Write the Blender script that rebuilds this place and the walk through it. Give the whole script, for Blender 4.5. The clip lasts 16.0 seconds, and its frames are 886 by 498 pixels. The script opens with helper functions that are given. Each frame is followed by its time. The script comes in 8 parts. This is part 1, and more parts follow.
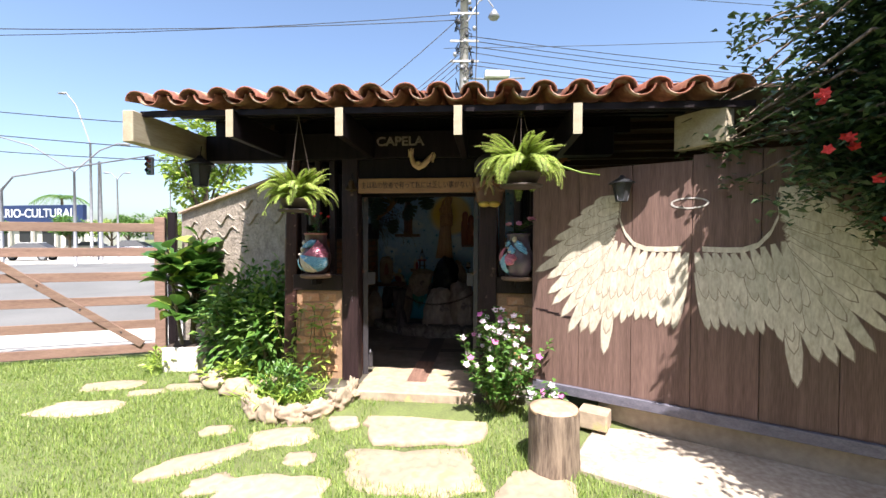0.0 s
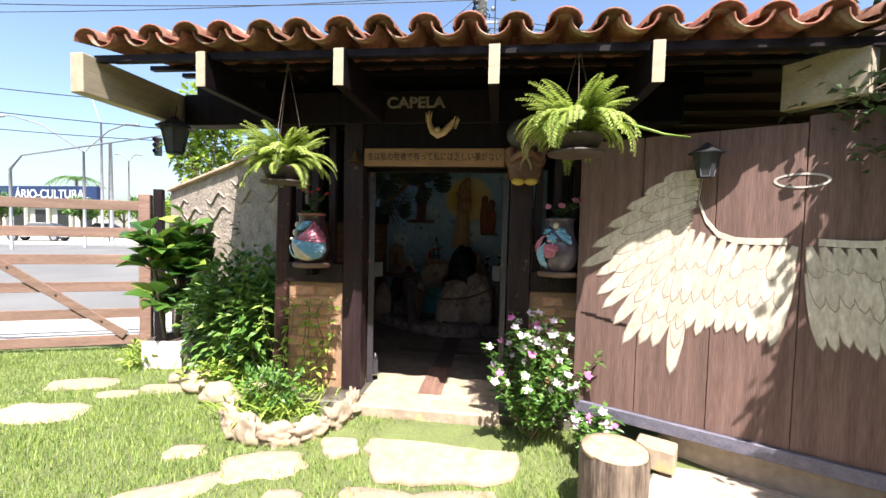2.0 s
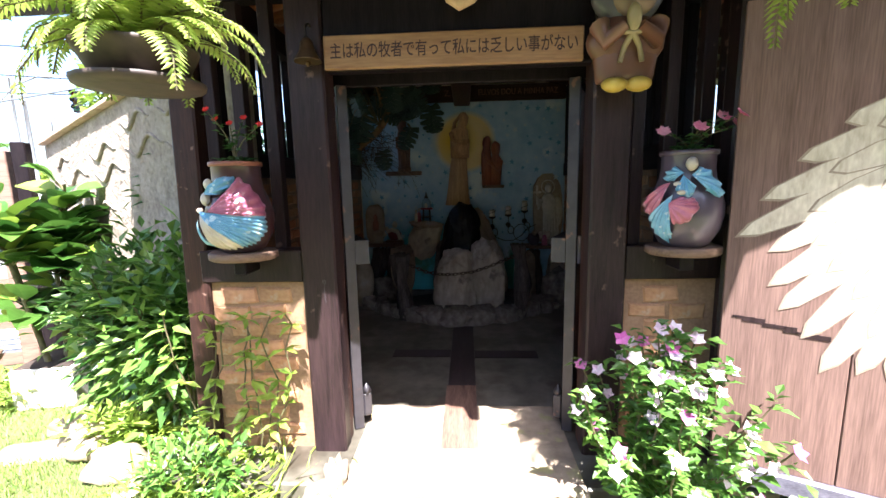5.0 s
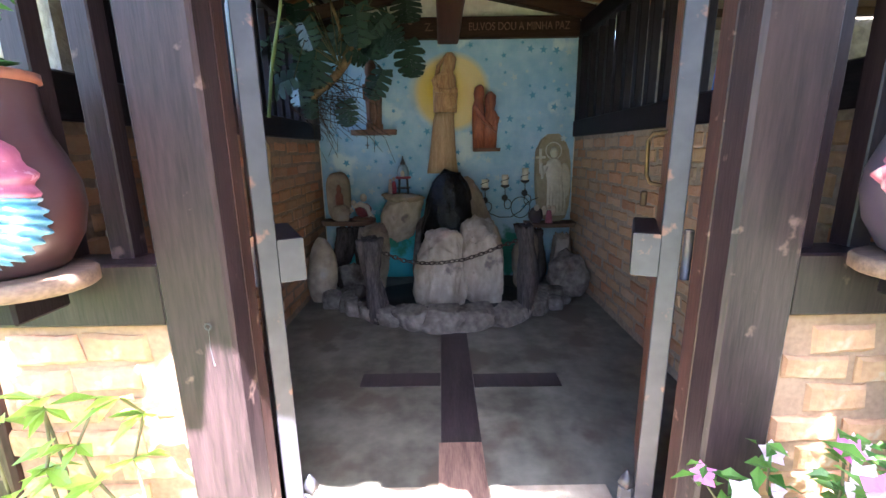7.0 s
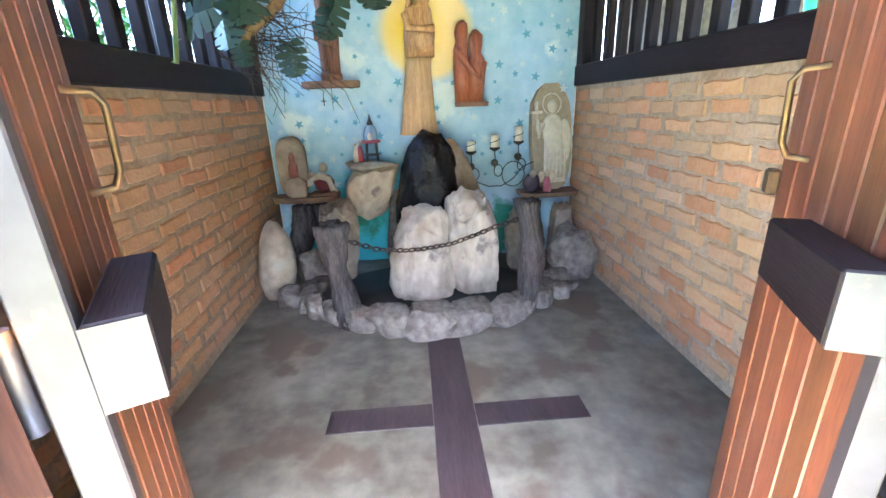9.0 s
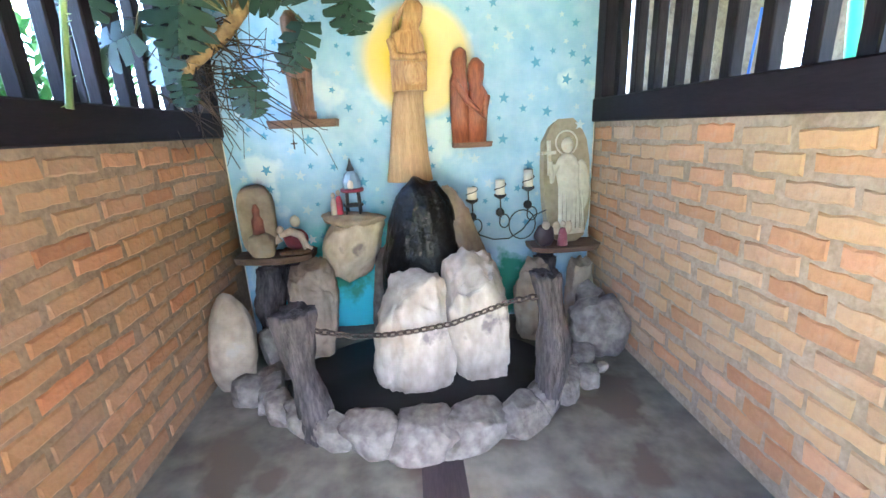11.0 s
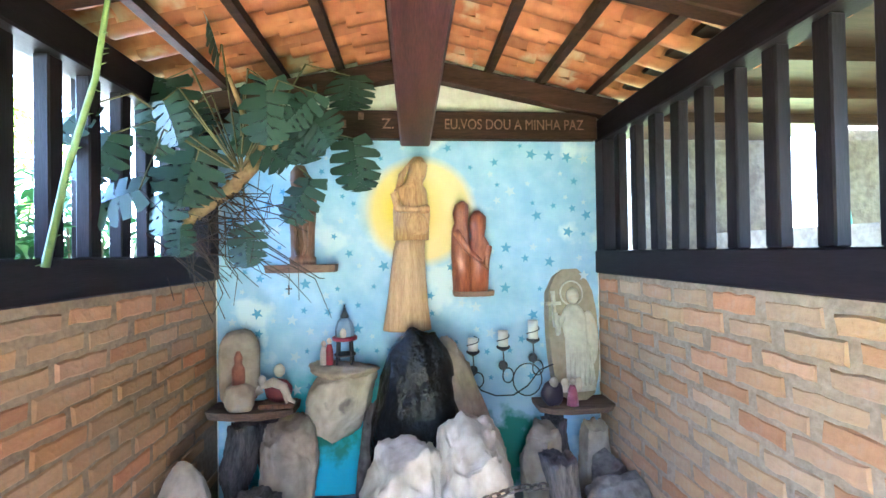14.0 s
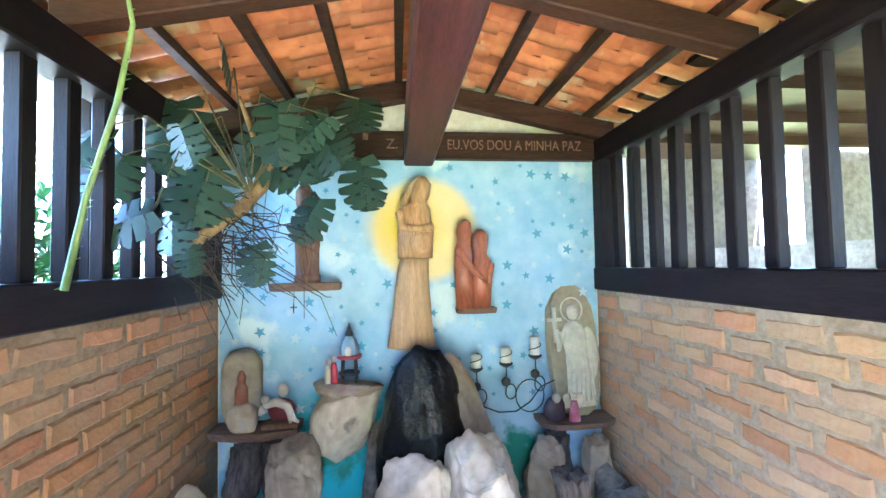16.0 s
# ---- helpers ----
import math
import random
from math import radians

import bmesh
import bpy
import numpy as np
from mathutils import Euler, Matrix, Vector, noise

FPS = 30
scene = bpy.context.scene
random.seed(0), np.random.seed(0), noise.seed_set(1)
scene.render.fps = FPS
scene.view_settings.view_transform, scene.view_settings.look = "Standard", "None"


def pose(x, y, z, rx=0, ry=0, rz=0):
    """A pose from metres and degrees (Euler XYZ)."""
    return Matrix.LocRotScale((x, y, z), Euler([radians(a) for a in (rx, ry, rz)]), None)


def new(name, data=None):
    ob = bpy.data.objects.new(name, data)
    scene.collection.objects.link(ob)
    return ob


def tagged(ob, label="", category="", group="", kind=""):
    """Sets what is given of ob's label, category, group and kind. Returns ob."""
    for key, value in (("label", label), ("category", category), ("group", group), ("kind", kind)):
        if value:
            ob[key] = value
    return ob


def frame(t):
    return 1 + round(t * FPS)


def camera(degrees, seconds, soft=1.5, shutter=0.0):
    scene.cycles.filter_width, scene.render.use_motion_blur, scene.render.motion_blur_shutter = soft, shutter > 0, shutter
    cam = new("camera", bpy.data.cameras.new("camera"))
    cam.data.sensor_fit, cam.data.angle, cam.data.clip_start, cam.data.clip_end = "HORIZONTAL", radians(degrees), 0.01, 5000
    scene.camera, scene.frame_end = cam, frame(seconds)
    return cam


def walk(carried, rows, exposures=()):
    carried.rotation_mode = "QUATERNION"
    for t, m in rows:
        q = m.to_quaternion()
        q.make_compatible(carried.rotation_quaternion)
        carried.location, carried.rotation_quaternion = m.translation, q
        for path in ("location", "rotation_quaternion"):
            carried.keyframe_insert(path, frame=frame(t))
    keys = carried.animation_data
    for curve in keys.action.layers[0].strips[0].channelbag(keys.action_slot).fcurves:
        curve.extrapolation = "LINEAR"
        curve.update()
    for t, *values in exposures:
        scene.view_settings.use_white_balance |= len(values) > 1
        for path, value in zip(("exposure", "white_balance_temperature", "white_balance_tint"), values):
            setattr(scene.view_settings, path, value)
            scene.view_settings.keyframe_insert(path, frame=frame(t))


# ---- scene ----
cam = camera(92.8, 16.0)
METRES, EYE, TILT, LEAN, TURN = 5.2, 1.52, 0.0, 0.0, 6.1
ROWS = [
    (0.0, 0.0, 0.0, 0.0, 0.0, -1.24, -0.17),
    (0.5, -0.0102, 0.0328, -0.0026, -1.21, -3.04, -0.53),
    (1.0, -0.0132, 0.0667, -0.0068, -1.42, -3.98, -0.57),
    (1.5, -0.0136, 0.1134, -0.0044, 0.62, -2.99, -0.35),
    (2.0, -0.0189, 0.1467, -0.0081, 1.45, -2.69, -1.41),
    (2.5, -0.0316, 0.1926, -0.0085, 0.72, -2.06, -0.95),
    (3.0, -0.046, 0.237, -0.0069, -2.21, -4.07, -0.41),
    (5.5, -0.0873, 0.4844, -0.0124, -3.72, -9.5, 1.95),
    (6.0, -0.0864, 0.5331, -0.0147, -4.9, -10.1, 2.62),
    (6.5, -0.0854, 0.589, -0.0148, -5.59, -9.36, 1.42),
    (7.0, -0.0873, 0.637, -0.02, -6.38, -13.19, 0.88),
    (7.5, -0.0928, 0.6825, -0.0174, -8.94, -14.48, 0.93),
    (8.0, -0.095, 0.7138, -0.0206, -10.39, -18.99, 2.39),
    (10.5, -0.0608, 0.8744, -0.006, -10.28, -17.62, 1.16),
    (11.0, -0.0583, 0.9034, 0.0034, -11.04, -16.09, 2.42),
    (11.5, -0.0543, 0.9191, 0.0095, -10.44, -14.87, 3.16),
    (12.0, -0.0497, 0.928, 0.0153, -8.8, -10.72, 1.03),
    (12.5, -0.0457, 0.935, 0.0191, -9.28, -8.19, 0.6),
    (13.0, -0.0438, 0.9384, 0.0231, -11.06, -6.25, -0.58),
    (13.5, -0.0455, 0.9392, 0.0286, -11.86, -3.28, -0.33),
    (14.0, -0.0471, 0.9374, 0.0329, -10.51, 0.49, 0.85),
    (14.5, -0.0529, 0.9352, 0.0358, -10.7, 2.53, 0.76),
    (15.0, -0.06, 0.9339, 0.0383, -10.8, 2.96, 0.92),
    (15.5, -0.0672, 0.9329, 0.0388, -12.44, 1.71, 1.79),
    (16.0, -0.0701, 0.9333, 0.0395, -12.34, 2.21, 1.01),
]
EXPOSURES = [(0.0, 1.55, 6200, 12), (3.2, 1.85, 6200, 12), (5.3, 2.85, 5800, 13), (6.0, 3.35, 5600, 13), (7.0, 4.8, 5350, 13), (8.2, 6.15, 5450, 9), (10.3, 7.05, 5450, 8), (12.0, 7.05, 5250, 9), (16.0, 7.0, 5000, 6)]
walk(cam, [(t, pose(0, 0, EYE, TILT, LEAN, TURN) @ pose(METRES * x, METRES * y, METRES * z, 90 + pitch, roll, yaw)) for t, x, y, z, yaw, pitch, roll in ROWS], EXPOSURES)

# ---- light ----
SUN_WAY = Vector((-0.18, 0.58, -1.0)).normalized()
world = bpy.data.worlds.new("sky")
scene.world = world
world.use_nodes = True
sky = world.node_tree.nodes.new("ShaderNodeTexSky")
sky.sky_type, sky.sun_disc = "NISHITA", False
sky.sun_elevation = math.asin(-SUN_WAY.z)
sky.sun_rotation = math.atan2(-SUN_WAY.x, -SUN_WAY.y)
sky.air_density, sky.dust_density = 1.0, 2.2
world.node_tree.links.new(sky.outputs[0], world.node_tree.nodes["Background"].inputs[0])
world.node_tree.nodes["Background"].inputs[1].default_value = 0.095
sun = new("sun", bpy.data.lights.new("sun", "SUN"))
sun.data.energy, sun.data.angle, sun.data.color = 5.0, radians(0.5), (1.0, 0.94, 0.85)
sun.rotation_mode = "QUATERNION"
sun.rotation_quaternion = SUN_WAY.to_track_quat("-Z", "Y")

# ---- materials ----
def mat(name, a, b=None, rough=0.8, grain=40.0, stain=3.0, bump=0.3, metal=0.0, vary=0.0, stretch=(1, 1, 1), spots=None, coat=0.0, clear=0.0, depth=0.004, gloss=0.5, palette=()):
    """Two colours mixed by fine grain and broad stains, with relief; vary: brightness from object to object."""
    m = bpy.data.materials.new(name)
    m.use_nodes = True
    n, l = m.node_tree.nodes, m.node_tree.links
    bsdf = n["Principled BSDF"]
    b = b or tuple(c * 0.7 for c in a)
    tc, mp = n.new("ShaderNodeTexCoord"), n.new("ShaderNodeMapping")
    mp.inputs["Scale"].default_value = stretch
    l.new(tc.outputs["Object"], mp.inputs[0])
    fine, broad = n.new("ShaderNodeTexNoise"), n.new("ShaderNodeTexNoise")
    fine.inputs["Scale"].default_value, fine.inputs["Detail"].default_value = grain, 6
    broad.inputs["Scale"].default_value, broad.inputs["Detail"].default_value = stain, 4
    for t in (fine, broad):
        l.new(mp.outputs[0], t.inputs["Vector"])
    add = n.new("ShaderNodeMath")
    add.operation = "MULTIPLY_ADD"
    l.new(fine.outputs[0], add.inputs[0])
    add.inputs[1].default_value = 0.5
    half = n.new("ShaderNodeMath")
    half.operation = "MULTIPLY"
    l.new(broad.outputs[0], half.inputs[0])
    half.inputs[1].default_value = 0.5
    l.new(half.outputs[0], add.inputs[2])
    ramp = n.new("ShaderNodeValToRGB")
    ramp.color_ramp.elements[0].position, ramp.color_ramp.elements[1].position = 0.36, 0.64
    ramp.color_ramp.elements[0].color, ramp.color_ramp.elements[1].color = (*b, 1), (*a, 1)
    l.new(add.outputs[0], ramp.inputs[0])
    col = ramp.outputs[0]
    if spots:
        v = n.new("ShaderNodeTexNoise")
        v.inputs["Scale"].default_value, v.inputs["Detail"].default_value = spots[1], 5
        l.new(tc.outputs["Object"], v.inputs["Vector"])
        r2 = n.new("ShaderNodeValToRGB")
        r2.color_ramp.elements[0].position, r2.color_ramp.elements[1].position = spots[2], spots[2] + 0.06
        l.new(v.outputs[0], r2.inputs[0])
        mx = n.new("ShaderNodeMix")
        mx.data_type = "RGBA"
        l.new(r2.outputs[0], mx.inputs[0])
        l.new(col, mx.inputs[6])
        mx.inputs[7].default_value = (*spots[0], 1)
        col = mx.outputs[2]
    if palette:
        oi, pr, pm = n.new("ShaderNodeObjectInfo"), n.new("ShaderNodeValToRGB"), n.new("ShaderNodeMix")
        while len(pr.color_ramp.elements) < len(palette):
            pr.color_ramp.elements.new(0.5)
        for i, c in enumerate(palette):
            pr.color_ramp.elements[i].position, pr.color_ramp.elements[i].color = i / (len(palette) - 1), (*c, 1)
        pm.data_type = "RGBA"
        pm.inputs[0].default_value = 0.65
        l.new(oi.outputs["Random"], pr.inputs[0])
        l.new(col, pm.inputs[6])
        l.new(pr.outputs[0], pm.inputs[7])
        col = pm.outputs[2]
    if vary:
        oi, hs = n.new("ShaderNodeObjectInfo"), n.new("ShaderNodeHueSaturation")
        mr = n.new("ShaderNodeMapRange")
        mr.inputs[3].default_value, mr.inputs[4].default_value = 1 - vary, 1 + vary
        l.new(oi.outputs["Random"], mr.inputs[0])
        l.new(mr.outputs[0], hs.inputs["Value"])
        mh = n.new("ShaderNodeMapRange")
        mh.inputs[3].default_value, mh.inputs[4].default_value = 0.5 + vary * 0.035, 0.5 - vary * 0.035
        l.new(oi.outputs["Random"], mh.inputs[0])
        l.new(mh.outputs[0], hs.inputs["Hue"])
        l.new(col, hs.inputs["Color"])
        col = hs.outputs[0]
    l.new(col, bsdf.inputs["Base Color"])
    bsdf.inputs["Roughness"].default_value, bsdf.inputs["Metallic"].default_value = rough, metal
    bsdf.inputs["Coat Weight"].default_value = coat
    bsdf.inputs["Specular IOR Level"].default_value = gloss
    if bump:
        bp = n.new("ShaderNodeBump")
        bp.inputs["Strength"].default_value, bp.inputs["Distance"].default_value = bump, depth
        l.new(add.outputs[0], bp.inputs["Height"])
        l.new(bp.outputs[0], bsdf.inputs["Normal"])
    return m


def leaf_mat(name, a, b, rough=0.45, vary_island=0.35, through_light=0.3):
    m = bpy.data.materials.new(name)
    m.use_nodes = True
    n, l = m.node_tree.nodes, m.node_tree.links
    bsdf = n["Principled BSDF"]
    g, ramp = n.new("ShaderNodeNewGeometry"), n.new("ShaderNodeValToRGB")
    ramp.color_ramp.elements[0].color, ramp.color_ramp.elements[1].color = (*a, 1), (*b, 1)
    l.new(g.outputs["Random Per Island"], ramp.inputs[0])
    l.new(ramp.outputs[0], bsdf.inputs["Base Color"])
    bsdf.inputs["Roughness"].default_value = rough
    tr, mx = n.new("ShaderNodeBsdfTranslucent"), n.new("ShaderNodeMixShader")
    l.new(ramp.outputs[0], tr.inputs[0])
    mx.inputs[0].default_value = through_light
    l.new(bsdf.outputs[0], mx.inputs[1])
    l.new(tr.outputs[0], mx.inputs[2])
    l.new(mx.outputs[0], n["Material Output"].inputs[0])
    return m


DARK_WOOD = mat("dark_stained_wood", (0.0168, 0.0112, 0.0133), (0.007, 0.0049, 0.0063), 0.5, 30, 4, 0.4, stretch=(6, 6, 0.6), vary=0.15, gloss=0.15)
DARK_WOOD_Y = mat("dark_stained_beam", (0.0154, 0.0105, 0.0126), (0.0063, 0.0042, 0.0056), 0.5, 30, 4, 0.4, stretch=(6, 0.6, 6), vary=0.15, gloss=0.15)
BEAM_X = mat("brown_rafter_wood", (0.0562, 0.027, 0.0165), (0.0225, 0.0105, 0.00675), 0.55, 30, 4, 0.4, stretch=(0.6, 6, 6), vary=0.15, gloss=0.2)
POST_WOOD = mat("worn_post_wood", (0.036, 0.0195, 0.021), (0.0125, 0.0068, 0.0078), 0.45, 26, 5, 0.5, stretch=(5, 5, 0.5), vary=0.12, gloss=0.3, spots=((0.13, 0.08, 0.07), 11, 0.66))
PLANK_WOOD = mat("brown_plank_wood", (0.19, 0.118, 0.097), (0.1, 0.06, 0.05), 0.6, 24, 3, 0.4, stretch=(7, 7, 0.35), vary=0.12, gloss=0.25)
PALE_WOOD = mat("pale_yellow_painted_wood", (0.42, 0.36, 0.26), (0.3, 0.24, 0.16), 0.7, 24, 3, 0.3, stretch=(5, 0.5, 5))
FENCE_WOOD = mat("weathered_fence_wood", (0.24, 0.15, 0.11), (0.13, 0.075, 0.055), 0.75, 24, 3, 0.4, stretch=(0.5, 6, 6), vary=0.15)
STEEL = mat("grey_painted_steel", (0.045, 0.04, 0.047), (0.026, 0.023, 0.028), 0.45, 20, 6, 0.15, spots=((0.15, 0.075, 0.0525), 14, 0.62))
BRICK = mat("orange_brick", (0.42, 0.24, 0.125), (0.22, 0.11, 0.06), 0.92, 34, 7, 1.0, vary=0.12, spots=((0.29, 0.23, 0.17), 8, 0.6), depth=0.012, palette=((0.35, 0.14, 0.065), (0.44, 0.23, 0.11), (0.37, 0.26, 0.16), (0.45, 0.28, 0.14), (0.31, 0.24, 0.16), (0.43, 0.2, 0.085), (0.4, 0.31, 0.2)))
# left wall's brick and mortar: more orange, with that wall's shade in the colour
BRICK_SHADE = mat("shaded_orange_brick", (0.34, 0.165, 0.075), (0.16, 0.07, 0.035), 0.92, 34, 7, 1.0, vary=0.12, spots=((0.2, 0.13, 0.08), 8, 0.6), depth=0.012, palette=((0.27, 0.1, 0.045), (0.36, 0.16, 0.065), (0.26, 0.16, 0.085), (0.36, 0.19, 0.08), (0.22, 0.145, 0.085), (0.36, 0.14, 0.055), (0.3, 0.2, 0.11)))
MORTAR_SHADE = mat("shaded_brown_mortar", (0.23, 0.155, 0.095), (0.14, 0.092, 0.055), 0.95, 40, 5, 1.0, depth=0.012)
MORTAR = mat("grey_mortar", (0.33, 0.255, 0.18), (0.205, 0.15, 0.1), 0.95, 40, 5, 1.0, depth=0.012)
CONCRETE = mat("stained_concrete", (0.18, 0.163, 0.13), (0.055, 0.046, 0.034), 0.42, 9, 2.2, 0.4, spots=((0.075, 0.056, 0.04), 2.1, 0.55))
STONE = mat("pale_flagstone", (0.38, 0.295, 0.21), (0.25, 0.19, 0.135), 0.9, 16, 4, 0.9, vary=0.14, depth=0.012, spots=((0.33, 0.3, 0.14), 6, 0.59))
ROCK = mat("grey_beige_rock", (0.322, 0.28, 0.245), (0.189, 0.154, 0.133), 0.85, 14, 4, 0.9, vary=0.12, depth=0.015)
TILE = mat("clay_roof_tile", (0.275, 0.11, 0.055), (0.143, 0.044, 0.0248), 0.75, 30, 6, 0.5, vary=0.3, spots=((0.303, 0.209, 0.143), 7, 0.6))
TILE_IN = mat("orange_clay_tile", (0.446, 0.167, 0.062), (0.322, 0.0992, 0.0341), 0.7, 16, 4, 0.4, spots=((0.446, 0.31, 0.186), 2.5, 0.6))
STUCCO = mat("rough_beige_stucco", (0.4, 0.33, 0.27), (0.22, 0.175, 0.14), 0.95, 26, 7, 1.0, depth=0.035)
WHITE_WALL = mat("whitewashed_plaster", (0.75, 0.7, 0.6), (0.58, 0.52, 0.43), 0.9, 20, 3, 0.6, depth=0.01)
# darker than the tan walls it covers; its base colour dims the bright yard
YARD_STUCCO = mat("grey_brown_darkened_stucco", (0.2, 0.165, 0.13), (0.11, 0.088, 0.068), 0.95, 16, 4, 1.0, depth=0.03)
YARD_PLASTER = mat("dusty_tan_plaster", (0.44, 0.37, 0.29), (0.3, 0.245, 0.19), 0.9, 20, 3, 0.6, depth=0.01)
EARTH = mat("lawn_soil", (0.14, 0.17, 0.05), (0.08, 0.09, 0.035), 0.95, 60, 4, 0.6)
ASPHALT = mat("asphalt", (0.16, 0.155, 0.15), (0.1, 0.098, 0.095), 0.9, 50, 0.4, 0.3)
PAVING = mat("pale_paving", (0.5, 0.47, 0.42), (0.38, 0.35, 0.31), 0.9, 30, 1, 0.4)

METAL_GREY = mat("galvanised_grey", (0.3, 0.3, 0.31), (0.2, 0.2, 0.21), 0.5, 20, 3, 0.1, metal=0.4)

# ---- building helpers ----
def part(name, bm, material, parent=None, label=""):
    me = bpy.data.meshes.new(name)
    bm.to_mesh(me)
    bm.free()
    me.materials.append(material)
    ob = new(name, me)
    ob.parent = parent
    if label:
        ob["label"] = label
    return ob


def piece(name, me, parent, m):
    ob = new(name, me)
    ob.parent = parent
    ob.matrix_basis = m
    return ob


def thing(name, label, category, m=None, group="", kind=""):
    ob = tagged(new(name), label, category, group, kind)
    ob.empty_display_size = 0.1
    ob.matrix_basis = m or Matrix()
    return ob


def structure(name, bm, material, label, category):
    return tagged(part(name, bm, material), label, category, kind="structure")


def box(bm, x0, x1, y0, y1, z0, z1, bevel=0.0, m=None):
    v = bmesh.ops.create_cube(bm, size=1)["verts"]
    c = Vector(((x0 + x1) / 2, (y0 + y1) / 2, (z0 + z1) / 2))
    s = Matrix.Diagonal((abs(x1 - x0), abs(y1 - y0), abs(z1 - z0), 1))
    bmesh.ops.transform(bm, matrix=(m or Matrix()) @ Matrix.Translation(c) @ s, verts=v)
    if bevel:
        e = list({e for w in v for e in w.link_edges})
        bmesh.ops.bevel(bm, geom=e, offset=bevel, segments=1, affect="EDGES", profile=0.5)
    return bm


def boxed(*a, **k):
    return box(bmesh.new(), *a, **k)


def tube(bm, pts, radii, seg=8, caps=True, smooth=True):
    """A round body along points, with a radius at each."""
    pts = [Vector(p) for p in pts]
    if not hasattr(radii, "__len__"):
        radii = [radii] * len(pts)
    rings, up = [], Vector((0.13, 0.31, 0.94))
    for i, p in enumerate(pts):
        d = (pts[min(i + 1, len(pts) - 1)] - pts[max(i - 1, 0)]).normalized()
        u = d.cross(up)
        if u.length < 0.05:
            u = d.cross(Vector((1, 0, 0)))
        u.normalize()
        w = d.cross(u)
        rings.append([bm.verts.new(p + radii[i] * (math.cos(a) * u + math.sin(a) * w)) for a in (2 * math.pi * k / seg for k in range(seg))])
    for a, b in zip(rings, rings[1:]):
        for k in range(seg):
            f = bm.faces.new((a[k], a[(k + 1) % seg], b[(k + 1) % seg], b[k]))
            f.smooth = smooth
    if caps:
        bm.faces.new(rings[0])
        bm.faces.new(rings[-1][::-1])
    return bm


def lathe(bm, profile, seg=24, m=None, smooth=True):
    """A body turned round z from (radius, height) pairs."""
    m = m or Matrix()
    rings = [[bm.verts.new(m @ Vector((r * math.cos(a), r * math.sin(a), z))) for a in (2 * math.pi * k / seg for k in range(seg))] for r, z in profile]
    for a, b in zip(rings, rings[1:]):
        for k in range(seg):
            f = bm.faces.new((a[k], a[(k + 1) % seg], b[(k + 1) % seg], b[k]))
            f.smooth = smooth
    bm.faces.new(rings[0][::-1])
    bm.faces.new(rings[-1])
    return bm


def lump(bm, c, size, seed=0, rough=0.25, detail=3, freq=1.6, m=None, smooth=True, flat=False):
    """An uneven rounded stone-like body."""
    v = bmesh.ops.create_icosphere(bm, subdivisions=detail, radius=1)["verts"]
    off = Vector((seed * 3.7, seed * 1.9, seed * 5.3))
    for w in v:
        p = w.co.normalized()
        k = 1 + rough * noise.noise(p * freq + off) + rough * 0.4 * noise.noise(p * freq * 3 + off)
        q = p * k
        if flat:
            q = Vector([math.copysign(abs(a) ** 0.6, a) for a in q])
        w.co = Vector((q.x * size[0], q.y * size[1], q.z * size[2]))
    for f in {f for w in v for f in w.link_faces}:
        f.smooth = smooth
    bmesh.ops.transform(bm, matrix=Matrix.Translation(c) @ (m or Matrix()), verts=v)
    return bm


def solid_quad(bm, corners, thick):
    """A slab between four corners (seen counter-clockwise) and their offset along the normal."""
    c = [Vector(p) for p in corners]
    nrm = (c[1] - c[0]).cross(c[3] - c[0]).normalized() * thick
    a, b = [bm.verts.new(p) for p in c], [bm.verts.new(p + nrm) for p in c]
    bm.faces.new(a[::-1])
    bm.faces.new(b)
    for i in range(4):
        bm.faces.new((a[i], a[(i + 1) % 4], b[(i + 1) % 4], b[i]))
    return bm


def leafage(name, leaves, material, parent=None, label="", sections=1):
    """Many leaves in one mesh. Each leaf: foot, way, side, length, width, droop."""
    verts, faces = [], []
    for foot, way, side, length, width, droop in leaves:
        up = side.cross(way)
        n0 = len(verts)
        if sections == 1:
            mid = foot + way * (length * 0.45)
            verts += [foot, mid - side * width / 2 + up * width * 0.15, foot + way * length - Vector((0, 0, droop * length)), mid + side * width / 2 + up * width * 0.15, mid - Vector((0, 0, droop * length * 0.2))]
            faces += [(n0, n0 + 4, n0 + 1), (n0 + 1, n0 + 4, n0 + 2), (n0, n0 + 3, n0 + 4), (n0 + 3, n0 + 2, n0 + 4)]
        else:
            for k in range(sections + 1):
                u = k / sections
                w = width / 2 * math.sin(math.pi * min(1.0, u ** 0.75 * 0.97 + 0.03)) ** 0.8
                c = foot + way * (length * u) - Vector((0, 0, droop * length * u * u))
                verts += [c - side * w + up * w * 0.3, c, c + side * w + up * w * 0.3]
            for k in range(sections):
                a = n0 + 3 * k
                faces += [(a, a + 1, a + 4, a + 3), (a + 1, a + 2, a + 5, a + 4)]
    me = bpy.data.meshes.new(name)
    me.from_pydata(verts, [], faces)
    me.materials.append(material)
    ob = new(name, me)
    ob.parent = parent
    if label:
        ob["label"] = label
    return ob


def heading(rng, up=0.3):
    """A random way that leans up by about that much."""
    a = rng.uniform(0, 2 * math.pi)
    return Vector((math.cos(a), math.sin(a), up + rng.uniform(-0.5, 0.5))).normalized()


def side_of(way, rng=None):
    s = way.cross(Vector((0, 0, 1)))
    if s.length < 0.05:
        s = Vector((1, 0, 0))
    s.normalize()
    if rng:
        s = (s + way.cross(s) * rng.uniform(-0.6, 0.6)).normalized()
    return s


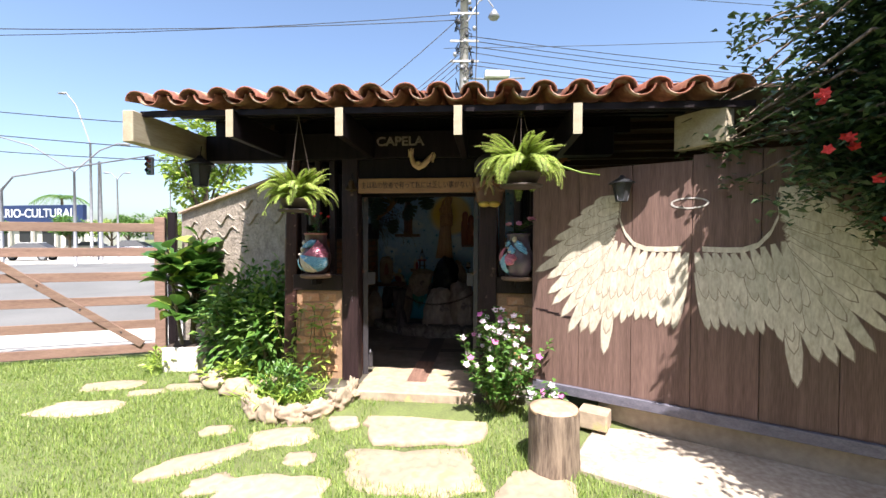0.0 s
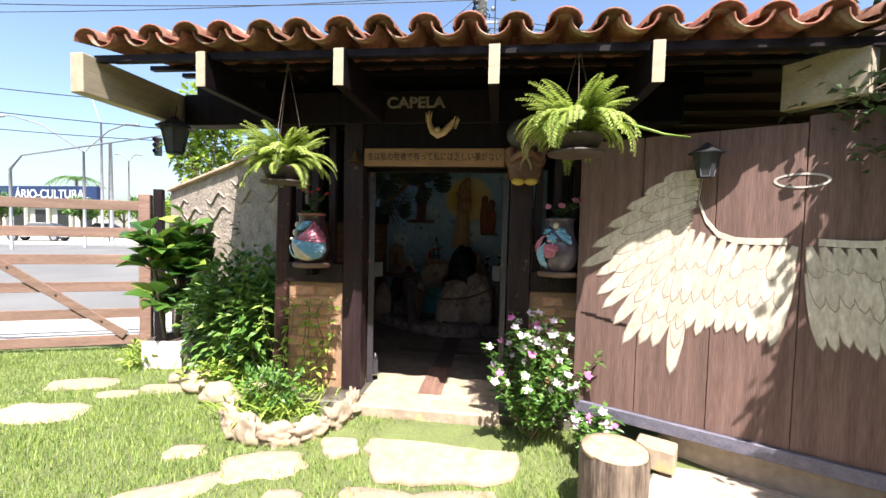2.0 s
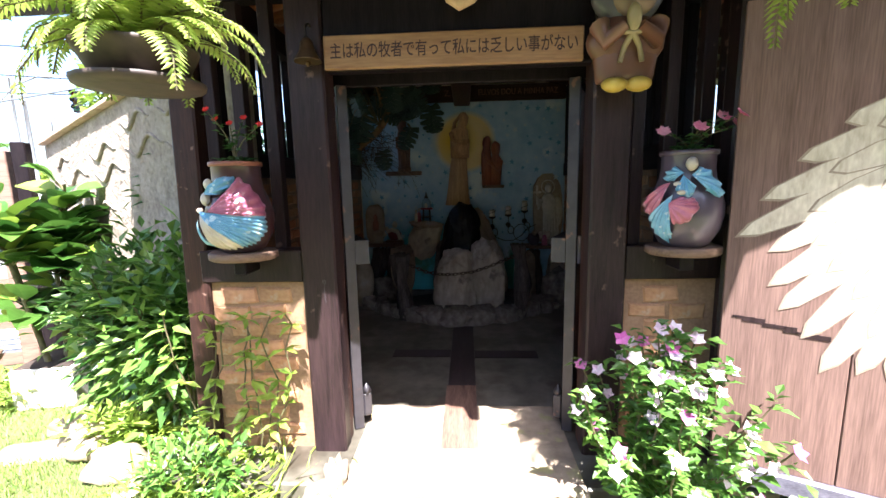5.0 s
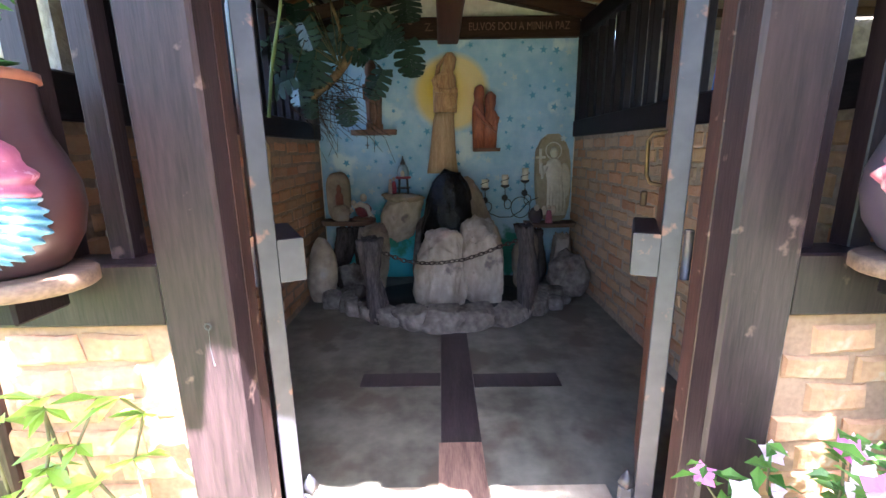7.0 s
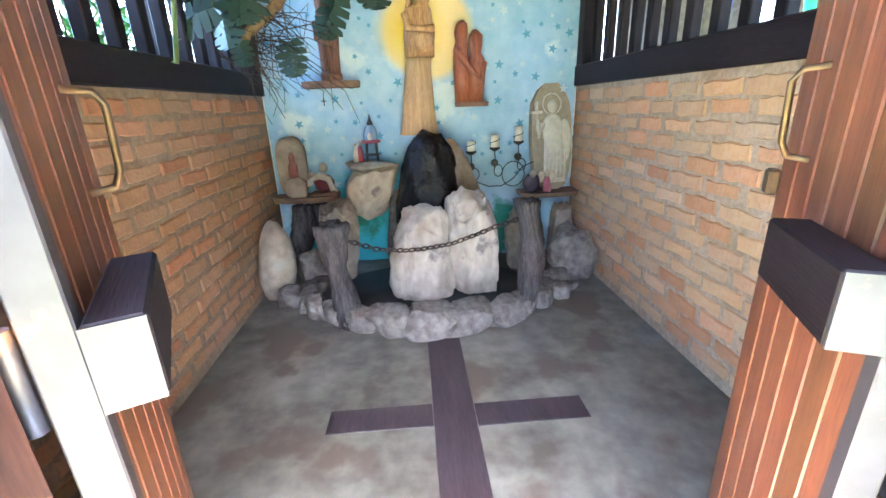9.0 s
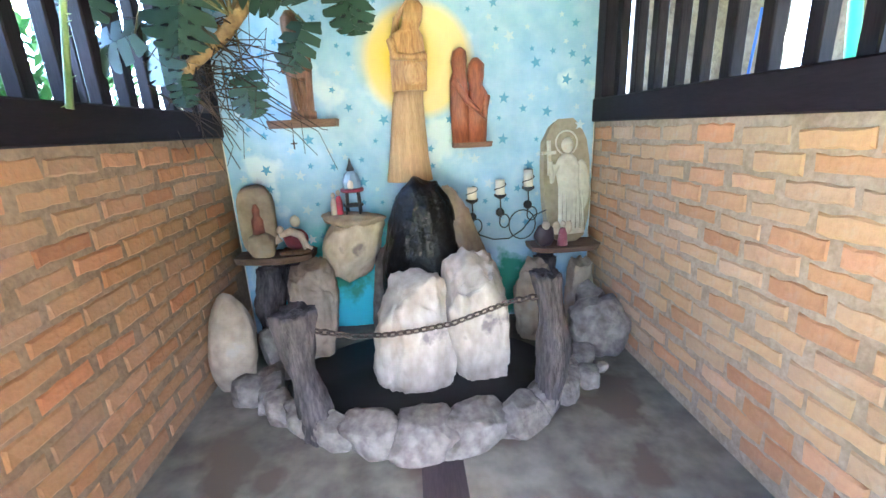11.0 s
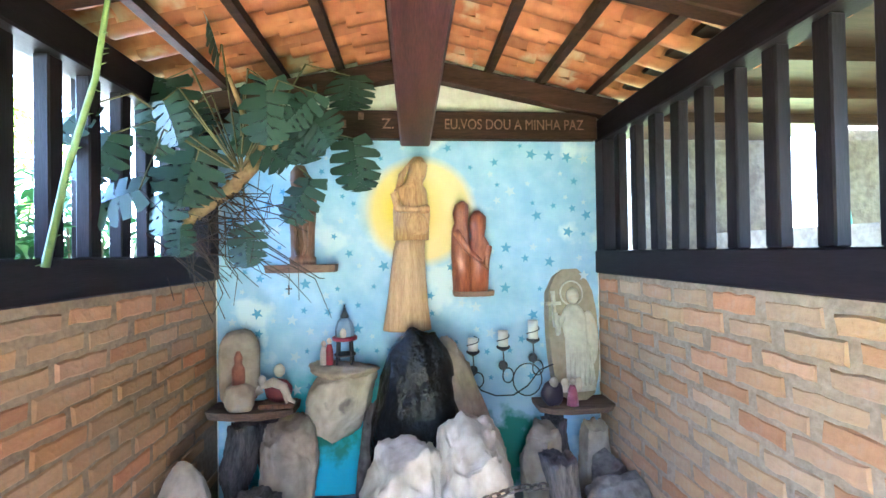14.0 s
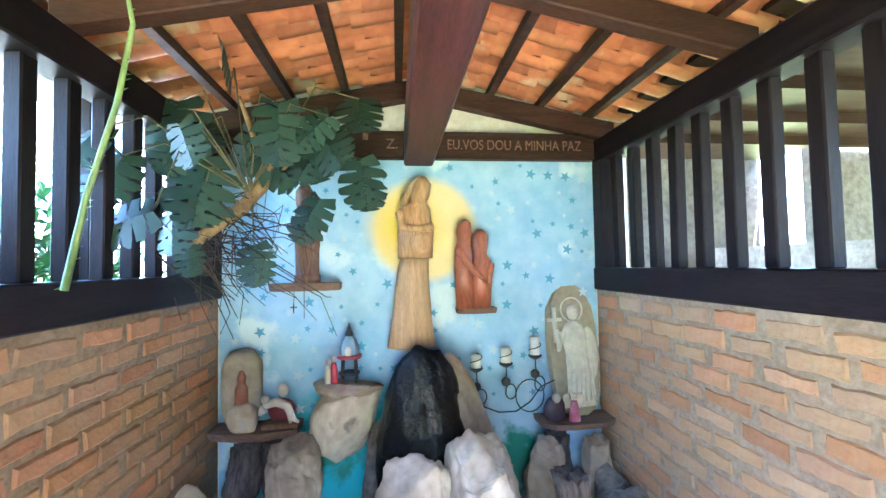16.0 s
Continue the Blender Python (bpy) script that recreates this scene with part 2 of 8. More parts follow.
def shrub_leaves(rng, n, centre, size, length, width, droop=0.15, shell=0.5, up=0.2):
    out = []
    for _ in range(n):
        d = Vector((rng.gauss(0, 1), rng.gauss(0, 1), rng.gauss(0, 1))).normalized()
        r = shell + (1 - shell) * rng.random()
        r *= 0.8 + 0.45 * noise.noise(d * 2.3 + Vector(centre) * 3)
        p = Vector(centre) + Vector((d.x * size[0], d.y * size[1], d.z * size[2])) * r
        w = (d * 0.8 + heading(rng, up) * 0.9).normalized()
        k = rng.uniform(0.65, 1.25)
        out.append((p, w, side_of(w, rng), length * k, width * k, droop * rng.random() * 2))
    return out


def text(body, size, m, material, parent=None, extrude=0.002, label="", align="CENTER", bold=0.0):
    """Lettering as a mesh; reads along x, faces -y."""
    cu = bpy.data.curves.new("lettering", "FONT")
    cu.body, cu.size, cu.extrude, cu.align_x, cu.align_y = body, size, extrude, align, "CENTER"
    cu.offset = bold
    ob = bpy.data.objects.new("lettering", cu)
    scene.collection.objects.link(ob)
    me = bpy.data.meshes.new_from_object(ob.evaluated_get(bpy.context.evaluated_depsgraph_get()))
    bpy.data.objects.remove(ob)
    me.materials.clear()
    me.materials.append(material)
    out = new("lettering", me)
    out.parent = parent
    out.matrix_basis = m @ pose(0, 0, 0, 90)
    if label:
        out["label"] = label
    return out


BEARING = pose(0, 0, 0, 0, 0, TURN)


def off(right, ahead, z=0.0):
    """A place given by metres to the right and ahead at the start of the walk."""
    return BEARING @ Vector((right, ahead, z))


# ---- the plan ----
XL, XR = -2.06, 0.58          # inner faces of the side walls
YF, YB = 4.25, 7.76           # front plane, mural plane
FLOOR = 0.05
BRICK_TOP, RAIL_TOP, PLATE = 1.53, 1.69, 2.46
RIDGE_X = -0.71
WING = pose(1.2, 3.63, 0, 0, 0, -27)     # wing panel: x along it, y behind it
FENCE = pose(-4.97, 5.96, -0.27, 0, 0, 24)   # gate: its post at the origin, boards towards -x
SEAM = 0.41                   # middle of the painted wings, along the wing panel


def smooth(a, b, v):
    k = max(0.0, min(1.0, (v - a) / (b - a)))
    return k * k * (3 - 2 * k)


def ground_z(x, y):
    z = -0.13 - 0.13 * smooth(-1.6, -4.2, x) - 0.06 * smooth(5.0, 7.0, y) * smooth(-2.2, -3.5, x)
    z += 0.1 * smooth(3.4, 4.05, y) * smooth(-3.0, -1.6, x) * smooth(2.6, 1.2, x)
    return z


# ground: one sheet, fine near the chapel
def sheet():
    def cuts(a, b, step):
        inner = [a + i * step for i in range(int((b - a) / step) + 1)]
        return [-900, -300, -100, -40, -20] + [v for v in inner if v > -20] + [20, 40, 100, 300, 900]
    xs, ys = cuts(-9, 6, 0.2), cuts(-6, 10, 0.2)
    bm = bmesh.new()
    inside = lambda x, y: XL - 0.1 < x < XR + 0.1 and y > 4.1
    grid = [[bm.verts.new((x, y, ground_z(x, y) + (0.012 * noise.noise((x * 2.1, y * 2.1, 0)) if abs(x) < 9 and abs(y) < 10 else 0) - (0.1 if inside(x, y) else 0))) for x in xs] for y in ys]
    for a, b in zip(grid, grid[1:]):
        for k in range(len(xs) - 1):
            bm.faces.new((a[k], a[k + 1], b[k + 1], b[k])).smooth = True
    return bm


structure("ground", sheet(), EARTH, "green lawn ground round the chapel", "ground")
structure("pavement", boxed(-40, 60, 0.35, 2.6, -0.2, 0.0, m=FENCE), PAVING, "pale paved footpath beyond the gate", "pavement")
structure("road", boxed(-60, 90, 2.6, 30, -0.2, -0.04, m=FENCE), ASPHALT, "grey asphalt road beyond the gate", "road")
structure("far_pavement", boxed(-60, 90, 30, 44, -0.2, 0.02, m=FENCE), PAVING, "pale paved square across the road", "pavement")

# chapel floor with an inlaid cross
structure("floor", boxed(XL - 0.15, XR + 0.15, 4.0, YB + 0.2, -0.1, FLOOR, 0.01), CONCRETE, "stained grey concrete floor", "floor")
INLAY = mat("dark_inlaid_plank", (0.042, 0.028, 0.0315), (0.021, 0.014, 0.0154), 0.45, 30, 5, 0.4, stretch=(6, 0.6, 6))
INLAY_WORN = mat("worn_brown_plank", (0.26, 0.15, 0.11), (0.12, 0.06, 0.045), 0.6, 30, 5, 0.4, stretch=(6, 0.6, 6))
cross = thing("floor_cross", "dark wooden cross inlaid in the concrete floor", "floor cross", pose(0, 0, FLOOR))
part("long_plank", boxed(-0.825, -0.63, 5.0, 6.24, 0.0, 0.004, 0.001), INLAY, cross)
part("worn_plank", boxed(-0.835, -0.63, 4.28, 4.995, 0.0, 0.008, 0.001), INLAY_WORN, cross, "sun-bleached brown plank end")
part("cross_arm", boxed(-1.31, -0.828, 5.5, 5.65, 0.0, 0.004, 0.001), INLAY, cross)
part("cross_arm", boxed(-0.627, -0.11, 5.48, 5.63, 0.0, 0.004, 0.001), INLAY, cross)

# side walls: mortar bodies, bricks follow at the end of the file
wall_left = structure("wall_left", boxed(XL - 0.14, XL - 0.006, YF + 0.13, YB, 0, BRICK_TOP), MORTAR_SHADE, "half-height brick wall with thick grey mortar", "wall")
wall_right = structure("wall_right", boxed(XR + 0.006, XR + 0.14, YF + 0.13, YB, 0, BRICK_TOP), MORTAR, "half-height brick wall with thick grey mortar", "wall")


# back wall: uneven plaster, painted
def plaster(x0, x1, z0, z1, y, step=0.045, deep=0.014):
    bm = bmesh.new()
    nx, nz = int((x1 - x0) / step), int((z1 - z0) / step)
    g = [[bm.verts.new((x0 + (x1 - x0) * i / nx, y + deep * noise.noise((i * 0.31, j * 0.55, 2.0)) + deep * 0.5 * noise.noise((i * 0.9, j * 1.4, 5.0)), z0 + (z1 - z0) * j / nz)) for i in range(nx + 1)] for j in range(nz + 1)]
    for a, b in zip(g, g[1:]):
        for k in range(nx):
            bm.faces.new((a[k], a[k + 1], b[k + 1], b[k])).smooth = True
    return bm


wall_back = structure("wall_back", boxed(XL - 0.14, XR + 0.14, YB + 0.012, YB + 0.17, 0, 3.1), WHITE_WALL, "whitewashed back wall", "wall")


def mural_paint():
    """Sky-blue brushed paint, turquoise near the floor, with a soft-edged yellow sun."""
    m = mat("mural_paint", (0.42, 0.58, 0.71), (0.26, 0.45, 0.65), 0.75, 9, 1.5, 1.0, depth=0.014, spots=((0.56, 0.67, 0.72), 2.4, 0.57))
    n, l = m.node_tree.nodes, m.node_tree.links
    bsdf = n["Principled BSDF"]
    base = bsdf.inputs["Base Color"].links[0].from_socket
    tc = n.new("ShaderNodeTexCoord")
    def disc(centre, radius, soft, squash=1.0, rough=0.0):
        sub, ln, mr = n.new("ShaderNodeVectorMath"), n.new("ShaderNodeVectorMath"), n.new("ShaderNodeMapRange")
        sub.operation = "SUBTRACT"
        sub.inputs[1].default_value = centre
        l.new(tc.outputs["Object"], sub.inputs[0])
        sc = n.new("ShaderNodeVectorMath")
        sc.operation = "MULTIPLY"
        sc.inputs[1].default_value = (squash, 0, 1)
        l.new(sub.outputs[0], sc.inputs[0])
        ln.operation = "LENGTH"
        l.new(sc.outputs[0], ln.inputs[0])
        value = ln.outputs["Value"]
        if rough:
            tn, ad = n.new("ShaderNodeTexNoise"), n.new("ShaderNodeMath")
            tn.inputs["Scale"].default_value, tn.inputs["Detail"].default_value = 9, 6
            l.new(tc.outputs["Object"], tn.inputs["Vector"])
            ad.operation = "MULTIPLY_ADD"
            l.new(tn.outputs[0], ad.inputs[0])
            ad.inputs[1].default_value = rough
            l.new(value, ad.inputs[2])
            value = ad.outputs[0]
        mr.inputs[1].default_value, mr.inputs[2].default_value = radius - soft, radius + soft
        mr.inputs[3].default_value, mr.inputs[4].default_value = 1, 0
        l.new(value, mr.inputs[0])
        return mr.outputs[0]
    def over(colour, mask, under):
        mx = n.new("ShaderNodeMix")
        mx.data_type = "RGBA"
        l.new(mask, mx.inputs[0])
        l.new(under, mx.inputs[6])
        mx.inputs[7].default_value = (*colour, 1)
        return mx.outputs[2]
    c = over((0.07, 0.42, 0.5), disc((-1.2, 0, 0.3), 0.75, 0.12, 0.8, 0.3), base)
    c = over((0.04, 0.22, 0.15), disc((-1.35, 0, 0.45), 0.42, 0.05, 0.8, 0.55), c)
    c = over((0.04, 0.22, 0.15), disc((-0.05, 0, 0.3), 0.5, 0.06, 0.9, 0.5), c)
    c = over((0.74, 0.6, 0.28), disc((-0.68, 0, 1.98), 0.36, 0.035), c)
    c = over((0.7, 0.5, 0.05), disc((-0.82, 0, 2.0), 0.2, 0.12), c)
    l.new(c, bsdf.inputs["Base Color"])
    return m


structure("mural", plaster(-2.056, 0.576, 0.0, 2.475, YB - 0.006), mural_paint(), "sky-blue painted mural with yellow sun and stars", "mural")
STAR_COLOURS = [mat("dark_blue_star_paint", (0.12, 0.33, 0.54), (0.1, 0.28, 0.48), 0.8, 30, 8, 0), mat("white_star_paint", (0.5, 0.6, 0.66), (0.42, 0.54, 0.62), 0.8, 30, 8, 0)]
stars = tagged(new("painted_stars"), "small blue and white stars painted on the mural", "painted stars", kind="structure")
star_mesh = []
for c in STAR_COLOURS:
    bm = bmesh.new()
    ring = [bm.verts.new(((1 if k % 2 == 0 else 0.42) * math.sin(math.pi * k / 5), 0, (1 if k % 2 == 0 else 0.42) * math.cos(math.pi * k / 5))) for k in range(10)]
    mid = bm.verts.new((0, -0.001, 0))
    for k in range(10):
        bm.faces.new((mid, ring[k], ring[(k + 1) % 10]))
    me = bpy.data.meshes.new("painted_star")
    bm.to_mesh(me)
    bm.free()
    me.materials.append(c)
    star_mesh.append(me)
rng = random.Random(4)
done = []
while len(done) < 165:
    x, z = rng.uniform(-1.97, 0.5), rng.uniform(0.75, 2.44)
    if math.hypot(x + 0.68, z - 1.98) < 0.42 or any(math.hypot(x - a, z - b) < 0.085 for a, b in done):
        continue
    done.append((x, z))
    s = rng.choice((0.022, 0.026, 0.032, 0.042))
    piece("painted_star", star_mesh[0 if rng.random() < 0.7 else 1], stars, Matrix.Translation((x, YB - 0.024, z)) @ Matrix.Rotation(rng.uniform(-0.5, 0.5), 4, "Y") @ Matrix.Scale(s, 4))

# rails, plates, bars
for side, x in (("left", XL - 0.065), ("right", XR + 0.065)):
    structure("rail", boxed(x - 0.085, x + 0.085, YF + 0.16, YB, BRICK_TOP, RAIL_TOP, 0.008), DARK_WOOD_Y, "dark wooden sill beam on the brick wall", "beam")
    structure("wall_plate", boxed(x - 0.075, x + 0.075, YF + 0.16, YB, PLATE, PLATE + 0.16, 0.008), DARK_WOOD_Y, "dark wooden wall plate beam", "beam")
    grille = thing("window_grille", "dark wooden vertical window bars", "window bars", pose(x, 0, RAIL_TOP), "wooden side grilles")
    rng = random.Random(8)
    y = 7.53
    while y > 4.5:
        part("bar", boxed(-0.03, 0.03, y - 0.034, y + 0.034, 0, PLATE - RAIL_TOP, 0.006, m=pose(0, 0, 0, 0, rng.uniform(-0.4, 0.4), 0)), DARK_WOOD, grille)
        y -= 0.2 + rng.uniform(-0.012, 0.012)
    structure("corner_post", boxed(x - 0.075 if side == "right" else x - 0.06, x + 0.06 if side == "right" else x + 0.085, YB - 0.13, YB - 0.003, RAIL_TOP, PLATE, 0.006), DARK_WOOD, "dark wooden corner post", "post")


# roof over the chapel: timbers and tiles seen from below
def slope(x):
    return 3.04 - 0.2 * abs(x - RIDGE_X)


RED_WOOD = mat("reddish_beam_wood", (0.066, 0.022, 0.022), (0.0275, 0.0088, 0.011), 0.42, 30, 4, 0.4, stretch=(6, 0.6, 6), gloss=0.2)
structure("ridge_beam", boxed(RIDGE_X - 0.11, RIDGE_X + 0.09, YF + 0.22, YB - 0.085, 2.41, 2.64, 0.012), RED_WOOD, "reddish brown wooden centre beam", "beam")
tie = thing("tie_beam", "carved brown wooden tie beam with lettering", "beam", pose(0, YB - 0.04, 2.565), kind="structure")
part("beam", boxed(XL + 0.02, XR - 0.02, -0.035, 0.035, -0.095, 0.095, 0.006), BEAM_X, tie)
CARVED_DIM = mat("worn_carved_lettering", (0.25, 0.14, 0.085), (0.1, 0.052, 0.033), 0.85, 50, 14, 0.4)
CARVED = mat("pale_carved_lettering", (0.55, 0.38, 0.24), (0.42, 0.27, 0.16), 0.8, 30, 6, 0.2)
text("EU.VOS DOU A MINHA PAZ", 0.1, pose(-0.03, -0.037, 0.0) @ Matrix.Diagonal((0.79, 1, 1, 1)), CARVED_DIM, tie, 0.002)
text("Z.", 0.098, pose(-0.9, -0.037, 0.0), CARVED_DIM, tie, 0.002)
for k in range(9):
    part("worn_letter", boxed(-1.94 + 0.105 * k, -1.926 + 0.105 * k + 0.012 * (k % 3), -0.037, -0.0345, -0.028, 0.02 + 0.006 * (k % 2), m=pose(0, 0, 0, 0, 3 * (k % 3) - 3, 0)), CARVED_DIM, tie)
for y in (YB - 0.085, 6.45, 4.95):
    for s in (-1, 1):
        bm = bmesh.new()
        x1 = RIDGE_X + s * 1.4
        a, b = (RIDGE_X, 3.01), (x1, slope(x1) - 0.03)
        vs = [bm.verts.new(p) for p in ((a[0], y - 0.045, a[1]), (b[0], y - 0.045, b[1]), (b[0], y - 0.045, b[1] - 0.13), (a[0], y - 0.045, a[1] - 0.13), (a[0], y + 0.045, a[1]), (b[0], y + 0.045, b[1]), (b[0], y + 0.045, b[1] - 0.13), (a[0], y + 0.045, a[1] - 0.13))]
        for f in ((0, 1, 2, 3), (7, 6, 5, 4), (0, 4, 5, 1), (1, 5, 6, 2), (2, 6, 7, 3), (3, 7, 4, 0)):
            bm.faces.new([vs[i] for i in f])
        bmesh.ops.recalc_face_normals(bm, faces=bm.faces)
        bmesh.ops.bevel(bm, geom=bm.edges[:], offset=0.006, segments=1, affect="EDGES")
        structure("rafter", bm, BEAM_X, "brown wooden sloping rafter", "beam")
for k in range(5):
    for s in (-1, 1):
        x = RIDGE_X + s * (0.14 + 0.36 * k)
        structure("batten", boxed(x - 0.025, x + 0.025, 4.3, YB + 0.1, slope(x) - 0.035, slope(x) + 0.015), BEAM_X, "thin brown roof batten", "batten")


def ceiling_tiles():
    """Clay barrel tiles from below: rolls run down the slope, courses lap at the battens."""
    verts, faces = [], []
    rng = random.Random(2)
    for s in (-1, 1):
        for c in range(5):
            x0, x1 = 0.0 + 0.36 * c - 0.03, 0.36 * c + 0.385
            for j in range(14):
                y0, w = 4.56 + j * 0.238, 0.238
                lift = rng.uniform(-0.006, 0.006)
                n0 = len(verts)
                for u, dz in ((x0, 0.028), (x1, 0.055)):
                    for k in range(7):
                        a = math.pi * k / 6
                        x = RIDGE_X + s * u
                        r = 1.0 if u == x1 else 0.86
                        verts.append((x, y0 + w / 2 - r * w * 0.53 * math.cos(a), slope(x) + dz + lift + 0.075 * math.sin(a) * r))
                for k in range(6):
                    faces.append((n0 + k, n0 + k + 1, n0 + 8 + k, n0 + 7 + k))
                n0 = len(verts)
                for u, dz in ((x0, 0.048), (x1, 0.02)):
                    for k in range(5):
                        a = math.pi * k / 4
                        x = RIDGE_X + s * u
                        verts.append((x, y0 - 0.05 * math.cos(a), slope(x) + dz + lift - 0.03 * math.sin(a)))
                for k in range(4):
                    faces.append((n0 + k, n0 + k + 1, n0 + 6 + k, n0 + 5 + k))
    me = bpy.data.meshes.new("ceiling")
    me.from_pydata(verts, [], faces)
    for p in me.polygons:
        p.use_smooth = True
    return me


m = TILE_IN
n, l = m.node_tree.nodes, m.node_tree.links
g, hs, mr = n.new("ShaderNodeNewGeometry"), n.new("ShaderNodeHueSaturation"), n.new("ShaderNodeMapRange")
mr.inputs[3].default_value, mr.inputs[4].default_value = 0.65, 1.2
l.new(g.outputs["Random Per Island"], mr.inputs[0])
l.new(mr.outputs[0], hs.inputs["Value"])
l.new(n["Principled BSDF"].inputs["Base Color"].links[0].from_socket, hs.inputs["Color"])
l.new(hs.outputs[0], n["Principled BSDF"].inputs["Base Color"])
me = ceiling_tiles()
me.materials.append(TILE_IN)
tagged(new("ceiling", me), "orange clay tile ceiling between brown battens", "ceiling", kind="structure")
bm = solid_quad(bmesh.new(), ((RIDGE_X, 4.75, slope(RIDGE_X) + 0.14), (RIDGE_X + 2.0, 4.75, slope(RIDGE_X + 2.0) + 0.14), (RIDGE_X + 2.0, YB + 0.3, slope(RIDGE_X + 2.0) + 0.14), (RIDGE_X, YB + 0.3, slope(RIDGE_X) + 0.14)), 0.03)
solid_quad(bm, ((RIDGE_X - 2.0, 4.75, slope(RIDGE_X - 2.0) + 0.14), (RIDGE_X, 4.75, slope(RIDGE_X) + 0.14), (RIDGE_X, YB + 0.3, slope(RIDGE_X) + 0.14), (RIDGE_X - 2.0, YB + 0.3, slope(RIDGE_X - 2.0) + 0.14)), 0.03)
structure("roof", bm, TILE, "clay covered chapel roof", "roof")

# front: posts, rails, brick panels, lintel
RED_POST = mat("weathered_red_brown_post", (0.055, 0.023, 0.018), (0.02, 0.0085, 0.0075), 0.5, 22, 5, 0.6, stretch=(5, 5, 0.5), spots=((0.2, 0.12, 0.095), 18, 0.65), gloss=0.3)
structure("front_post", boxed(0.0, 0.13, YF + 0.02, YF + 0.14, -0.25, 2.6, 0.01, m=pose(-2.17, 0, 0, 0, 1.2, 0)), RED_POST, "worn reddish brown corner post", "post")
for a, b in [(-1.515, -1.34), (-0.093, 0.087), (0.535, 0.66)]:
    post = tagged(new("front_post"), "worn dark brown wooden front post", "post", kind="structure")
    part("timber", boxed(a, b, YF, YF + 0.1, -0.05, 2.55, 0.01), POST_WOOD, post)
    part("jamb", boxed(a + 0.006, b - 0.006, YF + 0.101, YF + 0.17, -0.05, 2.55, 0.006), RED_POST, post, "scuffed red-brown inner jamb")
PANEL_MORTAR = mat("orange_grey_mortar", (0.36, 0.22, 0.13), (0.24, 0.14, 0.08), 0.95, 60, 6, 0.7)
front_panels = []
structure("threshold", boxed(-1.3, -0.13, 3.96, 4.74, -0.08, FLOOR + 0.003, 0.012), STONE, "pale stone threshold slab", "threshold")
for a, b in ((-2.05, -1.515), (0.087, 0.535)):
    structure("front_rail", boxed(a, b, YF + 0.012, YF + 0.14, 0.985, 1.15, 0.006), POST_WOOD, "dark brown wooden front rail", "beam")
    front_panels.append((a, b, structure("front_panel", boxed(a, b, YF + 0.045, YF + 0.13, 0, 0.985), PANEL_MORTAR, "low brick front panel", "wall")))
    g = thing("front_grille", "dark wooden vertical bars beside the door", "window bars", pose((a + b) / 2, YF + 0.1, 1.15), "front grilles")
    for k in (-0.17, -0.02, 0.14):
        part("bar", boxed(k - 0.03, k + 0.03, -0.03, 0.03, 0, 1.2, 0.004), POST_WOOD, g)
structure("lintel", boxed(-1.34, -0.093, YF + 0.02, YF + 0.1, 2.0, 2.35, 0.006), DARK_WOOD, "dark wooden board above the doorway", "beam")
structure("front_beam", boxed(-3.0, 1.2, YF - 0.015, YF + 0.14, 2.35, 2.62, 0.006), DARK_WOOD, "dark wooden front beam", "beam")
structure("front_gable", boxed(-3.0, 1.4, YF + 0.15, YF + 0.21, 2.6, 3.05), DARK_WOOD, "dark boarding above the front beam", "wall")

# portico roof
EAVE_Y, EAVE_Z, RISE = 3.19, 2.575, 0.2


def eave_fall(x):
    return -0.026 * (x + 0.6)


for m in (pose(-3.08, 3.33, eave_fall(-3.08)), pose(1.72, 3.24, eave_fall(1.72), 0, 0, 32)):
    structure("outrigger", boxed(-0.05, 0.05, 0, 1.1 if m.translation.x < 0 else 0.4, 2.29, 2.56, 0.006, m=m), PALE_WOOD, "pale yellow wooden end beam under the eave", "beam")
for x in (-2.15, -1.19, -0.235, 0.65):
    y = EAVE_Y + 0.04 - 0.045 * x
    raf = thing("porch_rafter", "dark wooden porch rafter with a pale sunlit-toned end", "beam", pose(x, y, 2.335 + eave_fall(x)), kind="structure")
    part("beam", boxed(-0.032, 0.032, 0.006, YF - 0.02 - y, 0, 0.225, 0.005), DARK_WOOD_Y, raf)
    # thin pale face gives the rafter end its sunlit tone by colour
    part("painted_end", boxed(-0.032, 0.032, 0.0, 0.006, 0, 0.225), PALE_WOOD, raf, "pale cream end, sunlight put into its colour")
structure("eave_board", boxed(-3.12, 1.8, 0.1, 0.14, 2.53, 2.575, m=pose(0, EAVE_Y, eave_fall(0), 0, 1.5, -2.6)), DARK_WOOD, "thin dark batten along the eave", "batten")
for k in range(4):
    structure("tile_batten", boxed(-3.12, 1.8, 0.0, 0.05, 0.0, 0.035, m=pose(0, EAVE_Y + 0.3 + 0.36 * k, EAVE_Z - 0.01 + eave_fall(0) + (0.22 + 0.36 * k) * RISE, 0, 1.5, -2.6)), DARK_WOOD, "dark wooden batten under the roof tiles", "batten")


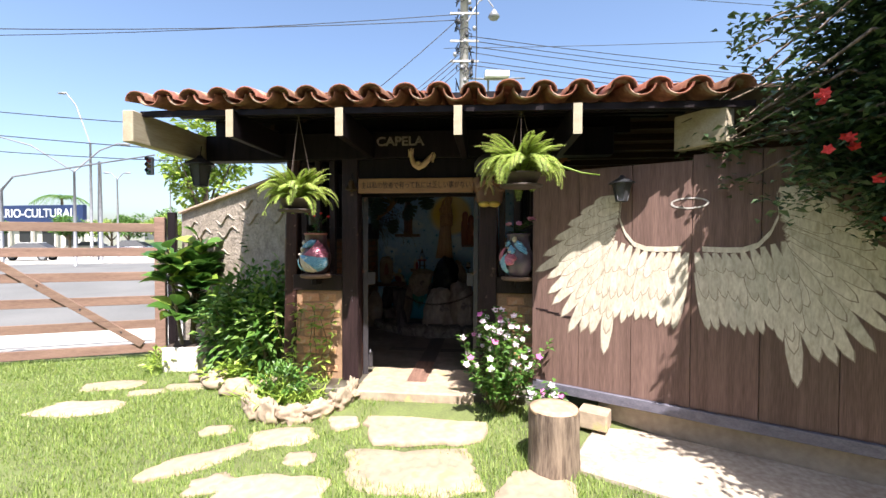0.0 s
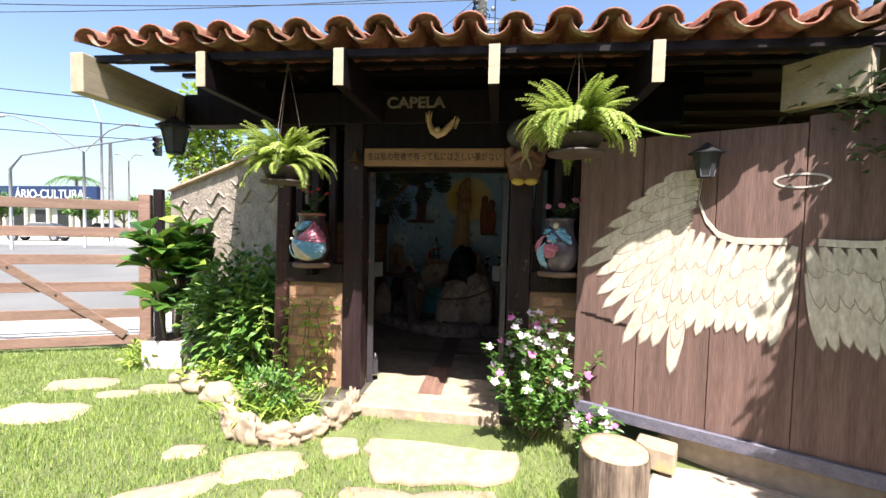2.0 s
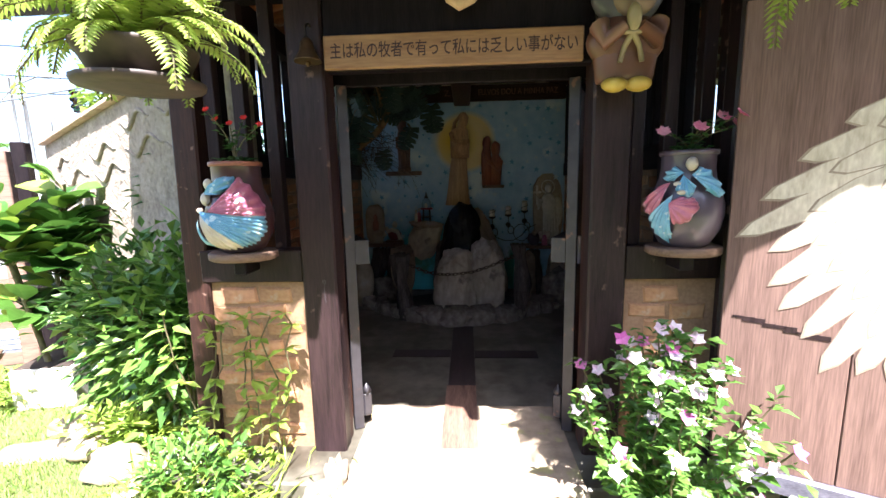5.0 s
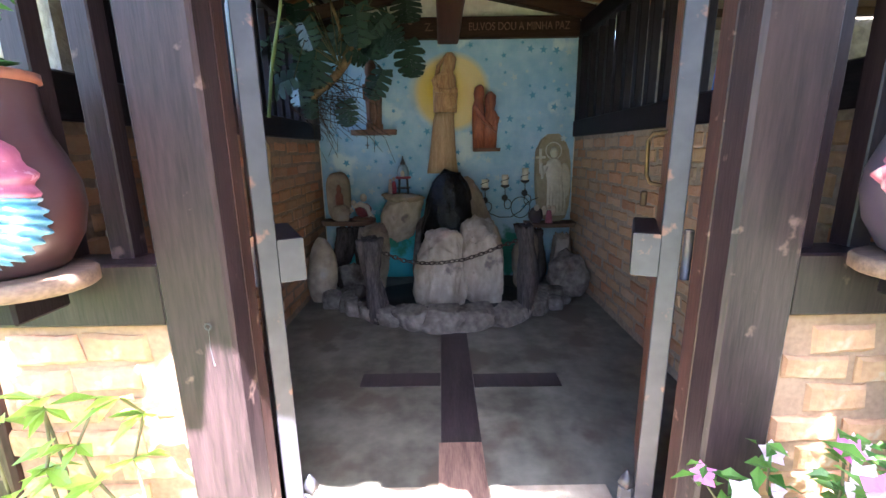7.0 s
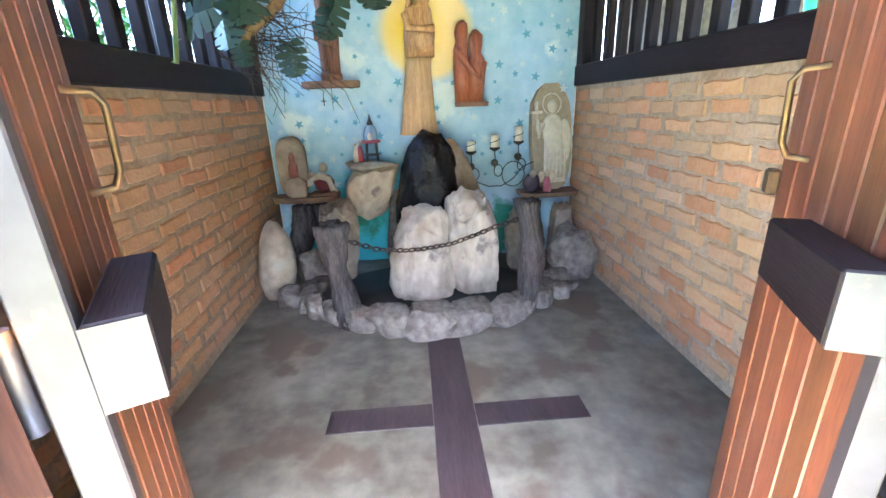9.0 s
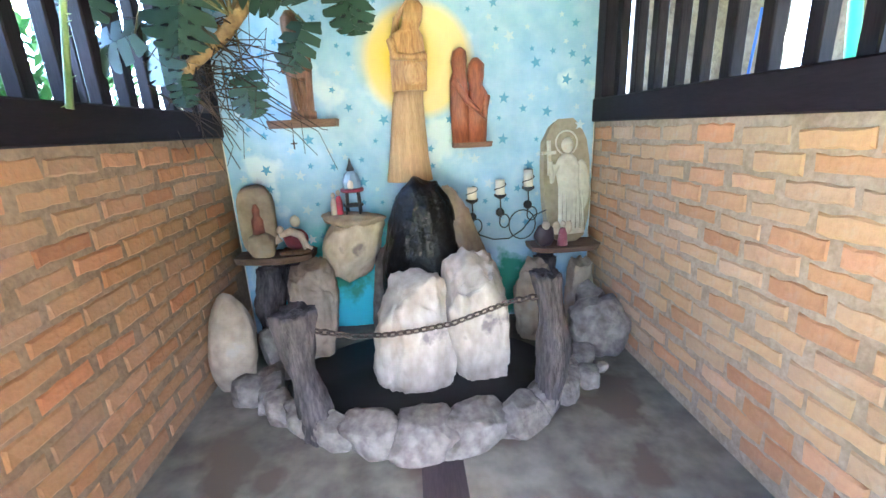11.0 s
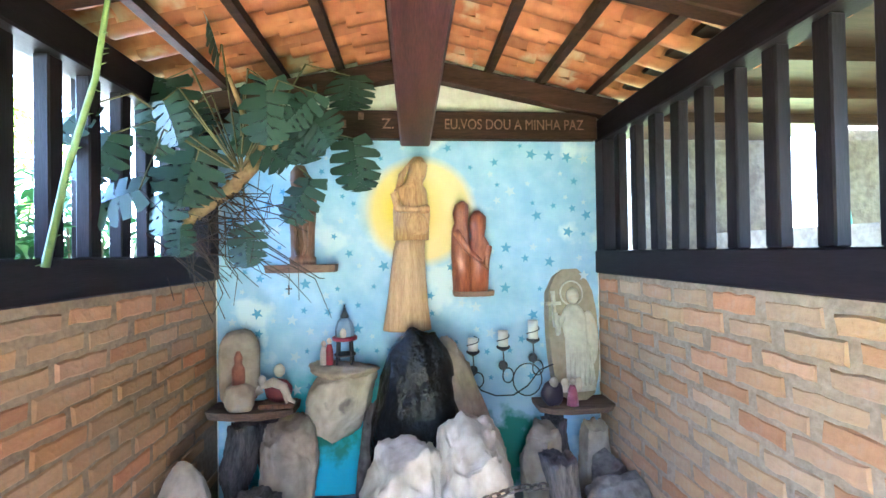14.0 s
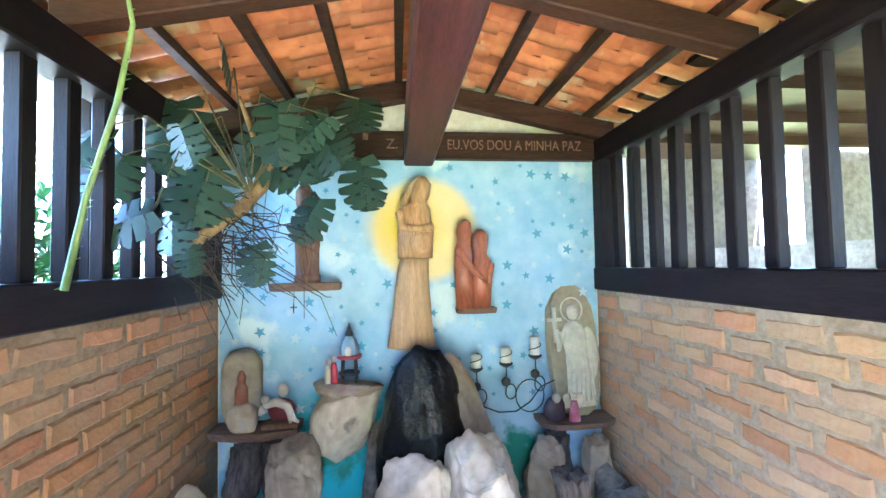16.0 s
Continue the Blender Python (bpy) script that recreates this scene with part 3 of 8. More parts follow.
def barrel(width, length, up, taper=0.86, seg=8, thick=0.012):
    """One clay barrel tile along y; up: +1 a cover, -1 a channel."""
    bm = bmesh.new()
    rings = []
    for y, r in ((0, 1.0 if up > 0 else taper), (length, taper if up > 0 else 1.0)):
        for t in (0, thick):
            rings.append([bm.verts.new(((width / 2 * r - t) * math.cos(math.pi * k / seg), y, up * (width * 0.42 * r - t) * math.sin(math.pi * k / seg))) for k in range(seg + 1)])
    o0, i0, o1, i1 = rings
    for k in range(seg):
        for q in ((o0[k], o0[k + 1], o1[k + 1], o1[k]), (i0[k + 1], i0[k], i1[k], i1[k + 1]), (o0[k + 1], o0[k], i0[k], i0[k + 1]), (o1[k], o1[k + 1], i1[k + 1], i1[k])):
            bm.faces.new(q).smooth = True
    bmesh.ops.recalc_face_normals(bm, faces=bm.faces)
    return bm


porch_roof = tagged(new("porch_roof"), "red clay barrel tiles along the eave", "roof", kind="structure")
tile_meshes = []
for w, up in ((0.2, 1), (0.235, -1)):
    me = bpy.data.meshes.new("roof_tile")
    bm = barrel(w, 0.46, up)
    bm.to_mesh(me)
    bm.free()
    me.materials.append(TILE)
    tile_meshes.append(me)
rng = random.Random(11)
tilt = math.atan(RISE)
for c in range(19):
    x = -3.02 + c * 0.264
    for r in range(4):
        y = EAVE_Y - 0.045 * x + r * 0.39
        jitter = rng.uniform(-0.012, 0.012)
        if c < 18:
            piece("roof_tile", tile_meshes[1], porch_roof, Matrix.Translation((x + 0.132 + jitter, y + rng.uniform(-0.015, 0.015), EAVE_Z + 0.1 + eave_fall(x) + r * 0.39 * RISE)) @ Matrix.Rotation(tilt - 0.02, 4, "X"))
        piece("roof_tile", tile_meshes[0], porch_roof, Matrix.Translation((x + jitter, y + 0.01 + rng.uniform(-0.02, 0.02), EAVE_Z + 0.07 + eave_fall(x) + r * 0.39 * RISE + 0.006 * (r % 2))) @ Matrix.Rotation(tilt - 0.02, 4, "X") @ Matrix.Rotation(rng.uniform(-0.03, 0.03), 4, "Z"))

# double door: grey steel stiles, wooden leaves folded back inside
DOOR_WOOD = mat("red_brown_door_wood", (0.178, 0.0654, 0.0298), (0.0892, 0.0298, 0.0149), 0.4, 26, 4, 0.3, stretch=(6, 6, 0.5), vary=0.15)
BRASS = mat("dull_brass", (0.16, 0.1, 0.05), (0.08, 0.05, 0.025), 0.45, 30, 8, 0.1, metal=0.8)
for sgn, x, swing in ((1, -1.328, 27), (-1, -0.121, -24)):
    door = thing("door_leaf", "red-brown slatted door folded open, grey steel stile", "door", pose(x, 4.475, FLOOR, 0, 0, swing), "double door leaves")
    part("stile", boxed(-0.028, 0.028, -0.02, 0.02, 0.005, 1.93, 0.003), STEEL, door, "grey painted steel stile")
    part("hinge", tube(bmesh.new(), ((-sgn * 0.045, -0.012, 0.98), (-sgn * 0.045, -0.012, 1.13)), 0.013, 10), STEEL, door, "grey steel barrel hinge")
    part("lock_box", boxed(sgn * 0.028, sgn * 0.105, -0.02, 0.3, 0.98, 1.115, 0.006), DARK_WOOD_Y, door, "dark wooden lock rail")
    part("lock_plate", boxed(sgn * 0.028, sgn * 0.103, -0.024, -0.0205, 0.982, 1.113), STEEL, door, "grey steel plate")
    part("bottom_bracket", boxed(sgn * 0.028, sgn * 0.08, -0.018, 0.02, 0.07, 0.215, 0.01), STEEL, door, "pale steel bracket with a pointed top")
    bm = bmesh.new()
    lathe(bm, [(0.03, 0), (0.02, 0.03), (0.003, 0.06)], 4, pose(sgn * 0.054, 0, 0.213))
    part("bracket_point", bm, STEEL, door)
    for k in range(6):
        part("slat", boxed(-0.012, 0.012, 0.022 + k * 0.092, 0.022 + k * 0.092 + 0.088, 0.01, 1.9, 0.004), DOOR_WOOD, door)
    h = part("pull_handle", tube(bmesh.new(), [(sgn * a, 0.43, z) for a, z in ((0.012, 1.42), (0.06, 1.415), (0.075, 1.39), (0.07, 1.26), (0.055, 1.23), (0.012, 1.22))], 0.008, 8), BRASS, door, "dull brass pull handle")
    if sgn < 0:
        part("padlock", boxed(-0.085, -0.06, 0.41, 0.45, 1.14, 1.2, 0.006), BRASS, door, "small brass padlock")
structure("door_frame", boxed(-1.4, -0.03, 4.52, 4.56, 1.985, 2.05, 0.004), DARK_WOOD, "dark wooden head rail of the doorway", "trim")

# wing panel
BASE_PAINT = mat("dark_bluish_base_rail", (0.16, 0.15, 0.19), (0.08, 0.075, 0.1), 0.5, 24, 4, 0.3, stretch=(0.6, 6, 6))
structure("wing_base_rail", boxed(-0.86, 3.6, -0.03, 0.09, 0.13, 0.215, 0.004, m=WING), BASE_PAINT, "dark bluish wooden base rail", "trim")
wing_wall = tagged(new("wing_wall"), "brown plank panel carrying painted wings", "wall", kind="structure")
wing_wall.matrix_basis = WING
for k in range(11):
    x0 = -0.88 + k * 0.43
    part("plank", boxed(x0 + 0.002, x0 + 0.4285, 0.0, 0.05, 0.215, 2.18 if k > 2 else 2.14, 0.003), PLANK_WOOD, wing_wall)
structure("wing_backing", boxed(-0.86, 3.8, 0.05, 0.1, 0.12, 2.1, m=WING), DARK_WOOD, "dark backing boards of the wing panel", "wall")
DUSTY = mat("dusty_cream_plaster", (0.46, 0.38, 0.29), (0.32, 0.26, 0.2), 0.9, 20, 3, 0.6, depth=0.01)
structure("wing_footing", boxed(-0.3, 3.8, 0.11, 0.2, -0.3, 0.12, 0.01, m=WING), DUSTY, "pale plastered low footing", "wall")
LEDGE = mat("cream_plaster_ledge", (0.5, 0.43, 0.35), (0.28, 0.22, 0.17), 0.9, 24, 3, 0.6, depth=0.01)
structure("footing_slab", boxed(-0.3, 3.8, -0.78, 0.11, -0.3, -0.085, 0.02, m=WING), LEDGE, "pale plastered ledge under the panel", "wall")
block = thing("stone_block", "cream stone block beside the stump", "stone block", WING @ pose(-0.28, -0.1, -0.06))
part("block", boxed(-0.12, 0.12, -0.09, 0.09, 0, 0.15, 0.01), STONE, block)

# painted wings, a little proud of the planks
FEATHER = mat("cream_white_feather_paint", (0.66, 0.59, 0.49), (0.42, 0.35, 0.27), 0.7, 22, 9, 0.2, vary=0.1, stretch=(3, 1, 1))
FEATHER_RIM = mat("grey_brown_outline_paint", (0.33, 0.26, 0.2), (0.22, 0.165, 0.125), 0.7, 30, 5, 0.1)
HALO = mat("grey_halo_paint", (0.5, 0.45, 0.42), (0.4, 0.36, 0.33), 0.7, 30, 5, 0.1)
wings = thing("wing_painting", "large white feathered wings painted on brown planks", "wall painting", WING, kind="structure")
layer = [0]


def feather(foot, tip, width):
    """A flat painted feather from foot to tip with a darker rim."""
    f, t = Vector((foot[0], 0, foot[1])), Vector((tip[0], 0, tip[1]))
    d = t - f
    s = Vector((d.z, 0, -d.x)).normalized()
    layer[0] += 1
    y = -0.003 - layer[0] * 0.00004
    bm = bmesh.new()
    outer, inner = [], []
    for sg in (1, -1):
        for u, w in ((0.0, 0.45), (0.35, 0.86), (0.7, 1.0), (0.92, 0.62), (1.0, 0.0))[:: sg]:
            if sg == -1 and u == 1.0:
                continue
            p = f + d * u + s * (sg * w * width / 2)
            outer.append(bm.verts.new(p + Vector((0, y, 0))))
            q = f + d * (0.02 + u * 0.955) + s * (sg * max(0.0, w * width / 2 - 0.003))
            inner.append(bm.verts.new(q + Vector((0, y - 0.0002, 0))))
    rim = bm.faces.new(outer)
    inn = bm.faces.new(inner)
    rim.material_index = 1
    bmesh.ops.triangulate(bm, faces=bm.faces[:])
    for fc in bm.faces:
        if fc.normal.y > 0:
            fc.normal_flip()
    ob = part("feather", bm, FEATHER, wings)
    ob.data.materials.append(FEATHER_RIM)
    return ob


def along(points, u):
    k = u * (len(points) - 1)
    i = min(int(k), len(points) - 2)
    a, b = points[i], points[i + 1]
    return a[0] + (b[0] - a[0]) * (k - i), a[1] + (b[1] - a[1]) * (k - i)


TIPS = [(-0.33, 1.83), (-0.46, 1.74), (-0.59, 1.62), (-0.73, 1.45), (-0.86, 1.25), (-0.78, 1.15), (-0.74, 1.0), (-0.66, 0.92), (-0.58, 0.75), (-0.48, 0.64), (-0.37, 0.72), (-0.235, 0.5)]
FEET = [(-0.11, 1.88), (-0.12, 1.72), (-0.16, 1.55), (-0.17, 1.42), (-0.16, 1.3)]
rng = random.Random(5)
for mirror in (1, -1):
    def at(p):
        return (p[0], p[1]) if mirror == 1 else (2 * SEAM - p[0], p[1])
    for reach, count, w in ((1.0, 14, 0.1), (0.74, 11, 0.09), (0.46, 8, 0.075)):
        for k in range(count):
            u = k / (count - 1)
            a, b = along(FEET, u), along(TIPS, u)
            r = reach * rng.uniform(0.94, 1.03)
            feather(at(a), at((a[0] + (b[0] - a[0]) * r, a[1] + (b[1] - a[1]) * r)), w)
    for low, count, lean in ((0.84, 11, 0.1), (1.05, 10, 0.08), (1.25, 10, 0.06)):
        for k in range(count):
            u = k / (count - 1)
            s0 = -0.16 + 0.52 * u
            z0 = 1.52 - 0.09 * min(1, u * 2)
            feather(at((s0 + 0.02, min(z0, low + 0.44))), at((s0 - lean + 0.03 * u, low + rng.uniform(-0.04, 0.04))), 0.072)
    band = bmesh.new()
    pts = [at(p) for p in ((-0.1, 1.86), (-0.115, 1.7), (-0.07, 1.58), (0.0, 1.49), (0.09, 1.455), (0.2, 1.452), (0.34, 1.458))]
    layer[0] += 3
    left = [band.verts.new((x, -0.004 - layer[0] * 0.00004, z + 0.018)) for x, z in pts]
    right = [band.verts.new((x, -0.004 - layer[0] * 0.00004, z - 0.022)) for x, z in pts]
    for i in range(len(pts) - 1):
        band.faces.new((left[i], right[i], right[i + 1], left[i + 1]))
    part("wing_arch", band, FEATHER, wings)
ring = bmesh.new()
o = [ring.verts.new((SEAM - 0.02 + 0.13 * math.cos(a), -0.004, 1.81 + 0.045 * math.sin(a))) for a in (2 * math.pi * k / 32 for k in range(32))]
i2 = [ring.verts.new((SEAM - 0.02 + 0.115 * math.cos(a), -0.004, 1.81 + 0.033 * math.sin(a))) for a in (2 * math.pi * k / 32 for k in range(32))]
for k in range(32):
    ring.faces.new((o[k], o[(k + 1) % 32], i2[(k + 1) % 32], i2[k]))
part("halo", ring, HALO, wings, "grey painted halo ring")
for k in range(9):
    part("brush_mark", boxed(-0.84 + k * 0.035, -0.796 + k * 0.035, -0.003, -0.001, 0.876 - 0.007 * k - 0.006 * (k % 2), 0.886 - 0.007 * k + 0.005 * (k % 3)), POST_WOOD, wings)

# unseen walls added behind the walk; they cut the sky light on the porch
structure("wall_south", boxed(-11, 9, -4.6, -4.3, -0.3, 5.1), YARD_PLASTER, "unseen wall added behind the walk to cut sky light", "wall")
structure("wall_east", boxed(7.0, 7.3, -4.3, 1.5, -0.3, 4.0), YARD_PLASTER, "unseen side wall added to cut sky light", "wall")

# ---- garden ----
GRASS = leaf_mat("lawn_grass", (0.11, 0.2, 0.03), (0.37, 0.44, 0.12), 0.5, through_light=0.35)
LEAF_DARK = leaf_mat("dark_green_leaf", (0.02, 0.07, 0.015), (0.06, 0.15, 0.03), 0.4)
LEAF_MID = leaf_mat("fresh_green_leaf", (0.05, 0.13, 0.02), (0.15, 0.28, 0.05), 0.4)
LEAF_LIME = leaf_mat("yellow_green_leaf", (0.16, 0.26, 0.03), (0.38, 0.48, 0.08), 0.45)
LEAF_FERN = leaf_mat("bright_fern_leaf", (0.24, 0.35, 0.05), (0.5, 0.58, 0.14), 0.5, through_light=0.4)
BARK = mat("grey_brown_bark", (0.27, 0.2, 0.145), (0.065, 0.042, 0.03), 0.9, 16, 5, 1.0, stretch=(4, 4, 0.5), depth=0.02)
STEM = mat("green_brown_stem", (0.16, 0.14, 0.06), (0.09, 0.07, 0.035), 0.8, 40, 8, 0.3)
PINK = leaf_mat("pale_pink_petal", (0.75, 0.5, 0.65), (0.9, 0.8, 0.86), 0.6)
DEEP_PINK = leaf_mat("magenta_petal", (0.6, 0.12, 0.4), (0.75, 0.25, 0.55), 0.6)
RED = leaf_mat("scarlet_petal", (0.75, 0.02, 0.02), (0.85, 0.06, 0.03), 0.5)
SOIL = mat("dark_potting_soil", (0.06, 0.04, 0.03), (0.03, 0.02, 0.015), 0.95, 60, 8, 0.8)

# stepping stones
STONES = [(-0.56, 3.66, 0.56, 0.36, 2, 1), (-0.52, 2.95, 0.5, 0.3, -3, 2), (-1.27, 3.63, 0.13, 0.16, 30, 3), (-1.68, 3.32, 0.26, 0.19, 25, 4), (-2.12, 2.93, 0.36, 0.13, 40, 5),
          (-1.42, 2.55, 0.38, 0.24, 10, 6), (-1.85, 2.62, 0.15, 0.1, 35, 7), (0.3, 2.72, 0.26, 0.3, -25, 8), (-4.25, 3.95, 0.42, 0.22, 10, 9), (-4.5, 4.62, 0.35, 0.16, 15, 10),
          (-3.45, 4.62, 0.3, 0.12, 5, 11), (-2.7, 4.55, 0.22, 0.13, -10, 12), (-1.4, 3.0, 0.12, 0.1, 0, 13), (-2.35, 3.42, 0.14, 0.09, 10, 14), (-0.6, 2.2, 0.5, 0.3, 3, 15), (-3.9, 4.45, 0.2, 0.1, 20, 16)]


def flagstone(cx, cy, rx, ry, turn, seed):
    rng = random.Random(seed)
    st = thing("stepping_stone", "pale sandy flagstone set in the lawn", "stepping stone", pose(cx, cy, ground_z(cx, cy), 0, 0, turn), "stepping stones")
    bm = bmesh.new()
    n = 36
    rings = []
    for k, (s, z) in enumerate(((1.0, -0.03), (1.0, 0.004), (0.965, 0.012), (0.6, 0.014))):
        ring = []
        for i in range(n):
            a = 2 * math.pi * i / n
            c, s2 = math.cos(a), math.sin(a)
            r = 1 / (abs(c) ** 3.2 + abs(s2) ** 3.2) ** (1 / 3.2)
            r *= 1 + 0.32 * noise.noise((c * 1.5 + seed * 3, s2 * 1.5, seed)) + 0.16 * noise.noise((c * 5 + seed, s2 * 5, seed))
            ring.append(bm.verts.new((rx * r * c * s, ry * r * s2 * s, z + (0.004 * noise.noise((c * 3, s2 * 3, seed + k)) if k else 0))))
        rings.append(ring)
    for a, b in zip(rings, rings[1:]):
        for i in range(n):
            bm.faces.new((a[i], a[(i + 1) % n], b[(i + 1) % n], b[i])).smooth = True
    bm.faces.new(rings[-1])
    part("slab", bm, STONE, st)


for s in STONES:
    flagstone(*s)


# lawn blades
def lawn(count, seed):
    r = np.random.default_rng(seed)
    x, y = r.uniform(-7.0, 1.5, count), r.uniform(0.9, 6.2, count) ** 1.0
    keep = ~((x > XL - 0.2) & (x < XR + 0.2) & (y > 3.98))
    keep &= ~((x + 4.97) * -0.407 + (y - 5.96) * 0.914 > 0.15)      # not past the gate
    keep &= ~((x - 1.2) * 0.454 + (y - 3.63) * 0.891 > -0.45 + 0.4 * (x < 0.7))
    keep &= ~((x > -4.95) & (x < XL) & ((x + 4.956) * 0.506 + (y - 6.378) * 0.862 > -0.1))
    for cx, cy, rx, ry, turn, s in STONES:
        c, sn = math.cos(radians(turn)), math.sin(radians(turn))
        u, v = ((x - cx) * c + (y - cy) * sn) / rx, (-(x - cx) * sn + (y - cy) * c) / ry
        keep &= (np.abs(u) ** 3.2 + np.abs(v) ** 3.2) > r.uniform(0.4, 1.0, count)
    thin = np.array([noise.noise((a * 1.3, b * 1.3, 4.0)) for a, b in zip(x, y)])
    keep &= r.uniform(-0.9, 0.5, count) < thin + 0.85
    x, y, thin = x[keep], y[keep], thin[keep]
    n = len(x)
    z = np.array([ground_z(a, b) for a, b in zip(x, y)])
    a, lean, h, w = r.uniform(0, 6.283, n), r.uniform(0.1, 0.9, n), r.uniform(0.02, 0.055, n) * (1 + 0.5 * thin), r.uniform(0.0022, 0.0045, n)
    dx, dy = np.cos(a), np.sin(a)
    v = np.empty((n, 3, 3))
    v[:, 0] = np.stack((x - dy * w, y + dx * w, z - 0.004), 1)
    v[:, 1] = np.stack((x + dy * w, y - dx * w, z - 0.004), 1)
    v[:, 2] = np.stack((x + dx * h * lean, y + dy * h * lean, z + h), 1)
    me = bpy.data.meshes.new("grass")
    me.from_pydata(v.reshape(-1, 3).tolist(), [], np.arange(3 * n).reshape(-1, 3).tolist())
    me.materials.append(GRASS)
    return tagged(new("grass", me), "short bright green lawn grass", "grass", kind="stuff")


lawn(190000, 3)

# tree stump
STUMP_TOP = mat("sawn_stump_top", (0.5, 0.36, 0.24), (0.32, 0.21, 0.13), 0.85, 24, 9, 0.5)
stump = thing("tree_stump", "grey-brown log stump used as a stool", "stump", pose(0.48, 3.1, ground_z(0.48, 3.1) - 0.01))
bm = bmesh.new()
rings = []
for z, r in ((0, 0.19), (0.1, 0.18), (0.25, 0.176), (0.4, 0.178), (0.45, 0.172)):
    rings.append([bm.verts.new((r * (1 + 0.07 * noise.noise((math.cos(a) * 2.5, math.sin(a) * 2.5, z * 1.2)) + 0.025 * noise.noise((math.cos(a) * 11, math.sin(a) * 11, z * 2))) * math.cos(a), r * (1 + 0.07 * noise.noise((math.cos(a) * 2.5, math.sin(a) * 2.5, z * 1.2)) + 0.025 * noise.noise((math.cos(a) * 11, math.sin(a) * 11, z * 2))) * math.sin(a), z)) for a in (2 * math.pi * k / 48 for k in range(48))])
for a, b in zip(rings, rings[1:]):
    for k in range(48):
        bm.faces.new((a[k], a[(k + 1) % 48], b[(k + 1) % 48], b[k])).smooth = True
part("bark", bm, BARK, stump, "furrowed grey-brown bark")
part("sawn_top", lathe(bmesh.new(), [(0.172, 0.43), (0.17, 0.452), (0.1, 0.455)], 32), STUMP_TOP, stump, "pale sawn wood face")

# planter bed of stones
rng = random.Random(9)
for k in range(8):
    a = math.pi * (1.0 + 1.0 * k / 7)
    x, y = -1.83 + 0.5 * math.cos(a), 4.02 + 0.45 * math.sin(a)
    st = thing("bed_stone", "rough cream stone slab edging the planting bed", "stone", pose(x, y, ground_z(x, y), 0, rng.uniform(-9, 9), math.degrees(a) + 90 + rng.uniform(-12, 12)), "planting bed stones")
    part("stone", lump(bmesh.new(), (0, 0, 0.05), (rng.uniform(0.12, 0.17), rng.uniform(0.05, 0.075), rng.uniform(0.09, 0.15)), k + 3, 0.55, 4, 2.2), STONE, st)
for x, y, s in ((-2.75, 4.35, 0.14), (-3.1, 4.6, 0.16), (-2.35, 4.35, 0.11), (-1.35, 3.98, 0.09), (-3.55, 4.85, 0.1)):
    st = thing("bed_stone", "rounded cream stone edging the planting bed", "stone", pose(x, y, ground_z(x, y)), "planting bed stones")
    part("stone", lump(bmesh.new(), (0, 0, s * 0.4), (s * 1.3, s, s * 0.7), x * 7, 0.35, 3), STONE, st)


def plant(name, label, category, at, group=""):
    return thing(name, label, category, pose(*at), group)


# grassy and trailing plants in the bed
p = plant("bed_plant", "yellow-green spiky plants in the stone bed", "plant", (-1.9, 3.95, -0.03))
rng = random.Random(21)
lv = []
for k in range(420):
    foot = Vector((rng.gauss(-0.05, 0.2), rng.gauss(0, 0.13), 0.0))
    w = heading(rng, 1.2)
    lv.append((foot, w, side_of(w, rng), rng.uniform(0.12, 0.34), rng.uniform(0.01, 0.02), rng.uniform(0.1, 0.5)))
leafage("grassy_foliage", lv, LEAF_LIME, p, sections=3)
lv = shrub_leaves(rng, 420, (-0.1, 0.0, 0.16), (0.35, 0.2, 0.2), 0.07, 0.03)
leafage("leaves", lv, LEAF_MID, p)

# climbing vine on the brick panel and post
p = plant("climbing_vine", "thin climbing vine with light green leaves", "vine", (-1.88, 4.14, 0.0))
rng = random.Random(33)
bm, lv = bmesh.new(), []
for k in range(7):
    x, z = rng.uniform(-0.18, 0.2), -0.02
    pts, y = [(x, 0.02, z)], 0.02
    for i in range(9):
        x += rng.uniform(-0.05, 0.05)
        z += rng.uniform(0.07, 0.13)
        y = rng.uniform(0.0, 0.05)
        pts.append((x, y, z))
        for q in range(5 if rng.random() < 0.7 else 1):
            w = heading(rng, 0.2)
            w.y = -abs(w.y)
            lv.append((Vector((x, y, z)), w, side_of(w, rng), rng.uniform(0.05, 0.11), rng.uniform(0.025, 0.045), 0.25))
    tube(bm, pts, 0.004, 5)
tagged(part("stem", bm, STEM, p), kind="stuff")
leafage("leaves", lv, LEAF_LIME, p, sections=2)

# flowering bush by the door
def blossom(leaves, rng, at, way, size, petals=5):
    s = side_of(way, rng)
    t = way.cross(s)
    for k in range(petals):
        a = 2 * math.pi * k / petals + rng.uniform(-0.2, 0.2)
        d = (s * math.cos(a) + t * math.sin(a) + way * 0.25).normalized()
        leaves.append((at, d, way.cross(d).normalized(), size, size * 0.85, 0.0))


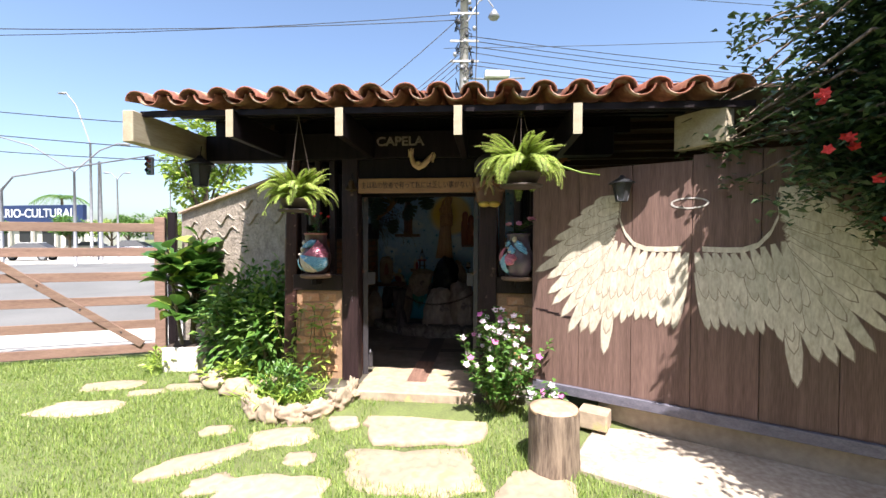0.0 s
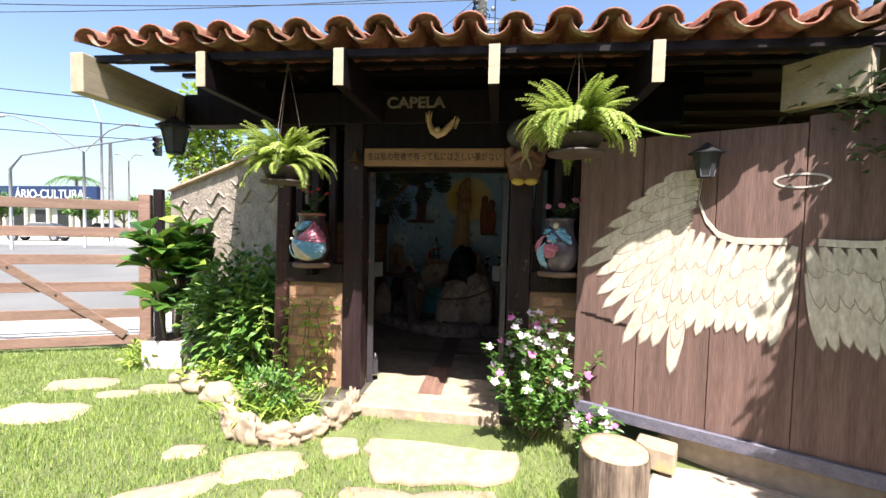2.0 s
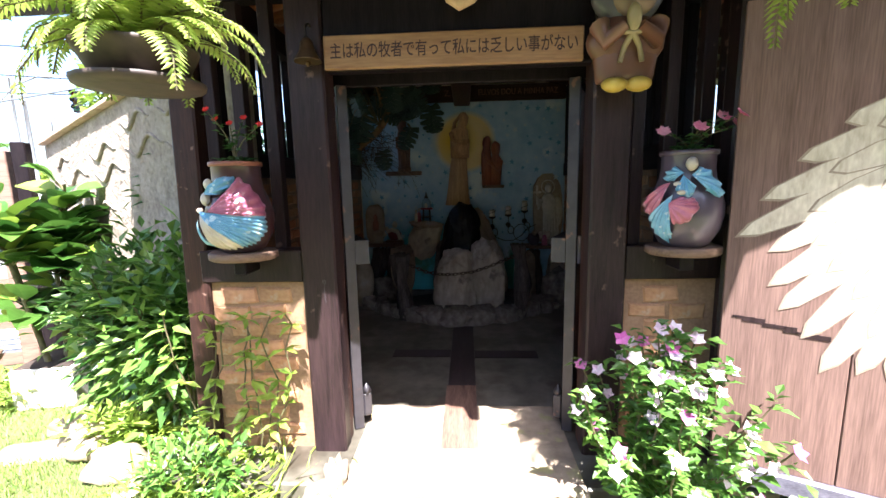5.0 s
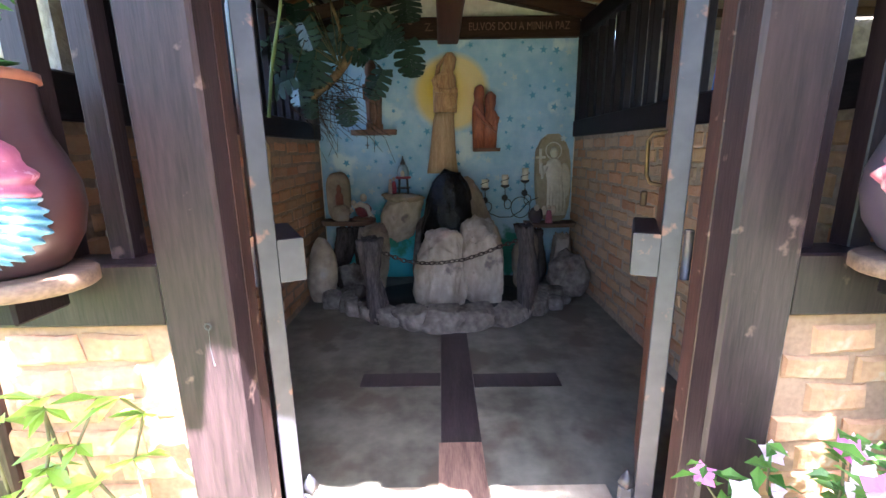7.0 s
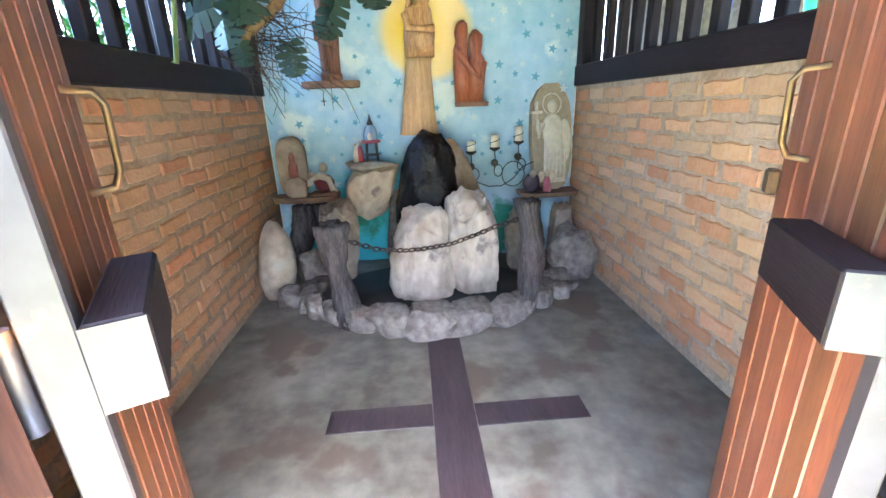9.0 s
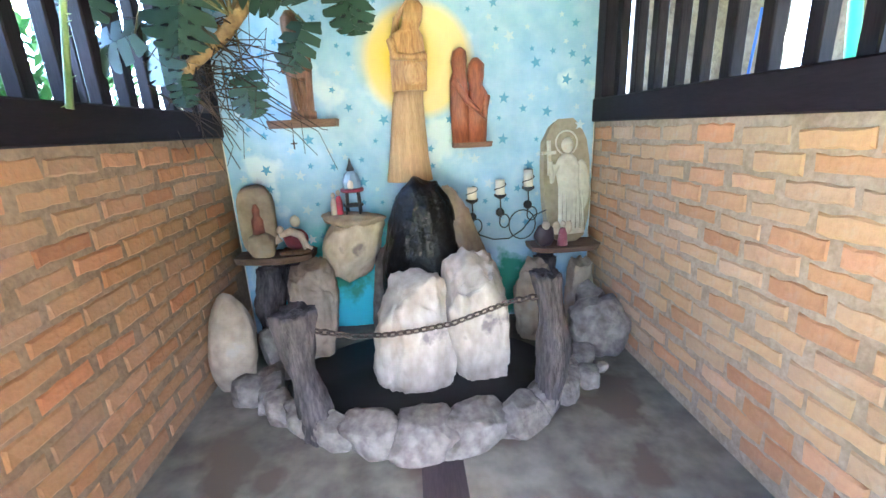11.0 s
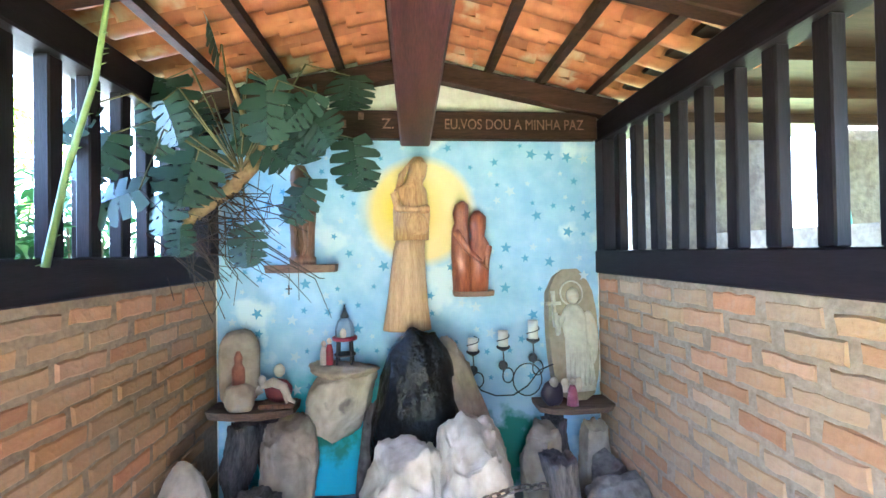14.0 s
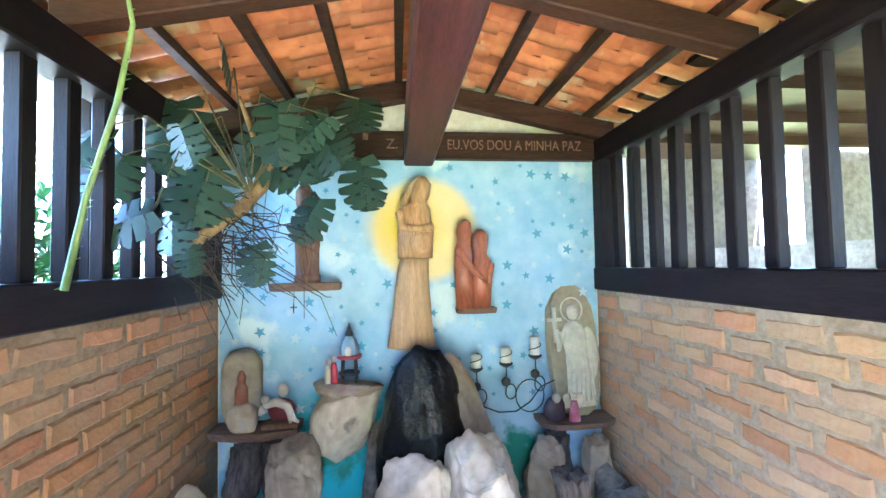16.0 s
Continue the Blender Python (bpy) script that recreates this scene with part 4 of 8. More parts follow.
def flower_bush(at, n_stems, spread, height, seed, name="flowering_bush"):
    rng = random.Random(seed)
    p = plant(name, "green bush with small pink and white flowers", "flowering bush", at)
    bm, lv, pale, deep = bmesh.new(), [], [], []
    for k in range(n_stems):
        a, tilt = rng.uniform(0, 6.283), rng.uniform(0.05, 1.0)
        d = Vector((math.cos(a) * tilt * spread, math.sin(a) * tilt * spread, 0))
        h = height * rng.uniform(0.6, 1.05) * (1 - 0.35 * tilt)
        pts = [(0.05 * d.x, 0.05 * d.y, 0)]
        for i in range(1, 9):
            u = i / 8
            q = Vector((d.x * u ** 0.9, d.y * u ** 0.9, h * u - 0.02)) + Vector((rng.uniform(-0.02, 0.02), rng.uniform(-0.02, 0.02), 0))
            pts.append(q)
            if i > 2:
                for j in range(9):
                    w = heading(rng, 0.35)
                    kk = rng.uniform(0.7, 1.2)
                    lv.append((q + Vector((rng.uniform(-0.03, 0.03), rng.uniform(-0.03, 0.03), rng.uniform(-0.04, 0.04))), w, side_of(w, rng), 0.062 * kk, 0.032 * kk, 0.2))
        tube(bm, pts, [0.007 - 0.0005 * i for i in range(9)], 5)
        if rng.random() < 0.92:
            w = Vector((d.x * 0.4 + rng.uniform(-0.3, 0.3), d.y * 0.4 - 0.6, 0.7)).normalized()
            blossom(deep if rng.random() < 0.2 else pale, rng, Vector(pts[-1]) + w * 0.02, w, 0.036)
            if rng.random() < 0.5:
                w2 = Vector((rng.uniform(-0.7, 0.7), -0.7, 0.5)).normalized()
                blossom(pale, rng, Vector(pts[-2]) + w2 * 0.03, w2, 0.028)
    tagged(part("stem", bm, STEM, p), kind="stuff")
    leafage("leaves", lv, LEAF_MID, p)
    leafage("pale_blossoms", pale, PINK, p, "pale pink five-petalled blossoms")
    leafage("deep_blossoms", deep, DEEP_PINK, p, "magenta five-petalled blossoms")


flower_bush((0.1, 3.86, ground_z(0.1, 3.86)), 52, 0.44, 0.98, 6)
flower_bush((0.52, 3.62, ground_z(0.52, 3.62)), 9, 0.24, 0.45, 15)

# white square pot with a broad-leaved plant
WHITE_POT = mat("white_painted_concrete", (0.72, 0.69, 0.62), (0.55, 0.5, 0.43), 0.8, 30, 5, 0.4)
PX, PY = -4.13, 5.4
pot = thing("planter_pot", "white square concrete planter on the lawn", "planter", pose(PX, PY, ground_z(PX, PY), 0, 0, 12))
bm = boxed(-0.225, 0.225, -0.225, 0.225, 0, 0.34, 0.015)
part("body", bm, WHITE_POT, pot)
part("soil", boxed(-0.2, 0.2, -0.2, 0.2, 0.33, 0.346), SOIL, pot, "dark soil")
p = plant("broad_leaf_plant", "tall dumb-cane plant with broad glossy leaves", "plant", (PX, PY, ground_z(PX, PY) + 0.34))
rng = random.Random(13)
bm, lv = bmesh.new(), []
for k in range(9):
    a = rng.uniform(0, 6.283)
    top = Vector((math.cos(a) * 0.28 * rng.random(), math.sin(a) * 0.24, rng.uniform(0.85, 1.5)))
    pts = [Vector((math.cos(a) * 0.07, math.sin(a) * 0.07, -0.01)).lerp(top, u) for u in (0, 0.35, 0.7, 1)]
    tube(bm, pts, [0.022, 0.02, 0.017, 0.012], 7)
    for j in range(24):
        u = (0.62 if j > 5 else 0.35) + 0.38 * j / 23 * (0.7 + 0.3 * rng.random())
        c = pts[0].lerp(top, u)
        w = heading(rng, 0.2 + 0.75 * u)
        st = c + w * 0.09
        tube(bm, [c, st], [0.008, 0.005], 5)
        lv.append((st, w, side_of(w, rng), rng.uniform(0.26, 0.38), rng.uniform(0.18, 0.24), rng.uniform(0.1, 0.45)))
tagged(part("stem", bm, STEM, p), kind="stuff")
leafage("leaves", [q for i, q in enumerate(lv) if i % 5], leaf_mat("glossy_broad_leaf", (0.03, 0.09, 0.015), (0.1, 0.2, 0.035), 0.3), p, sections=5)
leafage("young_leaves", [q for i, q in enumerate(lv) if i % 5 == 0], LEAF_LIME, p, "lime green leaves", sections=5)

# shrubs in front of the garden wall
LEAF_YOUNG = leaf_mat("young_shrub_leaf", (0.09, 0.18, 0.03), (0.24, 0.35, 0.07), 0.45)
for at, size, n, mt, sd in (((-3.0, 4.95, 0.55), (0.6, 0.36, 0.8), 1350, LEAF_MID, 2), ((-2.45, 4.62, 0.5), (0.4, 0.3, 0.75), 760, LEAF_MID, 3), ((-3.5, 5.3, 0.4), (0.42, 0.3, 0.6), 620, LEAF_DARK, 4)):
    p = plant("leafy_shrub", "dense leafy green shrub against the garden wall", "shrub", (at[0], at[1], ground_z(at[0], at[1])), "garden wall shrubs")
    rng = random.Random(sd)
    bm = bmesh.new()
    for k in range(14):
        a = rng.uniform(0, 6.283)
        e = Vector((math.cos(a) * size[0] * 0.7, math.sin(a) * size[1] * 0.7, at[2] + 0.25 + rng.uniform(-0.2, 0.4) * size[2]))
        tube(bm, [Vector((e.x * 0.1, e.y * 0.1, 0)), Vector((e.x * 0.5, e.y * 0.5, e.z * 0.6)), e], [0.012, 0.008, 0.004], 5)
    tagged(part("stem", bm, STEM, p), kind="stuff")
    leafage("foliage", shrub_leaves(rng, n, (0, 0, at[2] + 0.2), size, 0.135, 0.064, shell=0.15), mt, p)
    leafage("young_foliage", shrub_leaves(rng, n // 4, (0, -0.04, at[2] + 0.22), [q * 1.05 for q in size], 0.12, 0.06, shell=0.6), LEAF_YOUNG, p, "light yellow-green leaves")
p = plant("low_plant", "low leafy plants at the foot of the wall", "plant", (-2.75, 4.6, ground_z(-2.75, 4.6)))
rng = random.Random(41)
leafage("leaves", shrub_leaves(rng, 500, (0, 0, 0.12), (0.75, 0.18, 0.16), 0.12, 0.04, shell=0.2), LEAF_LIME, p)
p = plant("low_plant", "low leafy plants by the planter", "plant", (-4.35, 5.2, ground_z(-4.35, 5.2)))
leafage("leaves", shrub_leaves(rng, 240, (0, 0, 0.12), (0.3, 0.2, 0.22), 0.1, 0.03, shell=0.2), LEAF_LIME, p)


# hanging ferns
def fern(at, seed, n, spread, top, droop):
    rng = random.Random(seed)
    p = plant("hanging_fern", "bright green fern hanging on chains from the eave", "hanging fern", at, "hanging ferns")
    IRON = CHAIN_IRON
    part("basket", lathe(bmesh.new(), [(0.05, -0.09), (0.12, -0.07), (0.15, -0.01), (0.155, 0.0), (0.14, 0.0)], 20), POT_DARK, p, "dark brown hanging pot")
    part("saucer", lathe(bmesh.new(), [(0.1, -0.11), (0.16, -0.105), (0.165, -0.09), (0.1, -0.09)], 20), POT_DARK, p)
    for k in range(3):
        a = 2.1 * k + 0.4
        part("chain", tube(bmesh.new(), [(0.14 * math.cos(a), 0.14 * math.sin(a), 0.0), (0.0, 0.02, top)], 0.003, 4), IRON, p)
    stems, lv = bmesh.new(), []
    for k in range(n):
        a = rng.uniform(0, 6.283)
        L = rng.uniform(0.3, 0.52) * spread
        rise = rng.uniform(0.2, 2.0) if k % 2 else rng.uniform(2.0, 6.0)
        d = Vector((math.cos(a), math.sin(a), 0))
        pts, q = [], Vector((d.x * 0.05, d.y * 0.05, 0.0))
        ang = math.atan(rise * 2.2)
        for i in range(13):
            pts.append(q.copy())
            q = q + (d * math.cos(ang) + Vector((0, 0, math.sin(ang)))) * (L / 12)
            ang -= (droop if k % 2 else 0.6 * droop) * rng.uniform(0.7, 1.3)
        tube(stems, pts[::3], 0.0025, 4, caps=False)
        for i in range(1, 13):
            way = (pts[i] - pts[i - 1]).normalized()
            sd = side_of(way)
            ln = 0.062 * spread * math.sin(math.pi * (0.18 + 0.8 * i / 13)) + 0.008
            for m in (0.0, 0.5):
                c = pts[i - 1].lerp(pts[i], m)
                for sg in (-1, 1):
                    w = (sd * sg + way * 0.35 + Vector((0, 0, -0.15))).normalized()
                    lv.append((c, w, way, ln, 0.014, 0.2))
    part("frond_rib", stems, STEM, p)
    leafage("fronds", lv, LEAF_FERN, p)


CHAIN_IRON = mat("dark_rusty_iron", (0.12, 0.09, 0.07), (0.05, 0.035, 0.03), 0.55, 40, 10, 0.3, metal=0.6)
POT_DARK = mat("dark_brown_pot", (0.07, 0.045, 0.035), (0.035, 0.022, 0.018), 0.6, 30, 6, 0.3)
fern((-1.6, 3.42, 1.86), 3, 96, 0.74, 0.7, 0.2)
fern((0.25, 3.3, 2.03), 7, 110, 0.85, 0.53, 0.23)
bm = tube(bmesh.new(), [(0.4, 3.2, 2.1), (0.52, 3.15, 2.06), (0.66, 3.1, 2.0), (0.78, 3.08, 1.98)], [0.008, 0.008, 0.006, 0.003], 6)
p = plant("trailing_shoot", "pale trailing shoot beside the hanging fern", "plant", (0, 0, 0))
part("shoot", bm, LEAF_LIME, p)


# lanterns
LANTERN = mat("black_lantern_metal", (0.04, 0.04, 0.045), (0.02, 0.02, 0.022), 0.5, 30, 6, 0.2, metal=0.3)
LGLASS = mat("frosted_lantern_glass", (0.05, 0.05, 0.055), (0.03, 0.03, 0.034), 0.55, 20, 4, 0.1)


def lantern(m, label):
    t = thing("lantern", label, "lantern", m, "porch lanterns")
    part("cap", lathe(bmesh.new(), [(0.15, 0.0), (0.15, 0.012), (0.045, 0.07), (0.02, 0.1)], 6, smooth=False), LANTERN, t)
    part("glass_body", lathe(bmesh.new(), [(0.062, -0.2), (0.105, -0.001)], 6, smooth=False), LGLASS, t, "frosted glass sides")
    for k in range(6):
        a = math.pi / 3 * k
        c, s = math.cos(a), math.sin(a)
        part("rib", tube(bmesh.new(), [(0.064 * c, 0.064 * s, -0.205), (0.108 * c, 0.108 * s, 0.0)], 0.006, 4), LANTERN, t)
    part("base_ring", lathe(bmesh.new(), [(0.06, -0.215), (0.07, -0.21), (0.066, -0.195)], 6, smooth=False), LANTERN, t)
    return t


t = lantern(pose(-2.92, 4.03, 2.27), "black metal lantern hanging under the eave")
part("hook", tube(bmesh.new(), [(0, 0, 0.09), (0.0, 0.02, 0.2)], 0.005, 5), LANTERN, t)
t = lantern(WING @ pose(-0.08, -0.12, 1.98) @ Matrix.Scale(0.68, 4), "black metal lantern fixed to the plank panel")
part("bracket", boxed(-0.02, 0.02, 0.02, 0.18, 0.03, 0.06), LANTERN, t)

# red-flowered tree over the wing panel
tree = thing("flowering_tree", "dark leafy shrub tree with scarlet flowers", "tree", pose(3.05, 2.46, ground_z(3.05, 2.46)))
rng = random.Random(77)


def lean_back(p):
    """Boughs that reach past the second plank lean back over the panel."""
    return p + Vector((0.3, 0.95, 0.1)) if 1.332 * p.x + 0.412 * p.y < -1.5 else p


bm = bmesh.new()
tube(bm, [(0, 0, -0.1), (-0.05, 0.05, 0.9), (-0.2, 0.05, 1.8), (-0.4, 0.1, 2.4), (-0.45, 0.0, 2.8)], [0.11, 0.09, 0.075, 0.05, 0.03], 9)
ends = []
for k in range(80):
    z0 = rng.uniform(1.75, 2.9)
    a = rng.uniform(0, 6.283)
    ln = rng.uniform(0.5, 1.25)
    p0 = Vector((-0.1 - 0.12 * z0, 0.05, z0))
    p1 = p0 + Vector((math.cos(a) * ln * 0.6 - 0.12, math.sin(a) * ln * 0.3, rng.uniform(0.0, 0.4)))
    p2 = p1 + Vector((math.cos(a) * ln * 0.5 - 0.1, math.sin(a) * ln * 0.25, rng.uniform(-0.5, 0.1)))
    p1, p2 = lean_back(p1), lean_back(p2)
    tube(bm, [p0, p1, p2], [0.018, 0.011, 0.004], 5)
    ends += [p0.lerp(p1, 0.6), p1, p1.lerp(p2, 0.5), p2]
for k in range(46):
    p0 = Vector((-0.35, 0.0, rng.uniform(2.2, 3.2)))
    p2 = Vector((rng.uniform(-1.0, -0.25), rng.uniform(-0.2, 0.3), rng.uniform(1.8, 3.1)))
    p1 = p0.lerp(p2, 0.55) + Vector((0, 0, rng.uniform(0.1, 0.35)))
    p1, p2 = lean_back(p1), lean_back(p2)
    tube(bm, [p0, p1, p2], [0.014, 0.009, 0.003], 5)
    ends += [p0.lerp(p1, 0.7), p1, p1.lerp(p2, 0.4), p1.lerp(p2, 0.75), p2]
for k in range(150):
    d = Vector((rng.gauss(0, 1), rng.gauss(0, 1), rng.gauss(0, 1))).normalized() * rng.random() ** 0.4
    e = lean_back(Vector((-0.44 + 0.66 * d.x, 0.02 - 0.2 * d.x + 0.22 * d.y, 2.35 + 0.8 * d.z)))
    tube(bm, [(-0.4, 0.08, 2.3), Vector((-0.4, 0.08, 2.3)).lerp(e, 0.5) + Vector((0, 0, 0.12)), e], [0.016, 0.009, 0.003], 5)
    ends += [e, e + Vector((rng.gauss(0, 0.1), rng.gauss(0, 0.08), rng.gauss(0, 0.1)))]
for k in range(170):
    d = Vector((rng.gauss(0, 1), rng.gauss(0, 1), rng.gauss(0, 1))).normalized() * rng.random() ** 0.45
    e = lean_back(Vector((-0.62 + 0.62 * d.x, 0.04 - 0.3 * d.x + 0.25 * d.y, 2.45 + 0.8 * d.z)))
    tube(bm, [(-0.38, 0.06, 2.35), Vector((-0.38, 0.06, 2.35)).lerp(e, 0.5) + Vector((0, 0, 0.12)), e], [0.014, 0.008, 0.003], 5)
    ends += [e, e + Vector((rng.gauss(0, 0.12), rng.gauss(0, 0.08), rng.gauss(0, 0.12)))]
# boughs out of view, added so their shadow dapples the wing panel
for k in range(230):
    d = Vector((rng.gauss(0, 1), rng.gauss(0, 1), rng.gauss(0, 1))).normalized() * rng.random() ** 0.45
    e = lean_back(Vector((-0.5 + 0.62 * d.x, -0.5 + 0.4 * d.y, 2.55 + 0.8 * d.z)))
    tube(bm, [(-0.2, 0.0, 1.9), Vector((-0.2, 0.0, 2.1)).lerp(e, 0.5) + Vector((0, 0, 0.12)), e], [0.016, 0.009, 0.003], 5)
    ends += [e, e + Vector((rng.gauss(0, 0.12), rng.gauss(0, 0.1), rng.gauss(0, 0.12)))]
# higher unseen boughs, placed to shade the panel's right half
for k in range(170):
    d = Vector((rng.gauss(0, 1), rng.gauss(0, 1), rng.gauss(0, 1))).normalized() * rng.random() ** 0.4
    e = Vector((-0.56 + 0.46 * d.x, -0.46 + 0.42 * d.y, 3.2 + 0.85 * d.z))
    tube(bm, [(-0.3, 0.04, 2.3), Vector((-0.4, -0.1, 2.6)).lerp(e, 0.5) + Vector((0, 0, 0.1)), e], [0.016, 0.009, 0.003], 5)
    ends += [e, e + Vector((rng.gauss(0, 0.12), rng.gauss(0, 0.1), rng.gauss(0, 0.12)))]
# low unseen boughs, added to shade the right part of the ledge
for k in range(45):
    d = Vector((rng.gauss(0, 1), rng.gauss(0, 1), rng.gauss(0, 1))).normalized() * rng.random() ** 0.4
    e = Vector((-0.33 + 0.5 * d.x, -0.44 + 0.22 * d.y, 1.6 + 0.36 * d.z))
    tube(bm, [(-0.15, 0.05, 1.5), Vector((-0.15, 0.05, 1.5)).lerp(e, 0.5) + Vector((0, 0, 0.1)), e], [0.014, 0.008, 0.003], 5)
    ends += [e, e + Vector((rng.gauss(0, 0.08), rng.gauss(0, 0.06), rng.gauss(0, 0.08)))]
part("trunk", bm, BARK, tree, "grey branching trunk")
lv = []
for e in ends:
    if e.z < 2.75 and rng.random() < 0.25:
        continue
    for j in range(30):
        w = heading(rng, 0.0)
        q = e + Vector((rng.gauss(0, 0.065), rng.gauss(0, 0.065), rng.gauss(0, 0.06)))
        k = rng.uniform(0.6, 1.2)
        lv.append((q, w, side_of(w, rng), 0.074 * k, 0.042 * k, 0.2))
leafage("crown", lv, leaf_mat("small_dark_tree_leaf", (0.02, 0.05, 0.018), (0.07, 0.11, 0.035), 0.45, through_light=0.15), tree)
for c in ((-0.95, -0.1, 1.75), (-0.98, -0.1, 1.97), (-1.12, 0.05, 2.2), (-1.2, 0.1, 2.45), (-0.86, -0.15, 1.96), (-1.0, -0.12, 1.72)):
    for j in range(4):
        fl = []
        blossom(fl, rng, Vector(c) + Vector((rng.gauss(0, 0.035), rng.gauss(0, 0.03), rng.gauss(0, 0.03))), Vector((-0.6, -0.7, 0.3)).normalized(), 0.035)
        leafage("flower", fl, RED, tree, "scarlet flower")

# gate of boards
gate = thing("board_gate", "weathered brown wooden gate of horizontal boards", "gate", FENCE)
for k in range(6):
    z = 0.07 + k * 0.365
    part("board", boxed(-5.2, -0.02, -0.014, 0.014, z, z + 0.13, 0.004), FENCE_WOOD, gate)
part("brace", boxed(-2.75, 0, -0.04, -0.016, -0.055, 0.055, 0.004, m=pose(-0.25, 0, 0.2, 0, 36, 0)), FENCE_WOOD, gate, "diagonal brace board")
for k in range(5):
    part("bolt", lathe(bmesh.new(), [(0.014, 0), (0.012, 0.01)], 8, pose(-0.52 - 0.5 * k, -0.04, 0.4 + 0.365 * k, 90)), STEEL, gate)
part("gate_post", boxed(-0.08, 0.06, -0.06, 0.06, -0.05, 2.12, 0.008), FENCE_WOOD, gate, "square wooden gate post")
part("hinge_post", boxed(0.09, 0.2, -0.04, 0.08, -0.05, 2.2, 0.008), DARK_WOOD, gate, "dark wooden post")

# garden wall with tile coping and moulded waves
GA, GB = Vector((-4.956, 6.378, 0)), Vector((-2.08, 4.78, 0))
d = (GB - GA)
run = d.length
GW = Matrix.Translation(GA) @ Matrix.Rotation(math.atan2(d.y, d.x), 4, "Z")
bm = bmesh.new()
solid_quad(bm, ((0, 0, -0.4), (run, 0, -0.4), (run, 0, 2.36), (0, 0, 1.92)), -0.14)
bmesh.ops.transform(bm, matrix=GW, verts=bm.verts)
bmesh.ops.recalc_face_normals(bm, faces=bm.faces)
structure("garden_wall", bm, STUCCO, "rough stucco garden wall with moulded waves", "wall")
coping = tagged(new("wall_coping"), "pale clay coping tiles on the garden wall", "coping", kind="structure")
coping.matrix_basis = GW
COPE = mat("pale_clay_coping", (0.55, 0.4, 0.3), (0.4, 0.27, 0.19), 0.85, 30, 6, 0.5, vary=0.15)
for k in range(11):
    x0 = run * k / 11
    z = 1.925 + 0.44 * (k + 0.5) / 11
    part("coping_tile", boxed(-run / 22 + 0.004, run / 22 - 0.004, -0.06, 0.2, 0, 0.035, 0.006, m=pose(x0 + run / 22, 0, z, 0, -7.7, 0)), COPE, coping)
relief = tagged(new("wall_relief"), "moulded wave and bird lines on the stucco wall", "wall relief", kind="structure")
relief.matrix_basis = GW
for x0, z0, s in ((0.7, 1.6, 1.0), (0.8, 1.45, 0.9), (1.35, 1.8, 0.9), (1.45, 1.62, 1.0), (2.0, 2.0, 0.8), (2.1, 1.8, 1.0), (0.4, 1.75, 0.6), (2.6, 2.05, 0.8), (2.7, 1.8, 0.9), (1.2, 1.3, 0.9)):
    pts = [(x0 + s * 0.62 * u, -0.004, z0 + s * (0.055 * math.sin(u * 9.5) + 0.12 * u)) for u in (k / 12 - 0.5 for k in range(13))]
    part("moulded_line", tube(bmesh.new(), pts, [0.004 + 0.016 * math.sin(math.pi * k / 12) for k in range(13)], 6), STUCCO, relief)
# ---- chapel things ----
def body(bm, rows, seg=24, wob=0.05, seed=0.0):
    """A carved upright body from rows of (z, x, y, half width, half depth)."""
    rings = []
    for z, x, y, w, d in rows:
        rings.append([bm.verts.new((x + w * (1 + wob * noise.noise((3 * math.cos(a), 3 * math.sin(a), z * 14 + seed))) * math.cos(a), y + d * (1 + wob * noise.noise((3 * math.cos(a) + 4, 3 * math.sin(a), z * 14 + seed))) * math.sin(a), z)) for a in (2 * math.pi * k / seg for k in range(seg))])
    for a, b in zip(rings, rings[1:]):
        for k in range(seg):
            bm.faces.new((a[k], a[(k + 1) % seg], b[(k + 1) % seg], b[k])).smooth = True
    bm.faces.new(rings[0][::-1])
    bm.faces.new(rings[-1])
    return bm


CLAY = mat("terracotta_clay", (0.3, 0.11, 0.07), (0.18, 0.06, 0.04), 0.5, 20, 5, 0.3)
GLAZE = mat("mauve_brown_glaze", (0.0585, 0.0341, 0.0415), (0.0536, 0.0146, 0.0107), 0.3, 6, 3, 0.3, coat=0.4)
GLAZE_GREY = mat("grey_mauve_glaze", (0.108, 0.081, 0.113), (0.054, 0.0378, 0.0558), 0.3, 8, 3, 0.3, coat=0.4)
BLUE_G = mat("sky_blue_glaze", (0.24, 0.46, 0.62), (0.1, 0.3, 0.5), 0.3, 30, 12, 0.3, coat=0.2, spots=((0.5, 0.62, 0.68), 22, 0.58))
PINK_G = mat("rose_pink_glaze", (0.52, 0.17, 0.25), (0.33, 0.08, 0.14), 0.3, 30, 12, 0.3, coat=0.2, spots=((0.6, 0.36, 0.42), 24, 0.6))
CREAM_G = mat("cream_white_glaze", (0.6, 0.53, 0.44), (0.46, 0.38, 0.3), 0.3, 20, 9, 0.2, coat=0.3)
SHELF_WOOD = mat("rough_shelf_wood", (0.2, 0.12, 0.08), (0.09, 0.05, 0.035), 0.7, 24, 5, 0.5, stretch=(0.7, 5, 5))


